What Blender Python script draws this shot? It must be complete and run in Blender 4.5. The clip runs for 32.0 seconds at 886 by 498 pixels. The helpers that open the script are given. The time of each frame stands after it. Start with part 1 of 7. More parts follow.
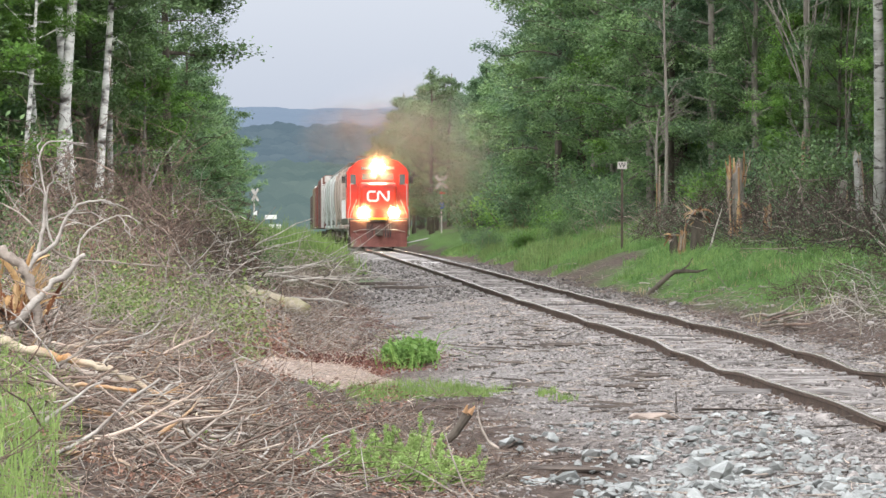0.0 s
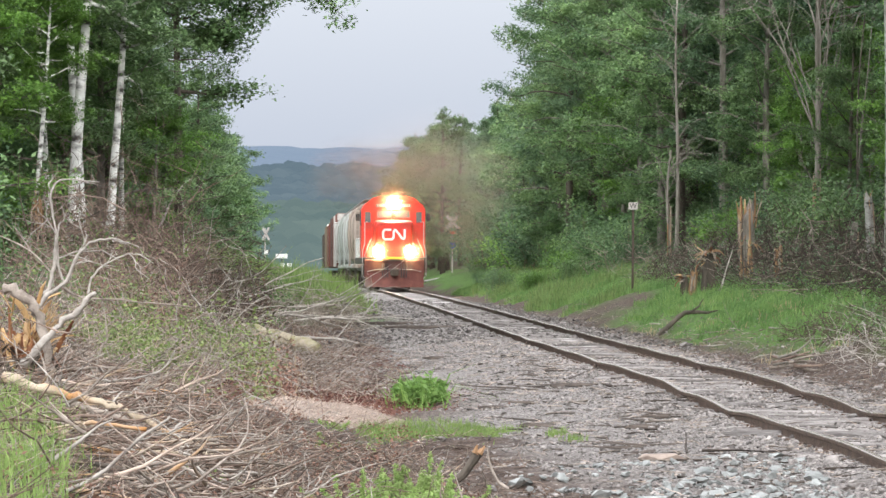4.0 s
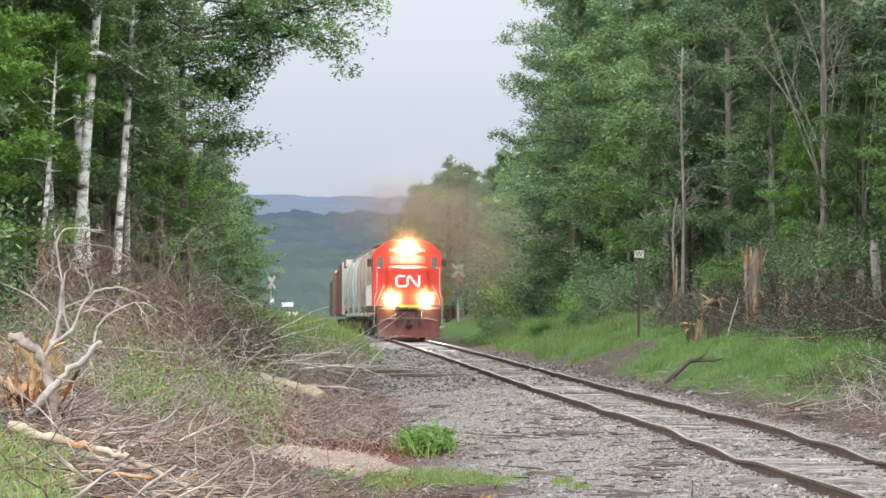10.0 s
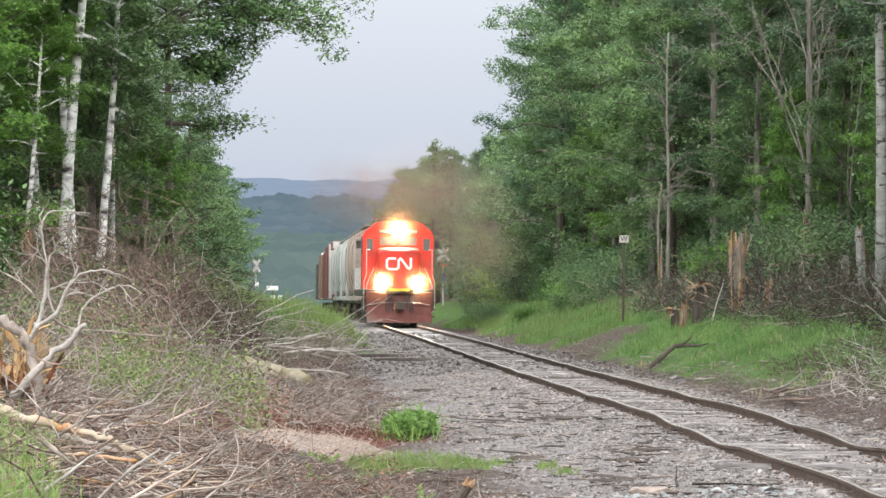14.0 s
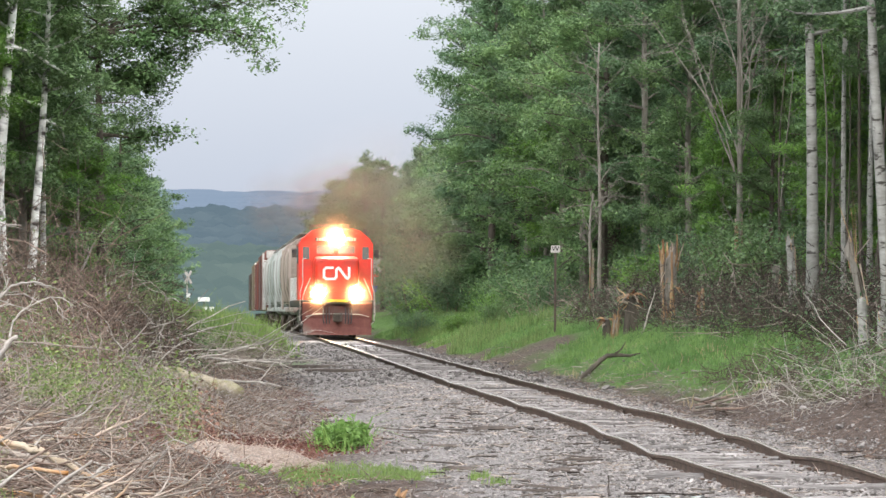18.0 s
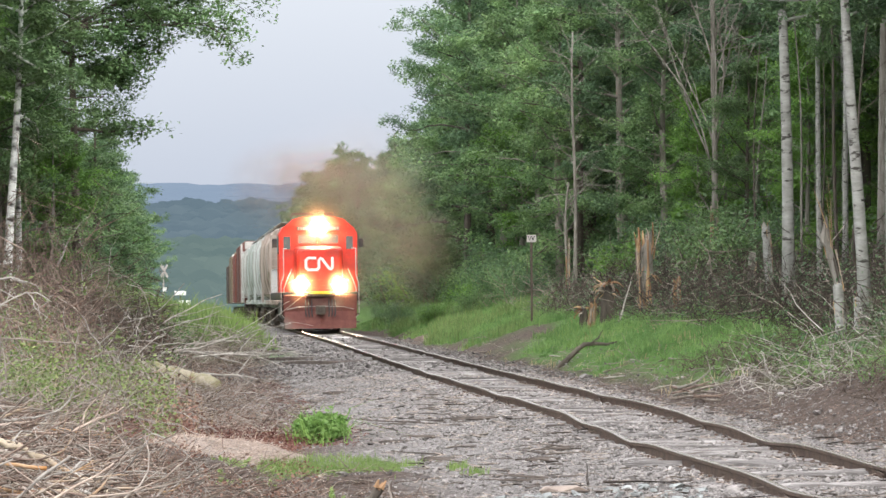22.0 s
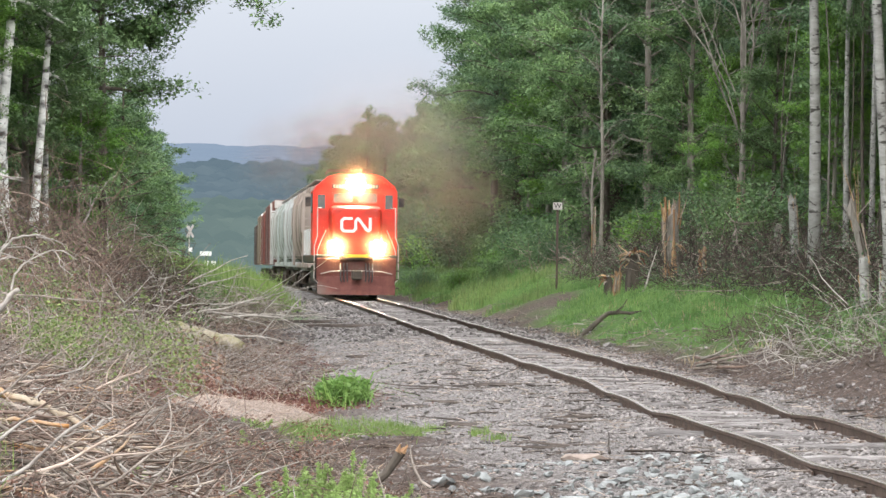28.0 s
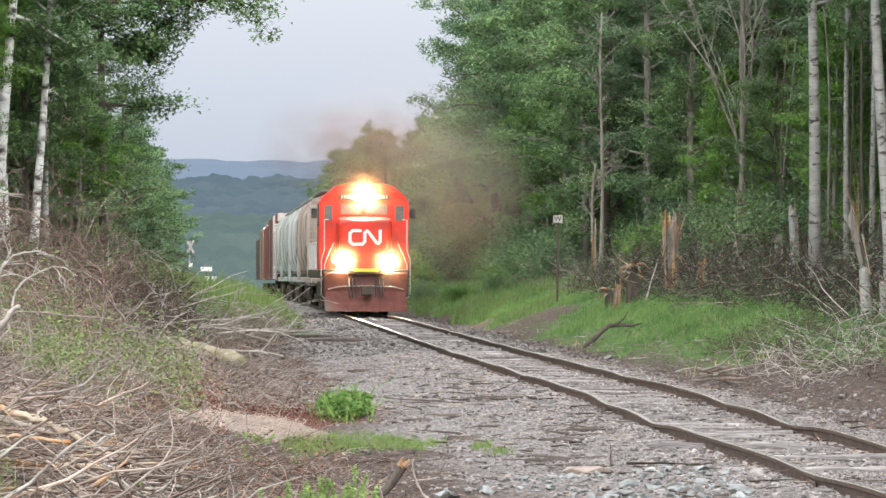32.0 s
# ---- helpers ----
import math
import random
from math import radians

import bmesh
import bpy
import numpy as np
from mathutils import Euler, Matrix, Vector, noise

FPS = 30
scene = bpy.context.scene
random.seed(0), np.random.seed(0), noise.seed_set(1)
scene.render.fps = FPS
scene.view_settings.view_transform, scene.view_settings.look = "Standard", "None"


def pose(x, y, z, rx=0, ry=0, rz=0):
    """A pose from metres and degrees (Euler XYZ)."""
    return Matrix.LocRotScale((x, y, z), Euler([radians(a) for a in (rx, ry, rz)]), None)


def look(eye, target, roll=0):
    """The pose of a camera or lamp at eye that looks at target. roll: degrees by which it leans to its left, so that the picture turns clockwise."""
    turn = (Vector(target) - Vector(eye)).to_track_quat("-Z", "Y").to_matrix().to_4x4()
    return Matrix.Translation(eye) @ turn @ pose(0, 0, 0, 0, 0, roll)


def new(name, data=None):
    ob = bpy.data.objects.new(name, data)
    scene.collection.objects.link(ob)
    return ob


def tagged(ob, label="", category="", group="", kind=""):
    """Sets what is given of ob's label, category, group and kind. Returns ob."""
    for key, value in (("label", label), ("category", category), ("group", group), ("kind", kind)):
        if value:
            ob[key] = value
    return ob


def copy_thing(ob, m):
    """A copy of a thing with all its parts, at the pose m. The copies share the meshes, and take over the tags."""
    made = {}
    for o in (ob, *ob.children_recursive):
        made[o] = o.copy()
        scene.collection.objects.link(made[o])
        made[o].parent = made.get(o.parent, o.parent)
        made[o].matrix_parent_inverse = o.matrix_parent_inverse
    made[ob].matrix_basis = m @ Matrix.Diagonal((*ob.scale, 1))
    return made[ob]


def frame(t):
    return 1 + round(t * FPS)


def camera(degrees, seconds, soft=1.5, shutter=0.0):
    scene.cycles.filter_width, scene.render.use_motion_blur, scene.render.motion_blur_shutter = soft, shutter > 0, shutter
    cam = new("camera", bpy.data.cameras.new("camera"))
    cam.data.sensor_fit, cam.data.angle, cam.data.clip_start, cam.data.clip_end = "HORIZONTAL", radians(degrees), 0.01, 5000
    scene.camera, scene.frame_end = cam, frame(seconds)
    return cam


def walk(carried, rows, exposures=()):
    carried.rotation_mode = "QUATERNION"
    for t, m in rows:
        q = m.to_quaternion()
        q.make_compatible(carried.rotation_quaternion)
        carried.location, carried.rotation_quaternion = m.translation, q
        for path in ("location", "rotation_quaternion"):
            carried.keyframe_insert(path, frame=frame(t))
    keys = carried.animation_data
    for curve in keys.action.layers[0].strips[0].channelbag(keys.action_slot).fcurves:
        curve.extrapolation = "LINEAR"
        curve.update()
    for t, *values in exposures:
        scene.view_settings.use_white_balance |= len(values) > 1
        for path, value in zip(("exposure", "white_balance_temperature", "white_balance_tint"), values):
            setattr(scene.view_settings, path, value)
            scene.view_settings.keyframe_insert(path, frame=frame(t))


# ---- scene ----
# The camera is held by someone who stands beside the track and pans a long lens a little.
EYE = 1.6
cam = camera(12.5, 32.0)
TURNS = [  # seconds, yaw, pitch, lean to the right
    (0, 0.000, -1.896, 0.000), (0.5, -0.149, -1.923, -0.375), (1, -0.136, -1.772, -0.560), (1.5, -0.132, -1.539, -0.484),
    (2, 0.089, -1.489, -0.357), (2.5, 0.204, -1.304, -0.444), (3, 0.235, -1.244, -0.724), (3.5, 0.246, -1.332, -0.344),
    (5.5, -0.006, -1.333, -0.282), (6, -0.085, -1.264, -0.356), (6.5, -0.186, -1.275, -0.356), (7, -0.264, -1.308, -0.204),
    (7.5, -0.386, -1.222, -0.040), (8, -0.423, -1.025, -0.188), (8.5, -0.337, -0.942, -0.164), (9, -0.242, -0.836, 0.007),
    (9.5, 0.019, -0.777, -0.085), (10, 0.239, -0.648, -0.186), (10.5, 0.352, -0.557, 0.127), (11, 0.408, -0.497, -0.082),
    (11.5, 0.270, -0.465, 0.009), (12, 0.262, -0.477, -0.271), (12.5, 0.280, -0.462, -0.357), (13, 0.272, -0.541, -0.402),
    (13.5, 0.217, -0.672, -0.570), (14, 0.025, -0.872, -0.419), (14.5, -0.308, -1.049, -0.273), (16.5, -0.626, -0.960, -0.106),
    (17, -0.703, -0.987, 0.169), (17.5, -0.839, -0.846, 0.199), (18, -0.943, -0.716, -0.247), (18.5, -0.935, -0.676, -0.486),
    (19, -0.886, -0.625, -0.366), (19.5, -0.815, -0.504, -0.307), (20, -0.742, -0.368, -0.174), (20.5, -0.841, -0.353, 0.135),
    (21, -1.012, -0.417, 0.088), (21.5, -1.138, -0.621, 0.343), (22, -1.283, -0.849, 0.431), (22.5, -1.404, -0.966, 0.175),
    (23, -1.596, -1.040, 0.147), (23.5, -1.819, -1.086, 0.292), (24, -2.022, -1.163, 0.309), (24.5, -2.102, -1.154, -0.087),
    (26.5, -2.029, -1.887, -0.515), (27, -0.838, -1.489, -0.658), (27.5, -1.012, -1.417, -0.772), (28, -0.919, -1.338, -0.693),
    (28.5, -0.943, -1.255, -0.489), (29, -1.010, -1.157, -0.661), (29.5, -0.920, -1.079, -0.581), (30, -0.874, -0.826, -0.747),
    (30.5, -0.871, -0.827, -0.664), (31, -0.830, -0.933, -0.508), (31.5, -0.857, -1.005, -0.526), (32, -0.911, -1.144, -0.284),
]
walk(cam, [(t, pose(0, 0, EYE, 90 + pitch, 0, yaw) @ pose(0, 0, 0, 0, 0, -lean)) for t, yaw, pitch, lean in TURNS])

# ---- light: an overcast summer day ----
world = bpy.data.worlds.new("overcast_sky")
scene.world = world
world.use_nodes = True
wt = world.node_tree
wt.nodes.clear()
w_out, w_bg = wt.nodes.new("ShaderNodeOutputWorld"), wt.nodes.new("ShaderNodeBackground")
w_sky, w_mix, w_grad, w_ramp = (wt.nodes.new(n) for n in ("ShaderNodeTexSky", "ShaderNodeMix", "ShaderNodeSeparateXYZ", "ShaderNodeValToRGB"))
w_tc = wt.nodes.new("ShaderNodeTexCoord")
w_sky.sky_type, w_sky.sun_disc = "NISHITA", False
w_sky.sun_elevation, w_sky.sun_rotation = radians(55), radians(200)
w_sky.dust_density, w_sky.air_density = 4.0, 1.0
w_mix.data_type, w_mix.inputs[0].default_value = "RGBA", 0.9
w_ramp.color_ramp.elements[0].position, w_ramp.color_ramp.elements[0].color = 0.0, (4.2, 4.6, 5.4, 1)
w_ramp.color_ramp.elements[1].position, w_ramp.color_ramp.elements[1].color = 0.4, (15.0, 15.4, 16.0, 1)
band = w_ramp.color_ramp.elements.new(0.08)
band.color = (6.3, 6.6, 7.1, 1)
wt.links.new(w_tc.outputs["Generated"], w_grad.inputs[0])
wt.links.new(w_grad.outputs[2], w_ramp.inputs[0])
wt.links.new(w_sky.outputs[0], w_mix.inputs[6])
wt.links.new(w_ramp.outputs[0], w_mix.inputs[7])
# the cloud is brighter on the sun's side, behind the camera
w_side, w_gain = wt.nodes.new("ShaderNodeMapRange"), wt.nodes.new("ShaderNodeVectorMath")
w_side.inputs[1].default_value, w_side.inputs[2].default_value, w_side.inputs[3].default_value, w_side.inputs[4].default_value = -1, 1, 1.75, 1.0
w_gain.operation = "SCALE"
wt.links.new(w_grad.outputs[1], w_side.inputs[0])
wt.links.new(w_mix.outputs[2], w_gain.inputs[0])
wt.links.new(w_side.outputs[0], w_gain.inputs["Scale"])
wt.links.new(w_gain.outputs[0], w_bg.inputs[0])
w_bg.inputs[1].default_value = 0.13
wt.links.new(w_bg.outputs[0], w_out.inputs[0])
sun = new("sun", bpy.data.lights.new("sun", "SUN"))
sun.data.energy, sun.data.angle, sun.data.color = 1.4, radians(25), (1.0, 0.97, 0.92)
sun.matrix_world = look((4, -70, 62), (0, 40, 0))
scene.view_settings.exposure = 0.25


# ---- mesh helpers ----
class Geo:
    """Vertices and faces of one part."""

    def __init__(self):
        self.v, self.f, self.n, self.smooth = [], [], 0, False

    def add(self, verts, faces):
        verts = np.asarray(verts, dtype=float).reshape(-1, 3)
        self.v.append(verts)
        self.f.extend([tuple(i + self.n for i in f) for f in faces])
        self.n += len(verts)
        return self

    def box(self, x0, x1, y0, y1, z0, z1, bevel=0.0):
        b = min(bevel, (x1 - x0) / 3, (y1 - y0) / 3, (z1 - z0) / 3)
        if b <= 0:
            p = [(x, y, z) for z in (z0, z1) for x, y in ((x0, y0), (x1, y0), (x1, y1), (x0, y1))]
            return self.add(p, [(3, 2, 1, 0), (4, 5, 6, 7), (0, 1, 5, 4), (1, 2, 6, 5), (2, 3, 7, 6), (3, 0, 4, 7)])
        rings = []
        for z, i in ((z0, b), (z0 + b, 0), (z1 - b, 0), (z1, b)):
            rings.append([(x0 + b + i, y0 + i, z), (x1 - b - i, y0 + i, z), (x1 - i, y0 + b + i, z), (x1 - i, y1 - b - i, z),
                          (x1 - b - i, y1 - i, z), (x0 + b + i, y1 - i, z), (x0 + i, y1 - b - i, z), (x0 + i, y0 + b + i, z)])
        return self.loft(rings)

    def loft(self, rings, closed=True, caps=True):
        k = len(rings[0])
        faces = []
        for r in range(len(rings) - 1):
            for i in range(k if closed else k - 1):
                j = (i + 1) % k
                faces.append((r * k + i, r * k + j, (r + 1) * k + j, (r + 1) * k + i))
        if caps and closed:
            faces += [tuple(range(k - 1, -1, -1)), tuple(range((len(rings) - 1) * k, len(rings) * k))]
        return self.add([p for r in rings for p in r], faces)

    def tube(self, path, radii, sides=6, caps=True):
        path = [Vector(p) for p in path]
        if not hasattr(radii, "__len__"):
            radii = [radii] * len(path)
        rings, up = [], None
        for i, p in enumerate(path):
            way = (path[min(i + 1, len(path) - 1)] - path[max(i - 1, 0)])
            way = way.normalized() if way.length > 1e-9 else Vector((0, 0, 1))
            if up is None:
                up = way.orthogonal().normalized()
            up = (up - way * up.dot(way))
            up = up.normalized() if up.length > 1e-6 else way.orthogonal().normalized()
            side = way.cross(up)
            rings.append([p + (up * math.cos(a) + side * math.sin(a)) * radii[i] for a in (2 * math.pi * k / sides for k in range(sides))])
        return self.loft([[tuple(q) for q in r] for r in rings], True, caps)

    def disc(self, centre, axis, radius, depth, sides=16):
        c, a = Vector(centre), Vector(axis).normalized()
        return self.tube([c - a * depth / 2, c + a * depth / 2], radius, sides)

    def prism(self, outline, y0, y1):
        """An outline of (x, z) drawn along y."""
        return self.loft([[(x, y0, z) for x, z in outline], [(x, y1, z) for x, z in outline]])

    def side_prism(self, outline, x0, x1):
        """An outline of (y, z) drawn along x."""
        return self.loft([[(x0, y, z) for y, z in outline], [(x1, y, z) for y, z in outline]])

    def mesh(self, name, material):
        me = bpy.data.meshes.new(name)
        me.from_pydata(np.concatenate(self.v).tolist() if self.v else [], [], self.f)
        me.materials.append(material)
        if self.smooth:
            me.shade_smooth()
        me.update()
        return me


def soft_normals(me):
    bm = bmesh.new()
    bm.from_mesh(me)
    bmesh.ops.recalc_face_normals(bm, faces=bm.faces)
    bm.to_mesh(me)
    bm.free()


def part(name, geo, material, parent=None, label="", smooth=False):
    geo.smooth = smooth
    me = geo.mesh(name, material)
    if len(me.polygons) < 4000:
        soft_normals(me)
    ob = new(name, me)
    ob.parent = parent
    return tagged(ob, label)


def thing(name, label, category, group="", kind=""):
    return tagged(new(name), label, category, group, kind)


def wander(rng, start, way, length, steps=6, bend=0.25, sag=0.0):
    """A crooked line of points."""
    p, w, out = Vector(start), Vector(way).normalized(), [Vector(start)]
    for i in range(steps):
        w = (w + Vector(rng.normal(0, bend, 3)) + Vector((0, 0, -sag))).normalized()
        p = p + w * (length / steps)
        out.append(p.copy())
    return out


# ---- materials ----
def mat(name, a, b, scale=6.0, rough=0.8, metal=0.0, bump=0.0, fine=60.0, stain=None, stain_scale=0.6, stretch=(1, 1, 1), vary=0.0, see=0.0, glow=0.0, spec=0.3, stain_from=0.48):
    """A surface of two mixed colours, with stains, fine relief, and a change from piece to piece (vary)."""
    m = bpy.data.materials.new(name)
    m.use_nodes = True
    t = m.node_tree
    p = t.nodes["Principled BSDF"]
    tc, mp = t.nodes.new("ShaderNodeTexCoord"), t.nodes.new("ShaderNodeMapping")
    mp.inputs["Scale"].default_value = stretch
    t.links.new(tc.outputs["Object"], mp.inputs[0])
    n1 = t.nodes.new("ShaderNodeTexNoise")
    n1.inputs["Scale"].default_value, n1.inputs["Detail"].default_value, n1.inputs["Roughness"].default_value = scale, 6, 0.65
    t.links.new(mp.outputs[0], n1.inputs[0])
    r1 = t.nodes.new("ShaderNodeValToRGB")
    r1.color_ramp.elements[0].position, r1.color_ramp.elements[1].position = 0.35, 0.65
    r1.color_ramp.elements[0].color, r1.color_ramp.elements[1].color = (*a, 1), (*b, 1)
    t.links.new(n1.outputs[0], r1.inputs[0])
    colour = r1.outputs[0]
    if stain:
        n2, r2, mx = t.nodes.new("ShaderNodeTexNoise"), t.nodes.new("ShaderNodeValToRGB"), t.nodes.new("ShaderNodeMix")
        n2.inputs["Scale"].default_value, n2.inputs["Detail"].default_value = stain_scale, 5
        t.links.new(mp.outputs[0], n2.inputs[0])
        r2.color_ramp.elements[0].position, r2.color_ramp.elements[1].position = stain_from, stain_from + 0.18 if stain_from < 0.5 else stain_from + 0.07
        t.links.new(n2.outputs[0], r2.inputs[0])
        mx.data_type = "RGBA"
        t.links.new(r2.outputs[0], mx.inputs[0])
        t.links.new(colour, mx.inputs[6])
        mx.inputs[7].default_value = (*stain, 1)
        colour = mx.outputs[2]
    if vary:
        info, geo, hs, ad, mr = (t.nodes.new(n) for n in ("ShaderNodeObjectInfo", "ShaderNodeNewGeometry", "ShaderNodeHueSaturation", "ShaderNodeMath", "ShaderNodeMapRange"))
        t.links.new(info.outputs["Random"], ad.inputs[0])
        t.links.new(geo.outputs["Random Per Island"], ad.inputs[1])
        mr.inputs[1].default_value, mr.inputs[2].default_value = 0, 2
        mr.inputs[3].default_value, mr.inputs[4].default_value = 1 - vary, 1 + vary
        t.links.new(ad.outputs[0], mr.inputs[0])
        t.links.new(mr.outputs[0], hs.inputs["Value"])
        t.links.new(colour, hs.inputs["Color"])
        colour = hs.outputs[0]
    t.links.new(colour, p.inputs["Base Color"])
    p.inputs["Roughness"].default_value, p.inputs["Metallic"].default_value = rough, metal
    p.inputs["Specular IOR Level"].default_value = spec
    if bump:
        n3, bp = t.nodes.new("ShaderNodeTexNoise"), t.nodes.new("ShaderNodeBump")
        n3.inputs["Scale"].default_value, n3.inputs["Detail"].default_value = fine, 4
        t.links.new(mp.outputs[0], n3.inputs[0])
        t.links.new(n3.outputs[0], bp.inputs["Height"])
        bp.inputs["Strength"].default_value, bp.inputs["Distance"].default_value = bump, 0.03
        t.links.new(bp.outputs[0], p.inputs["Normal"])
    if glow:
        p.inputs["Emission Color"].default_value, p.inputs["Emission Strength"].default_value = (*b, 1), glow
    if see:
        out, tr, mx = t.nodes["Material Output"], t.nodes.new("ShaderNodeBsdfTranslucent"), t.nodes.new("ShaderNodeMixShader")
        t.links.new(colour, tr.inputs[0])
        mx.inputs[0].default_value = see
        t.links.new(p.outputs[0], mx.inputs[1])
        t.links.new(tr.outputs[0], mx.inputs[2])
        t.links.new(mx.outputs[0], out.inputs[0])
    return m


M_LEAF = mat("leaf_green", (0.066, 0.13, 0.054), (0.225, 0.335, 0.14), 0.55, 0.5, vary=0.5, see=0.34, spec=0.18)
M_LEAF_DARK = mat("leaf_dark", (0.054, 0.106, 0.057), (0.17, 0.26, 0.133), 0.55, 0.5, vary=0.5, see=0.34, spec=0.18)
M_FRESH = mat("fresh_torn_wood", (0.36, 0.205, 0.085), (0.62, 0.43, 0.22), 9, 0.8, bump=0.5, fine=40, stretch=(1, 1, 0.15), vary=0.3)
M_REDWOOD = mat("dark_red_heartwood", (0.10, 0.035, 0.02), (0.26, 0.115, 0.055), 9, 0.85, bump=0.6, fine=40, stretch=(1, 1, 0.2), vary=0.3)
M_BROWNWOOD = mat("orange_brown_wood", (0.17, 0.095, 0.05), (0.36, 0.22, 0.12), 9, 0.85, bump=0.6, fine=40, stretch=(1, 1, 0.15), vary=0.3)
M_FERN = mat("feathery_leaves", (0.21, 0.32, 0.09), (0.37, 0.48, 0.18), 3, 0.6, vary=0.3, see=0.4)
M_LEAF_LIGHT = mat("leaf_light", (0.075, 0.16, 0.035), (0.20, 0.35, 0.075), 0.55, 0.5, vary=0.5, see=0.45)
M_BARK = mat("grey_bark", (0.13, 0.115, 0.095), (0.26, 0.24, 0.21), 7, 0.9, bump=0.6, fine=25, stain=(0.07, 0.06, 0.05), stretch=(1, 1, 0.25))
M_DARKBARK = mat("dark_bark", (0.05, 0.042, 0.035), (0.12, 0.10, 0.08), 6, 0.9, bump=0.6, fine=25, stretch=(1, 1, 0.25))
M_ASPEN = mat("aspen_bark", (0.20, 0.195, 0.178), (0.34, 0.335, 0.31), 3, 0.85, bump=0.4, fine=18, stain=(0.055, 0.05, 0.043), stain_scale=4.0, stretch=(1, 1, 2.6), stain_from=0.59)
M_BIRCH = mat("birch_bark", (0.66, 0.65, 0.61), (0.84, 0.83, 0.80), 4, 0.75, bump=0.3, fine=18, stain=(0.06, 0.05, 0.045), stain_scale=2.8, stretch=(1, 1, 1.8))
M_SPLINTER = mat("splintered_wood", (0.27, 0.16, 0.08), (0.53, 0.37, 0.205), 9, 0.8, bump=0.6, fine=40, stretch=(1, 1, 0.15), vary=0.2)
M_DEADWOOD = mat("weathered_wood", (0.145, 0.118, 0.098), (0.35, 0.30, 0.258), 6, 0.9, bump=0.4, fine=40, vary=0.4)
M_BLEACHED = mat("bleached_wood", (0.215, 0.19, 0.168), (0.43, 0.395, 0.355), 6, 0.85, bump=0.4, fine=40, vary=0.3)
M_TWIG = mat("brown_twigs", (0.082, 0.056, 0.044), (0.235, 0.17, 0.137), 5, 0.9, vary=0.6)
M_GRASS = mat("grass_blades", (0.068, 0.15, 0.045), (0.21, 0.32, 0.105), 0.7, 0.6, vary=0.45, see=0.35)
M_DRYGRASS = mat("dry_grass", (0.34, 0.26, 0.15), (0.52, 0.43, 0.28), 2, 0.85, vary=0.3, see=0.2)
M_WEED = mat("weed_leaves", (0.12, 0.24, 0.055), (0.26, 0.41, 0.115), 2, 0.55, vary=0.35, see=0.35)
M_RAIL = mat("rusty_rail", (0.066, 0.043, 0.033), (0.13, 0.088, 0.066), 5, 0.65, 0.2, bump=0.3, fine=50)
M_RAILTOP = mat("worn_rail_head", (0.27, 0.215, 0.18), (0.40, 0.33, 0.28), 3, 0.27, 0.9, bump=0.05)
M_TIE = mat("weathered_tie", (0.125, 0.11, 0.105), (0.43, 0.405, 0.395), 14, 0.95, bump=1.0, fine=40, stretch=(0.1, 1, 1), vary=0.65, stain=(0.09, 0.08, 0.075), stain_scale=1.5)
M_STONE = mat("ballast_stone", (0.09, 0.081, 0.078), (0.325, 0.296, 0.28), 9, 0.9, vary=0.6)
M_GREYROCK = mat("grey_green_rock", (0.15, 0.158, 0.154), (0.32, 0.33, 0.322), 6, 0.85, bump=0.3, vary=0.4)
M_SAND = mat("pale_sand", (0.17, 0.122, 0.10), (0.42, 0.338, 0.288), 26, 0.95, bump=1.0, fine=60)
M_LIME = mat("lime_grass", (0.135, 0.215, 0.058), (0.25, 0.34, 0.105), 3, 0.6, vary=0.3, see=0.35)
M_TORN = mat("torn_branch", (0.22, 0.175, 0.135), (0.40, 0.34, 0.28), 6, 0.85, bump=0.5, fine=35, stain=(0.33, 0.20, 0.105), stain_scale=3.0, vary=0.35)
M_TORNWIDE = mat("stripped_branch", (0.30, 0.235, 0.165), (0.50, 0.42, 0.32), 5, 0.8, bump=0.5, fine=35, stain=(0.40, 0.19, 0.065), stain_scale=2.2)
M_DEADLEAF = mat("dead_leaves", (0.115, 0.058, 0.043), (0.26, 0.15, 0.108), 3, 0.85, vary=0.6, see=0.15)
M_REDLITTER = mat("red_rotten_litter", (0.055, 0.02, 0.016), (0.15, 0.065, 0.05), 3, 0.9, vary=0.5)
M_PALEGRASS = mat("pale_seeding_grass", (0.10, 0.17, 0.05), (0.23, 0.29, 0.115), 1.2, 0.65, vary=0.4, see=0.35)
M_STRAW = mat("pinkish_straw", (0.29, 0.22, 0.175), (0.52, 0.425, 0.36), 4, 0.9, vary=0.4)
# darker twigs: brush under the trees has the shade put into this colour
M_DARKTWIG = mat("dark_twigs", (0.045, 0.034, 0.027), (0.125, 0.094, 0.074), 5, 0.9, vary=0.6)
M_WEEDY = mat("dusty_weed_leaves", (0.12, 0.18, 0.055), (0.29, 0.35, 0.12), 1.5, 0.6, vary=0.4, see=0.35)


# ---- lie of the land; y runs away from the camera, x to the right ----
def track_x(y):
    return 5.6 - 0.0445 * y + 0.42 * np.exp(-((y - 22) / 40) ** 2) + 0.14 * np.exp(-((y - 132) / 34) ** 2) + 0.2 * np.clip((y - 142) / 30, 0, 1)


def track_z(y):
    """Height of the rail heads."""
    return -0.14 - 0.0221 * y - 1.2e-5 * y * y + 0.035 * np.exp(-((y - 30) / 35) ** 2)


def sag(y):
    """The bed has sunk where the track nears the camera."""
    u = np.clip((54 - y) / 9, 0, 1)
    return -0.068 * u * u * (3 - 2 * u)


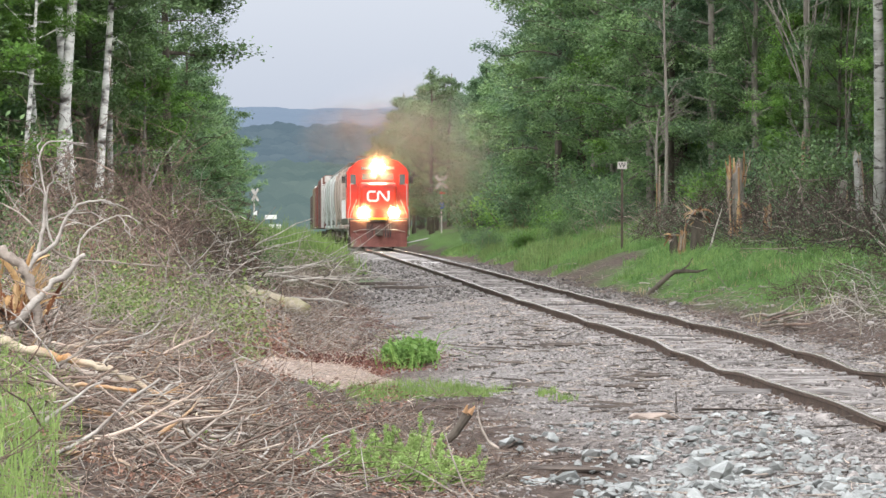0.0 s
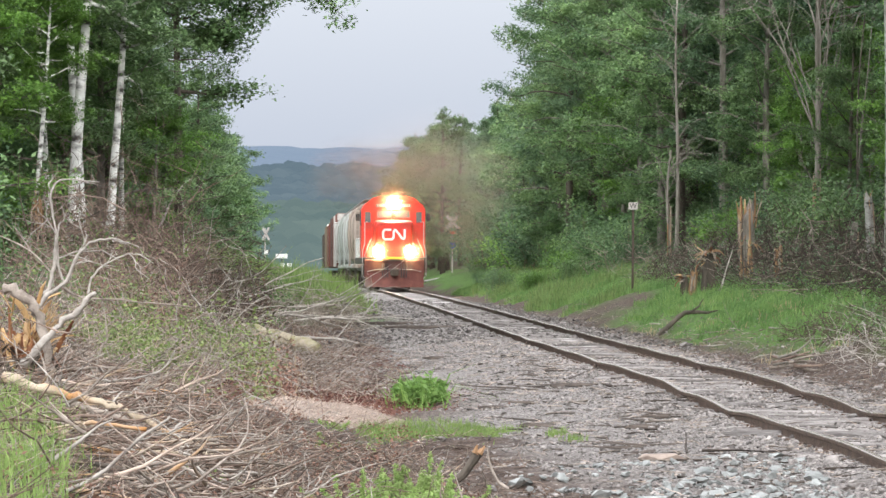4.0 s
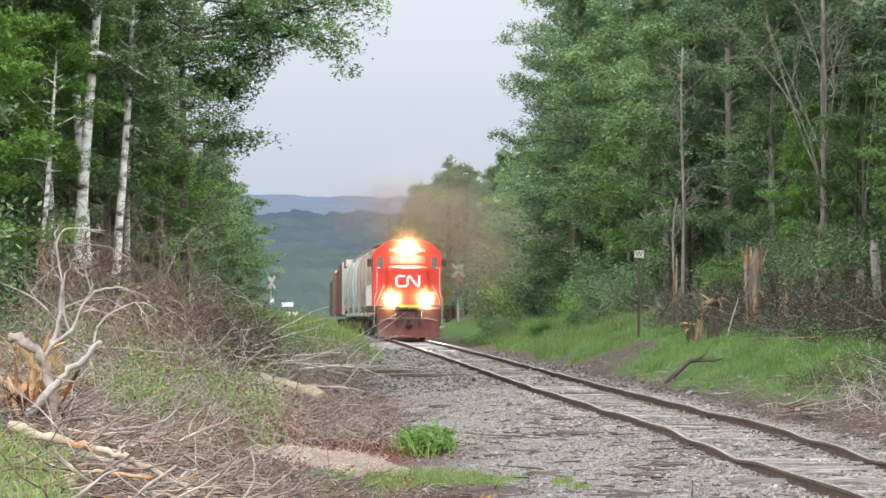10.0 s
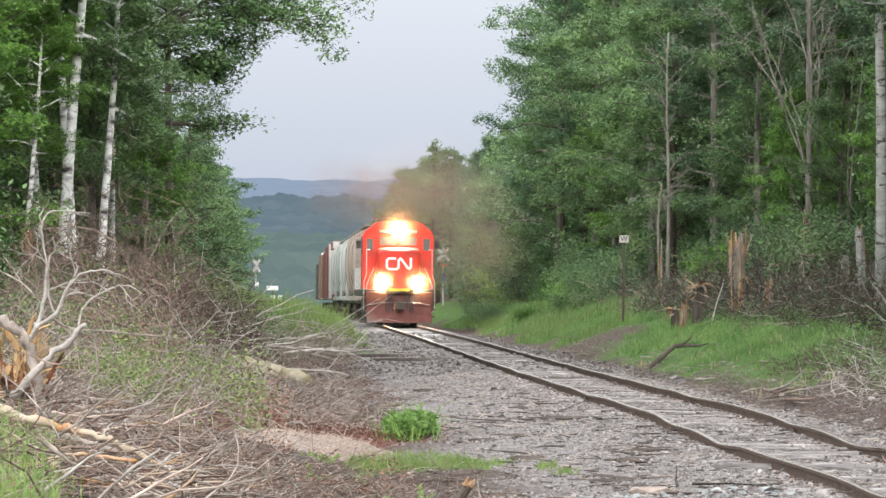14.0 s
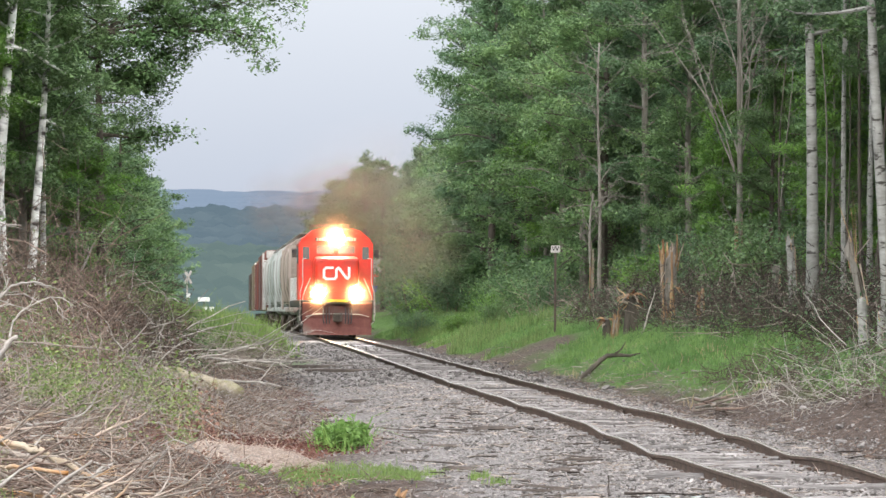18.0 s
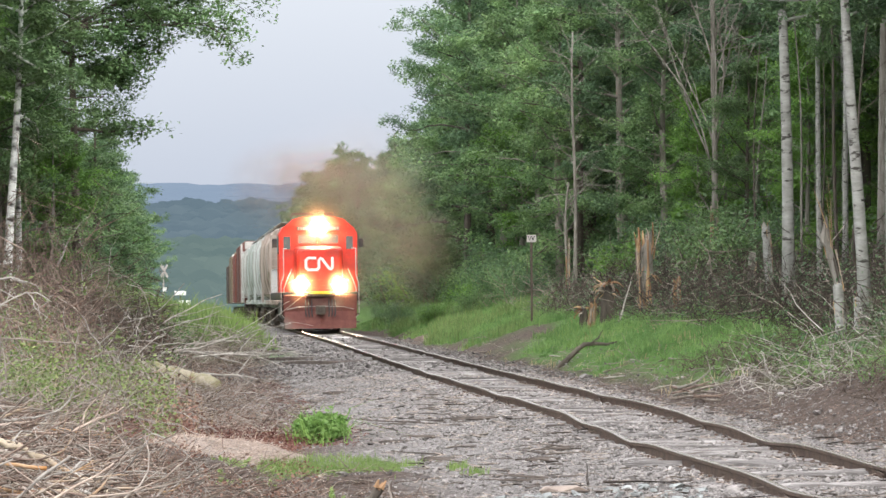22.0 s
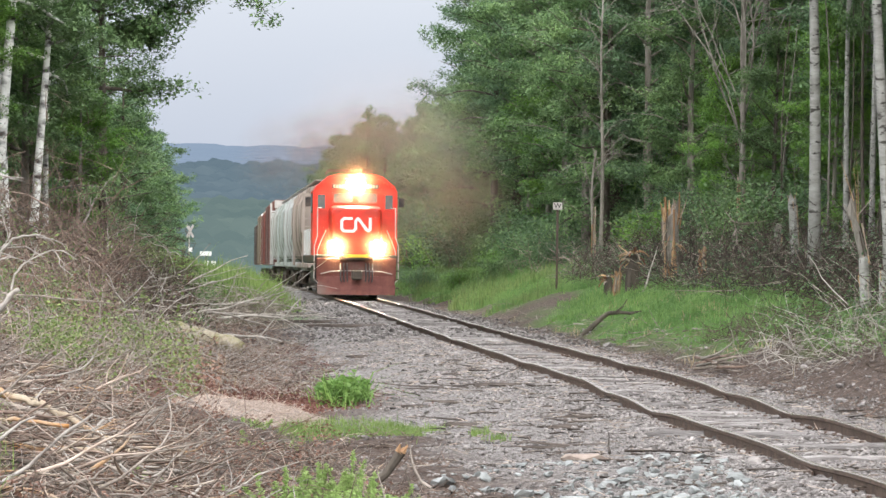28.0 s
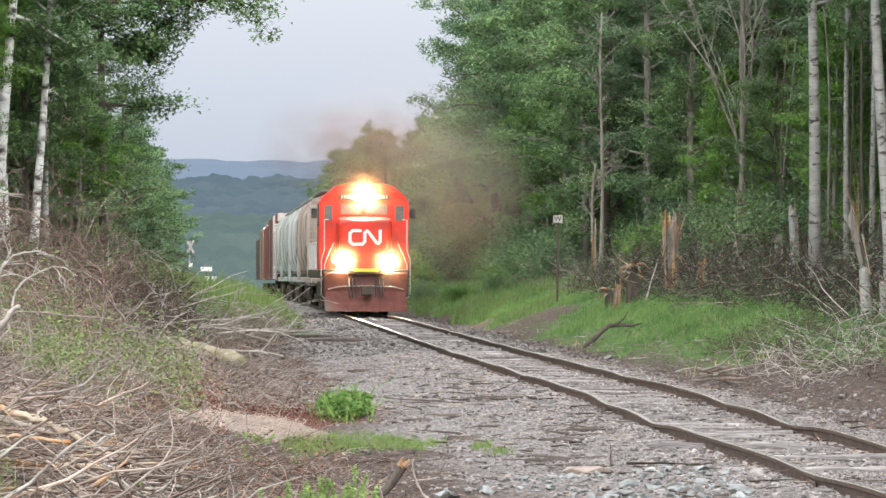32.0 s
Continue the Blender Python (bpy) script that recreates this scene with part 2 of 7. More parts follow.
def vnoise(x, y, seed=0):
    """Smooth noise between -1 and 1."""
    x, y = np.asarray(x, float), np.asarray(y, float)
    xi, yi = np.floor(x), np.floor(y)
    u, v = x - xi, y - yi
    u, v = u * u * (3 - 2 * u), v * v * (3 - 2 * v)

    def h(a, b):
        s = np.sin(a * 127.1 + b * 311.7 + seed * 74.7) * 43758.5453
        return (s - np.floor(s)) * 2 - 1
    return (h(xi, yi) * (1 - u) + h(xi + 1, yi) * u) * (1 - v) + (h(xi, yi + 1) * (1 - u) + h(xi + 1, yi + 1) * u) * v


OFFS = [-400, -60, -24, -15, -11, -8, -5, -3.2, -1.7, -0.95, -0.6, 0, 0.6, 0.95, 1.6, 2.6, 3.4, 4.6, 6, 8, 10, 12, 24, 60, 400]
RISE = [4.0, 3.2, 2.6, 2.0, 1.3, 0.3, -0.40, -0.36, -0.15, -0.125, -0.143, -0.148, -0.143, -0.125, -0.15, -0.36, -0.36, 0.12, 0.55, 1.2, 1.7, 1.95, 2.8, 3.2, 4.0]


def ground_z(x, y, rough=1.0):
    x, y = np.asarray(x, float), np.asarray(y, float)
    off = x - track_x(y)
    z = track_z(np.minimum(y, 420)) + np.interp(off, OFFS, RISE)
    calm = np.clip((np.abs(off) - 1.5) / 2.0, 0.12, 1)
    z = z + rough * calm * (0.11 * vnoise(x * 0.7, y * 0.5, 1) + 0.06 * vnoise(x * 2.1, y * 1.7, 2) + 0.025 * vnoise(x * 6, y * 5, 3))
    z = z + 0.8 * np.exp(-((y - 152) / 30) ** 2) * np.clip((-off - 2.3) / 1.8, 0, 1) * np.clip((off + 12) / 3, 0, 1)
    z = z + sag(y) * np.clip((2.8 - np.abs(off)) / 1.2, 0, 1)
    far = np.clip((y - 400) / 300, 0, 1)
    hills = np.interp(y, [400, 800, 1200, 2000, 2950, 3200, 4000, 4600, 4900], [-12, -44, -47, -33, -14, -17, -26, 3, 4])
    hills = hills + np.clip((y - 500) / 900, 0, 1) * (2.2 * vnoise(x / 190, y / 300, 5) + 0.8 * vnoise(x / 60, y / 110, 6))
    return z * (1 - far) + hills * far


def at_off(off, y, lift=0.0):
    """A place beside the track: metres to its right, and away from the camera."""
    x = track_x(y) + off
    return Vector((x, y, float(ground_z(x, y)) + lift))


def zone(me, f):
    """Cover of the ground at each corner: gravel, green, red soil, and in alpha the far hazy blue."""
    co = np.empty(len(me.vertices) * 3)
    me.vertices.foreach_get("co", co)
    co = co.reshape(-1, 3)
    c = np.ones((len(co), 4))
    # alpha grows with distance and blends in the blue of hazy air
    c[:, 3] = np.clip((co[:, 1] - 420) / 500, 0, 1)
    c[:, :3] = np.clip(np.stack(f(co[:, 0], co[:, 1]), 1), 0, 1)
    at = me.color_attributes.new("cover", "FLOAT_COLOR", "POINT")
    at.data.foreach_set("color", c.ravel())


def cover(x, y):
    off = x - track_x(y)
    n = 0.9 * vnoise(x * 0.5, y * 0.3, 11) + 0.5 * vnoise(x * 1.7, y * 1.1, 12)
    gravel = np.clip((off + 4.6 + n - np.clip((y - 45) * 0.014, -0.3, 1.1) - np.clip((43 - y) * 0.14, 0, 1.0)) / 0.9, 0, 1) * np.clip((2.4 + np.clip((76 - y) * 0.03, 0, 0.6) - off + 0.5 * n) / 0.9, 0, 1)
    green = np.clip((off - 3.4 - 1.0 * np.clip((74 - y) / 8, 0, 1) + 0.6 * n) / 0.8, 0, 1) * np.clip((8.2 - off + n) / 1.5, 0, 1) * np.clip((y - 60 + 4 * n) / 6, 0, 1) * (1 - np.exp(-((y - 121) / 6) ** 2) * np.clip((5.9 - off) / 0.5, 0, 1))
    green = np.maximum(green, np.clip((-off - 2.3 + 0.5 * n) / 0.7, 0, 1) * np.clip((y - 105) / 12, 0, 1))
    green = np.maximum(green, np.clip((y - 330) / 60, 0, 1))
    red = np.clip(1.4 - ((x + 1.7) / 1.7) ** 2 - ((y - 54) / 5) ** 2 + 0.5 * n, 0, 1)
    return gravel, green, red


m = M_GROUND = bpy.data.materials.new("trackside_ground")
m.use_nodes = True
t = m.node_tree
p = t.nodes["Principled BSDF"]
tc, vc, sep = t.nodes.new("ShaderNodeTexCoord"), t.nodes.new("ShaderNodeVertexColor"), t.nodes.new("ShaderNodeSeparateColor")
vc.layer_name = "cover"
t.links.new(vc.outputs[0], sep.inputs[0])


def speckle(scale, detail, stops):
    n, r = t.nodes.new("ShaderNodeTexNoise"), t.nodes.new("ShaderNodeValToRGB")
    n.inputs["Scale"].default_value, n.inputs["Detail"].default_value, n.inputs["Roughness"].default_value = scale, detail, 0.7
    t.links.new(tc.outputs["Object"], n.inputs[0])
    t.links.new(n.outputs[0], r.inputs[0])
    e = r.color_ramp.elements
    e[0].position, e[0].color = stops[0][0], (*stops[0][1], 1)
    e[1].position, e[1].color = stops[-1][0], (*stops[-1][1], 1)
    for q, c in stops[1:-1]:
        e.new(q).color = (*c, 1)
    return r.outputs[0], n.outputs[0]


def over(fac, a, b):
    x = t.nodes.new("ShaderNodeMix")
    x.data_type = "RGBA"
    t.links.new(fac, x.inputs[0])
    t.links.new(a, x.inputs[6])
    t.links.new(b, x.inputs[7])
    return x.outputs[2]


duff, _ = speckle(9, 8, [(0.3, (0.026, 0.017, 0.014)), (0.5, (0.078, 0.056, 0.046)), (0.7, (0.18, 0.142, 0.12))])
gravel, gravel_h = speckle(22, 5, [(0.34, (0.055, 0.049, 0.047)), (0.49, (0.178, 0.161, 0.154)), (0.64, (0.37, 0.342, 0.326))])
green, _ = speckle(6, 6, [(0.3, (0.04, 0.06, 0.02)), (0.5, (0.07, 0.14, 0.03)), (0.72, (0.14, 0.20, 0.06))])
red, _ = speckle(12, 6, [(0.3, (0.085, 0.032, 0.023)), (0.7, (0.23, 0.105, 0.075))])
col = over(sep.outputs[2], over(sep.outputs[1], over(sep.outputs[0], duff, gravel), green), red)
# far woods with the blue of hazy air put into their colour
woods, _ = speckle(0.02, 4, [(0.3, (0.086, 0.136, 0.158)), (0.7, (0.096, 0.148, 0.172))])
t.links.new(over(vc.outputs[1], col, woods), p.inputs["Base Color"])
p.inputs["Roughness"].default_value = 0.95
p.inputs["Specular IOR Level"].default_value = 0.2
bp = t.nodes.new("ShaderNodeBump")
bp.inputs["Strength"].default_value, bp.inputs["Distance"].default_value = 0.8, 0.05
t.links.new(gravel_h, bp.inputs["Height"])
t.links.new(bp.outputs[0], p.inputs["Normal"])

ys = np.concatenate([[-300, -80, -30, -8, 0, 8], np.arange(14, 22, 1.0), np.arange(22, 110, 0.3), np.arange(110, 400, 1.5), np.geomspace(400, 4900, 90)])
os_ = np.concatenate([[-3500, -1500, -700, -450], np.arange(-350, -30, 16), [-30, -24], np.arange(-20, 16, 0.2), [18, 22, 28], np.arange(36, 250, 16), [350, 700, 1500, 3500]])
oo, yy = np.meshgrid(os_, ys)
xx = track_x(np.minimum(yy, 400)) + oo
zz = ground_z(xx, yy)
nx = len(os_)
quads = [(r * nx + c, r * nx + c + 1, (r + 1) * nx + c + 1, (r + 1) * nx + c) for r in range(len(ys) - 1) for c in range(nx - 1)]
me = bpy.data.meshes.new("ground")
me.from_pydata(np.stack([xx, yy, zz], 2).reshape(-1, 3).tolist(), [], quads)
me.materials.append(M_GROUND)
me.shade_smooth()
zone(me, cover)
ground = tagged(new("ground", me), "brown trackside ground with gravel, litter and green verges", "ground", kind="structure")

# ---- the track ----
DIPS = ((-1, ((62.5, 0.012), (50.4, 0.03), (45.4, 0.045), (34.2, 0.025), (78, 0.02))), (1, ((61.5, 0.02), (50.3, 0.03), (45.0, 0.028), (38.2, 0.018))))


def rail_z(side, y):
    z = track_z(y) + sag(y)
    for s, dips in DIPS:
        for d, deep in dips:
            z -= deep * (1.0 if s == side else 0.35) * math.exp(-((y - d) / 1.35) ** 2)
    return z + 0.012 * math.sin(y * 0.9 + side) * math.exp(-y / 90)


railway = thing("railway_track", "worn railway track with rusty rails on weathered wooden ties", "track", kind="structure")
stations = list(np.concatenate([np.arange(12, 110, 0.45), np.arange(110, 420, 4.0)]))
for side in (-1, 1):
    web, head = Geo(), Geo()
    r_web, r_head = [], []
    for y in stations:
        cx, z = track_x(y) + side * 0.7525, rail_z(side, y) + 0.0
        r_web.append([(cx + dx, y, z + dz) for dx, dz in ((-0.07, -0.172), (0.07, -0.172), (0.07, -0.155), (0.012, -0.135), (0.012, -0.048), (0.037, -0.035), (0.037, -0.006), (-0.037, -0.006), (-0.037, -0.035), (-0.012, -0.048), (-0.012, -0.135), (-0.07, -0.155))])
        r_head.append([(cx + dx, y, z + dz) for dx, dz in ((-0.0375, -0.012), (0.0375, -0.012), (0.034, -0.002), (0.02, 0.002), (-0.02, 0.002), (-0.034, -0.002))])
    rail = part("rail", web.loft(r_web), M_RAIL, railway, "rusty brown steel rail")
    part("running_surface", head.loft(r_head), M_RAILTOP, rail, "bright worn running surface")
    for s, dips in DIPS:
        if s == side:
            for d, _ in dips:
                g = Geo()
                for dx in (-0.035, 0.035):
                    c = track_x(d) + side * 0.7525 + dx
                    z = rail_z(side, d)
                    g.box(c - 0.008, c + 0.008, d - 0.3, d + 0.3, z - 0.12, z - 0.05, 0.004)
                    for k in range(4):
                        g.disc((c + np.sign(dx) * 0.013, d - 0.23 + 0.153 * k, z - 0.088), (1, 0, 0), 0.014, 0.022, 6)
                part("joint_bar", g, M_RAIL, rail, "bolted rusty joint bar")
rng = np.random.default_rng(3)
tie_kinds = []
for k in range(6):
    g = Geo()
    rings, deep = [], rng.normal(0, 0.012, 5)
    top = [deep[0] - 0.02, deep[0], deep[1] - 0.03, deep[1], deep[2] - 0.025, deep[2], deep[3] - 0.03, deep[3], deep[4], deep[4] - 0.025]
    for x in np.linspace(-1.3, 1.3, 13):
        w = 0.112 + rng.normal(0, 0.012) - 0.03 * (abs(x) > 1.2)
        rings.append([(x, -w, -0.17), (x, w, -0.17)] + [(x, w * q + rng.normal(0, 0.004), top[i] + rng.normal(0, 0.006) - 0.03 * (abs(x) > 1.2)) for i, q in enumerate((1, 0.72, 0.66, 0.3, 0.24, -0.2, -0.26, -0.62, -0.68, -1))])
    me = g.loft(rings).mesh("tie", M_TIE)
    soft_normals(me)
    tie_kinds.append(me)
spike = Geo().box(-0.022, 0.022, -0.024, 0.024, 0.0, 0.03, 0.006).box(-0.012, 0.012, -0.012, 0.012, -0.05, 0.0).mesh("spike", M_RAIL)
y, far_ties = 14.0, Geo()
while y < 300:
    m = pose(track_x(y) + rng.normal(0, 0.03), y, track_z(y) + sag(y) - 0.145 + rng.normal(0, 0.018), rng.normal(0, 3), rng.normal(0, 0.6), 2.55 + rng.normal(0, 1.4))
    if y < 130 and rng.random() < 0.86:
        ob = new("tie", tie_kinds[rng.integers(6)])
        ob.parent, ob.matrix_basis = railway, m
    elif y >= 130:
        far_ties.add([m @ Vector(q) for q in ((-1.3, -0.11, 0), (1.3, -0.11, 0), (1.3, 0.11, 0), (-1.3, 0.11, 0), (-1.3, -0.11, -0.15), (1.3, -0.11, -0.15))], [(0, 1, 2, 3), (4, 5, 1, 0)])
    if 26 < y < 74:
        for side in (-1, 1):
            for dx in (-0.1, 0.1):
                ob = new("spike", spike)
                ob.parent = railway
                ob.matrix_basis = pose(track_x(y) + side * 0.7525 + dx, y + rng.normal(0, 0.03), rail_z(side, y) - 0.135 + rng.normal(0, 0.006), 0, 0, rng.normal(0, 15))
    y += 0.53 + rng.normal(0, 0.03)
tagged(part("distant_ties", far_ties, M_TIE, railway, "rows of distant weathered ties"), kind="stuff")


# ---- loose stones ----
ROCK = []
for k in range(8):
    r = np.random.default_rng(40 + k)
    phi = [(1, 1, 1), (1, -1, -1), (-1, 1, -1), (-1, -1, 1), (0, 0, -1.3), (0.9, -0.9, 0.9), (-1, 1, 0.8), (0, 1.2, 0), (0, -1.2, 0.1), (1.2, 0, 0), (-1.2, 0, 0)]
    bm = bmesh.new()
    for q in phi:
        v = Vector(q).normalized() * r.uniform(0.75, 1.1)
        bm.verts.new((v.x, v.y, v.z * 0.7))
    hull = bmesh.ops.convex_hull(bm, input=bm.verts[:])
    bmesh.ops.delete(bm, geom=[e for e in hull["geom_interior"] if isinstance(e, bmesh.types.BMVert)], context="VERTS")
    bmesh.ops.triangulate(bm, faces=bm.faces[:])
    bm.verts.index_update()
    ROCK.append((np.array([v.co[:] for v in bm.verts]), np.array([[v.index for v in f.verts] for f in bm.faces])))
    bm.free()


def scatter(name, material, x, y, size, label, sink=0.25, seed=1, flat=1.0):
    """Stones at x, y of those sizes, in one mesh."""
    r = np.random.default_rng(seed)
    vs, fs, n = [], [], 0
    z = ground_z(x, y)
    for k in range(8):
        pick = np.arange(len(x)) % 8 == k
        if not pick.any():
            continue
        base, tri = ROCK[k]
        c = int(pick.sum())
        a = r.uniform(0, 6.28, c)
        sc = size[pick][:, None, None] * r.uniform(0.7, 1.3, (c, 1, 3)) * np.array([1, 1, flat])
        b = base[None] * sc
        ca, sa = np.cos(a)[:, None], np.sin(a)[:, None]
        tilt = r.normal(0, 0.5, c)[:, None]
        b = np.stack([b[..., 0], b[..., 1] * np.cos(tilt) - b[..., 2] * np.sin(tilt), b[..., 1] * np.sin(tilt) + b[..., 2] * np.cos(tilt)], 2)
        v = np.stack([b[..., 0] * ca - b[..., 1] * sa, b[..., 0] * sa + b[..., 1] * ca, b[..., 2]], 2)
        v += np.stack([x[pick], y[pick], z[pick] + size[pick] * (0.5 - sink) * flat], 1)[:, None]
        vs.append(v.reshape(-1, 3))
        fs.append((tri[None] + (np.arange(c) * len(base))[:, None, None]).reshape(-1, 3) + n)
        n += c * len(base)
    me = bpy.data.meshes.new(name)
    me.from_pydata(np.concatenate(vs).tolist(), [], np.concatenate(fs).tolist())
    me.materials.append(material)
    return tagged(new(name, me), label, "gravel", kind="stuff")


rng = np.random.default_rng(7)
n = 80000
y = 22 + 66 * rng.uniform(0, 1, n) ** 1.5
off = rng.normal(-0.8, 2.3, n)
keep = (off > -5.2) & (off < 3.2 + np.clip((85 - y) * 0.06, 0, 2.2))
scatter("ballast_gravel", M_STONE, (track_x(y) + off)[keep], y[keep], rng.lognormal(-4.35, 0.45, n)[keep], "pale loose ballast gravel around the ties", seed=2)
n = 9000
y = 21.5 + rng.exponential(5.5, n)
x = rng.uniform(0.15, 4.6, n) + (y - 27) * 0.03
keep = (y < 37) & (x < 3.1) & (x > 0.6 + vnoise(y, x, 9) * 0.5)
scatter("grey_rocks", M_GREYROCK, x[keep], y[keep], rng.lognormal(-3.55, 0.45, n)[keep], "grey-green broken rock beside the track", sink=0.1, seed=3, flat=0.8)

# stones between the rails, on the soil beyond them and on the bank
n = 24000
y = 24 + 56 * rng.uniform(0, 1, n) ** 1.4
x = track_x(y) + rng.uniform(-1.35, 1.35, n)
keep = vnoise(x * 1.1, y * 1.4, 15) + 0.6 * vnoise(x * 3, y * 3.5, 16) > -0.15
x, y, n = x[keep], y[keep], int(keep.sum())
scatter("tie_gravel", M_STONE, x, y, rng.lognormal(-4.15, 0.35, n), "ballast gravel half covering the ties", sink=0.0, seed=4)
n = 10000
y = 44 + 56 * rng.uniform(0, 1, n) ** 1.3
off = 1.6 + rng.gamma(2.0, 0.9, n)
keep = off < 6.3 - np.clip((y - 72) * 0.08, 0, 2.6)
scatter("shoulder_stones", M_STONE, (track_x(y) + off)[keep], y[keep], rng.lognormal(-4.35, 0.5, n)[keep], "loose stones on the dusty shoulder", sink=0.1, seed=5)
n = 11000
y = 84 + 70 * rng.uniform(0, 1, n) ** 1.4
off = rng.uniform(-4.6, 3.2, n)
scatter("far_gravel", M_STONE, track_x(y) + off, y, rng.lognormal(-3.6, 0.4, n), "coarse gravel along the distant track", sink=0.1, seed=8)


# ---- trees ----
def sprays(centres, rng, size=0.13, leaves=5, spread=0.2, flat=0.6, corners=4):
    """Sprays of pointed leaves round the centres: arrays of corners, four a leaf."""
    n = len(centres)
    c = np.repeat(centres, leaves, 0) + rng.normal(0, spread, (n * leaves, 3)) * np.array([1, 1, 0.8])
    k = len(c)
    a = rng.uniform(0, 2 * np.pi, k)
    droop = rng.normal(-0.25, 0.45, k)
    along = np.stack([np.cos(a) * np.cos(droop), np.sin(a) * np.cos(droop), np.sin(droop)], 1)
    side = np.cross(along, np.stack([rng.normal(0, flat, k), rng.normal(0, flat, k), np.ones(k)], 1))
    side /= np.linalg.norm(side, axis=1)[:, None] + 1e-9
    s = (size * rng.uniform(0.7, 1.35, k))[:, None]
    if corners == 3:
        return np.stack([c + along * s * 1.1, c - side * s * 0.6 - along * s * 0.6, c + side * s * 0.6 - along * s * 0.6], 1)
    return np.stack([c - along * s, c + side * s * 0.55 - along * s * 0.1, c + along * s * 1.05, c - side * s * 0.55 - along * s * 0.1], 1)


def leaf_mesh(name, quads, material):
    n, k = quads.shape[:2]
    me = bpy.data.meshes.new(name)
    me.vertices.add(n * k)
    me.vertices.foreach_set("co", quads.reshape(-1))
    me.loops.add(n * k)
    me.loops.foreach_set("vertex_index", np.arange(n * k))
    me.polygons.add(n)
    me.polygons.foreach_set("loop_start", np.arange(n) * k)
    me.polygons.foreach_set("loop_total", np.full(n, k))
    me.materials.append(material)
    me.update()
    me.validate()
    return me


def leafy_tree(name, label, height, spread, low, seed, bark=M_BARK, leaf=M_LEAF, girth=0.16, clumps=26, per=60, size=0.068, lean=0.0, group="trees of the wood", leaves=19, reach=None, split=False):
    """A tapered trunk, crooked limbs, and a crown of leaf sprays with gaps. low: the share of the height that is bare."""
    rng = np.random.default_rng(seed)
    tree = thing(name, label, "tree", group)
    n = 9
    path = [Vector((lean * height * (i / n) ** 1.3 + 0.14 * math.sin(i * 0.5 + seed) * i / n, 0.14 * math.sin(i * 0.6 + 2 * seed) * i / n, height * 0.97 * i / n - 0.3 * (i == 0))) for i in range(n + 1)]
    wood = Geo().tube(path, [girth * (1.25 if i == 0 else 1.0) * (1 - 0.88 * (i / n) ** 1.3) + 0.012 for i in range(n + 1)], 9)
    part("trunk", wood, bark, tree, smooth=True)
    limbs, centres = Geo(), []
    for k in range(clumps):
        h = low + (0.98 - low) * ((k + rng.uniform(0, 1)) / clumps) ** 0.85
        i = min(int(h * n), n - 1)
        base = path[i].lerp(path[i + 1], h * n - i)
        q = (h - low) / (1 - low)
        wide = spread * (0.55 + 0.75 * math.sin(math.pi * min(q * 0.85 + 0.14, 1))) * (1 - 0.55 * q ** 3) * rng.uniform(0.6, 1.15)
        a = k * 2.4 + rng.normal(0, 0.4)
        way = Vector((math.cos(a), math.sin(a), 0.15 + 0.55 * q + rng.normal(0, 0.15)))
        line = wander(rng, base, way, wide, 5, 0.16)
        radii = [girth * 0.33 * (1 - q * 0.6) * (1 - 0.85 * j / 5) + 0.008 for j in range(6)]
        if split:
            part("limb", Geo().tube(line, radii, 5), bark, tree)
        else:
            limbs.tube(line, radii, 5)
        c = int(per * 0.8 * (0.6 + 0.4 * wide / spread))
        u = rng.uniform(0.3, 1.08, c)
        pts = np.array([line[min(int(v * 5), 4)].lerp(line[min(int(v * 5), 4) + 1], v * 5 - min(int(v * 5), 4))[:] for v in u])
        # leaves hang in flat plates, with gaps between them
        plates = 5
        which = rng.integers(0, plates, c)
        at = np.linspace(0.35, 1.05, plates) + rng.normal(0, 0.05, plates)
        mid = np.array([line[min(int(v * 5), 4)].lerp(line[min(int(v * 5), 4) + 1], v * 5 - min(int(v * 5), 4))[:] for v in at])
        mid += rng.normal(0, 1, (plates, 3)) * np.array([0.34, 0.34, 0.16]) * (0.4 + 0.4 * wide)
        pts = 0.25 * pts + 0.75 * mid[which] + rng.normal(0, 1, (c, 3)) * np.array([0.21, 0.21, 0.06]) * (0.55 + 0.3 * wide)
        centres.append(pts)
    if reach:
        for a, length, i, rise, lush in reach:
            line = wander(rng, path[i], Vector((math.cos(a), math.sin(a), rise)), length, 8, 0.07)
            limbs.tube(line, [girth * 0.4 * (1 - 0.9 * j / 8) + 0.008 for j in range(9)], 6)
            for j in range(2, 9):
                for b in range(lush):
                    tw = wander(rng, line[j], Vector((math.cos(a), math.sin(a), 0)) + Vector(rng.normal(0, 0.6, 3) * np.array([1, 1, 0.6])), min(1.7, length * 0.36), 4, 0.2)
                    limbs.tube(tw, [0.025, 0.018, 0.012, 0.008, 0.005], 4)
                    centres.append(np.array([q[:] for q in tw[1:] for _ in range(2)]) + rng.normal(0, 0.2, (8, 3)) * np.array([1, 1, 0.6]))
    if limbs.n:
        tagged(part("branching", limbs, bark, tree), kind="stuff")
    ob = new("crown", leaf_mesh("crown", sprays(np.concatenate(centres), rng, size, leaves, 0.13, 0.3, 3), leaf))
    ob.parent = tree
    return tree


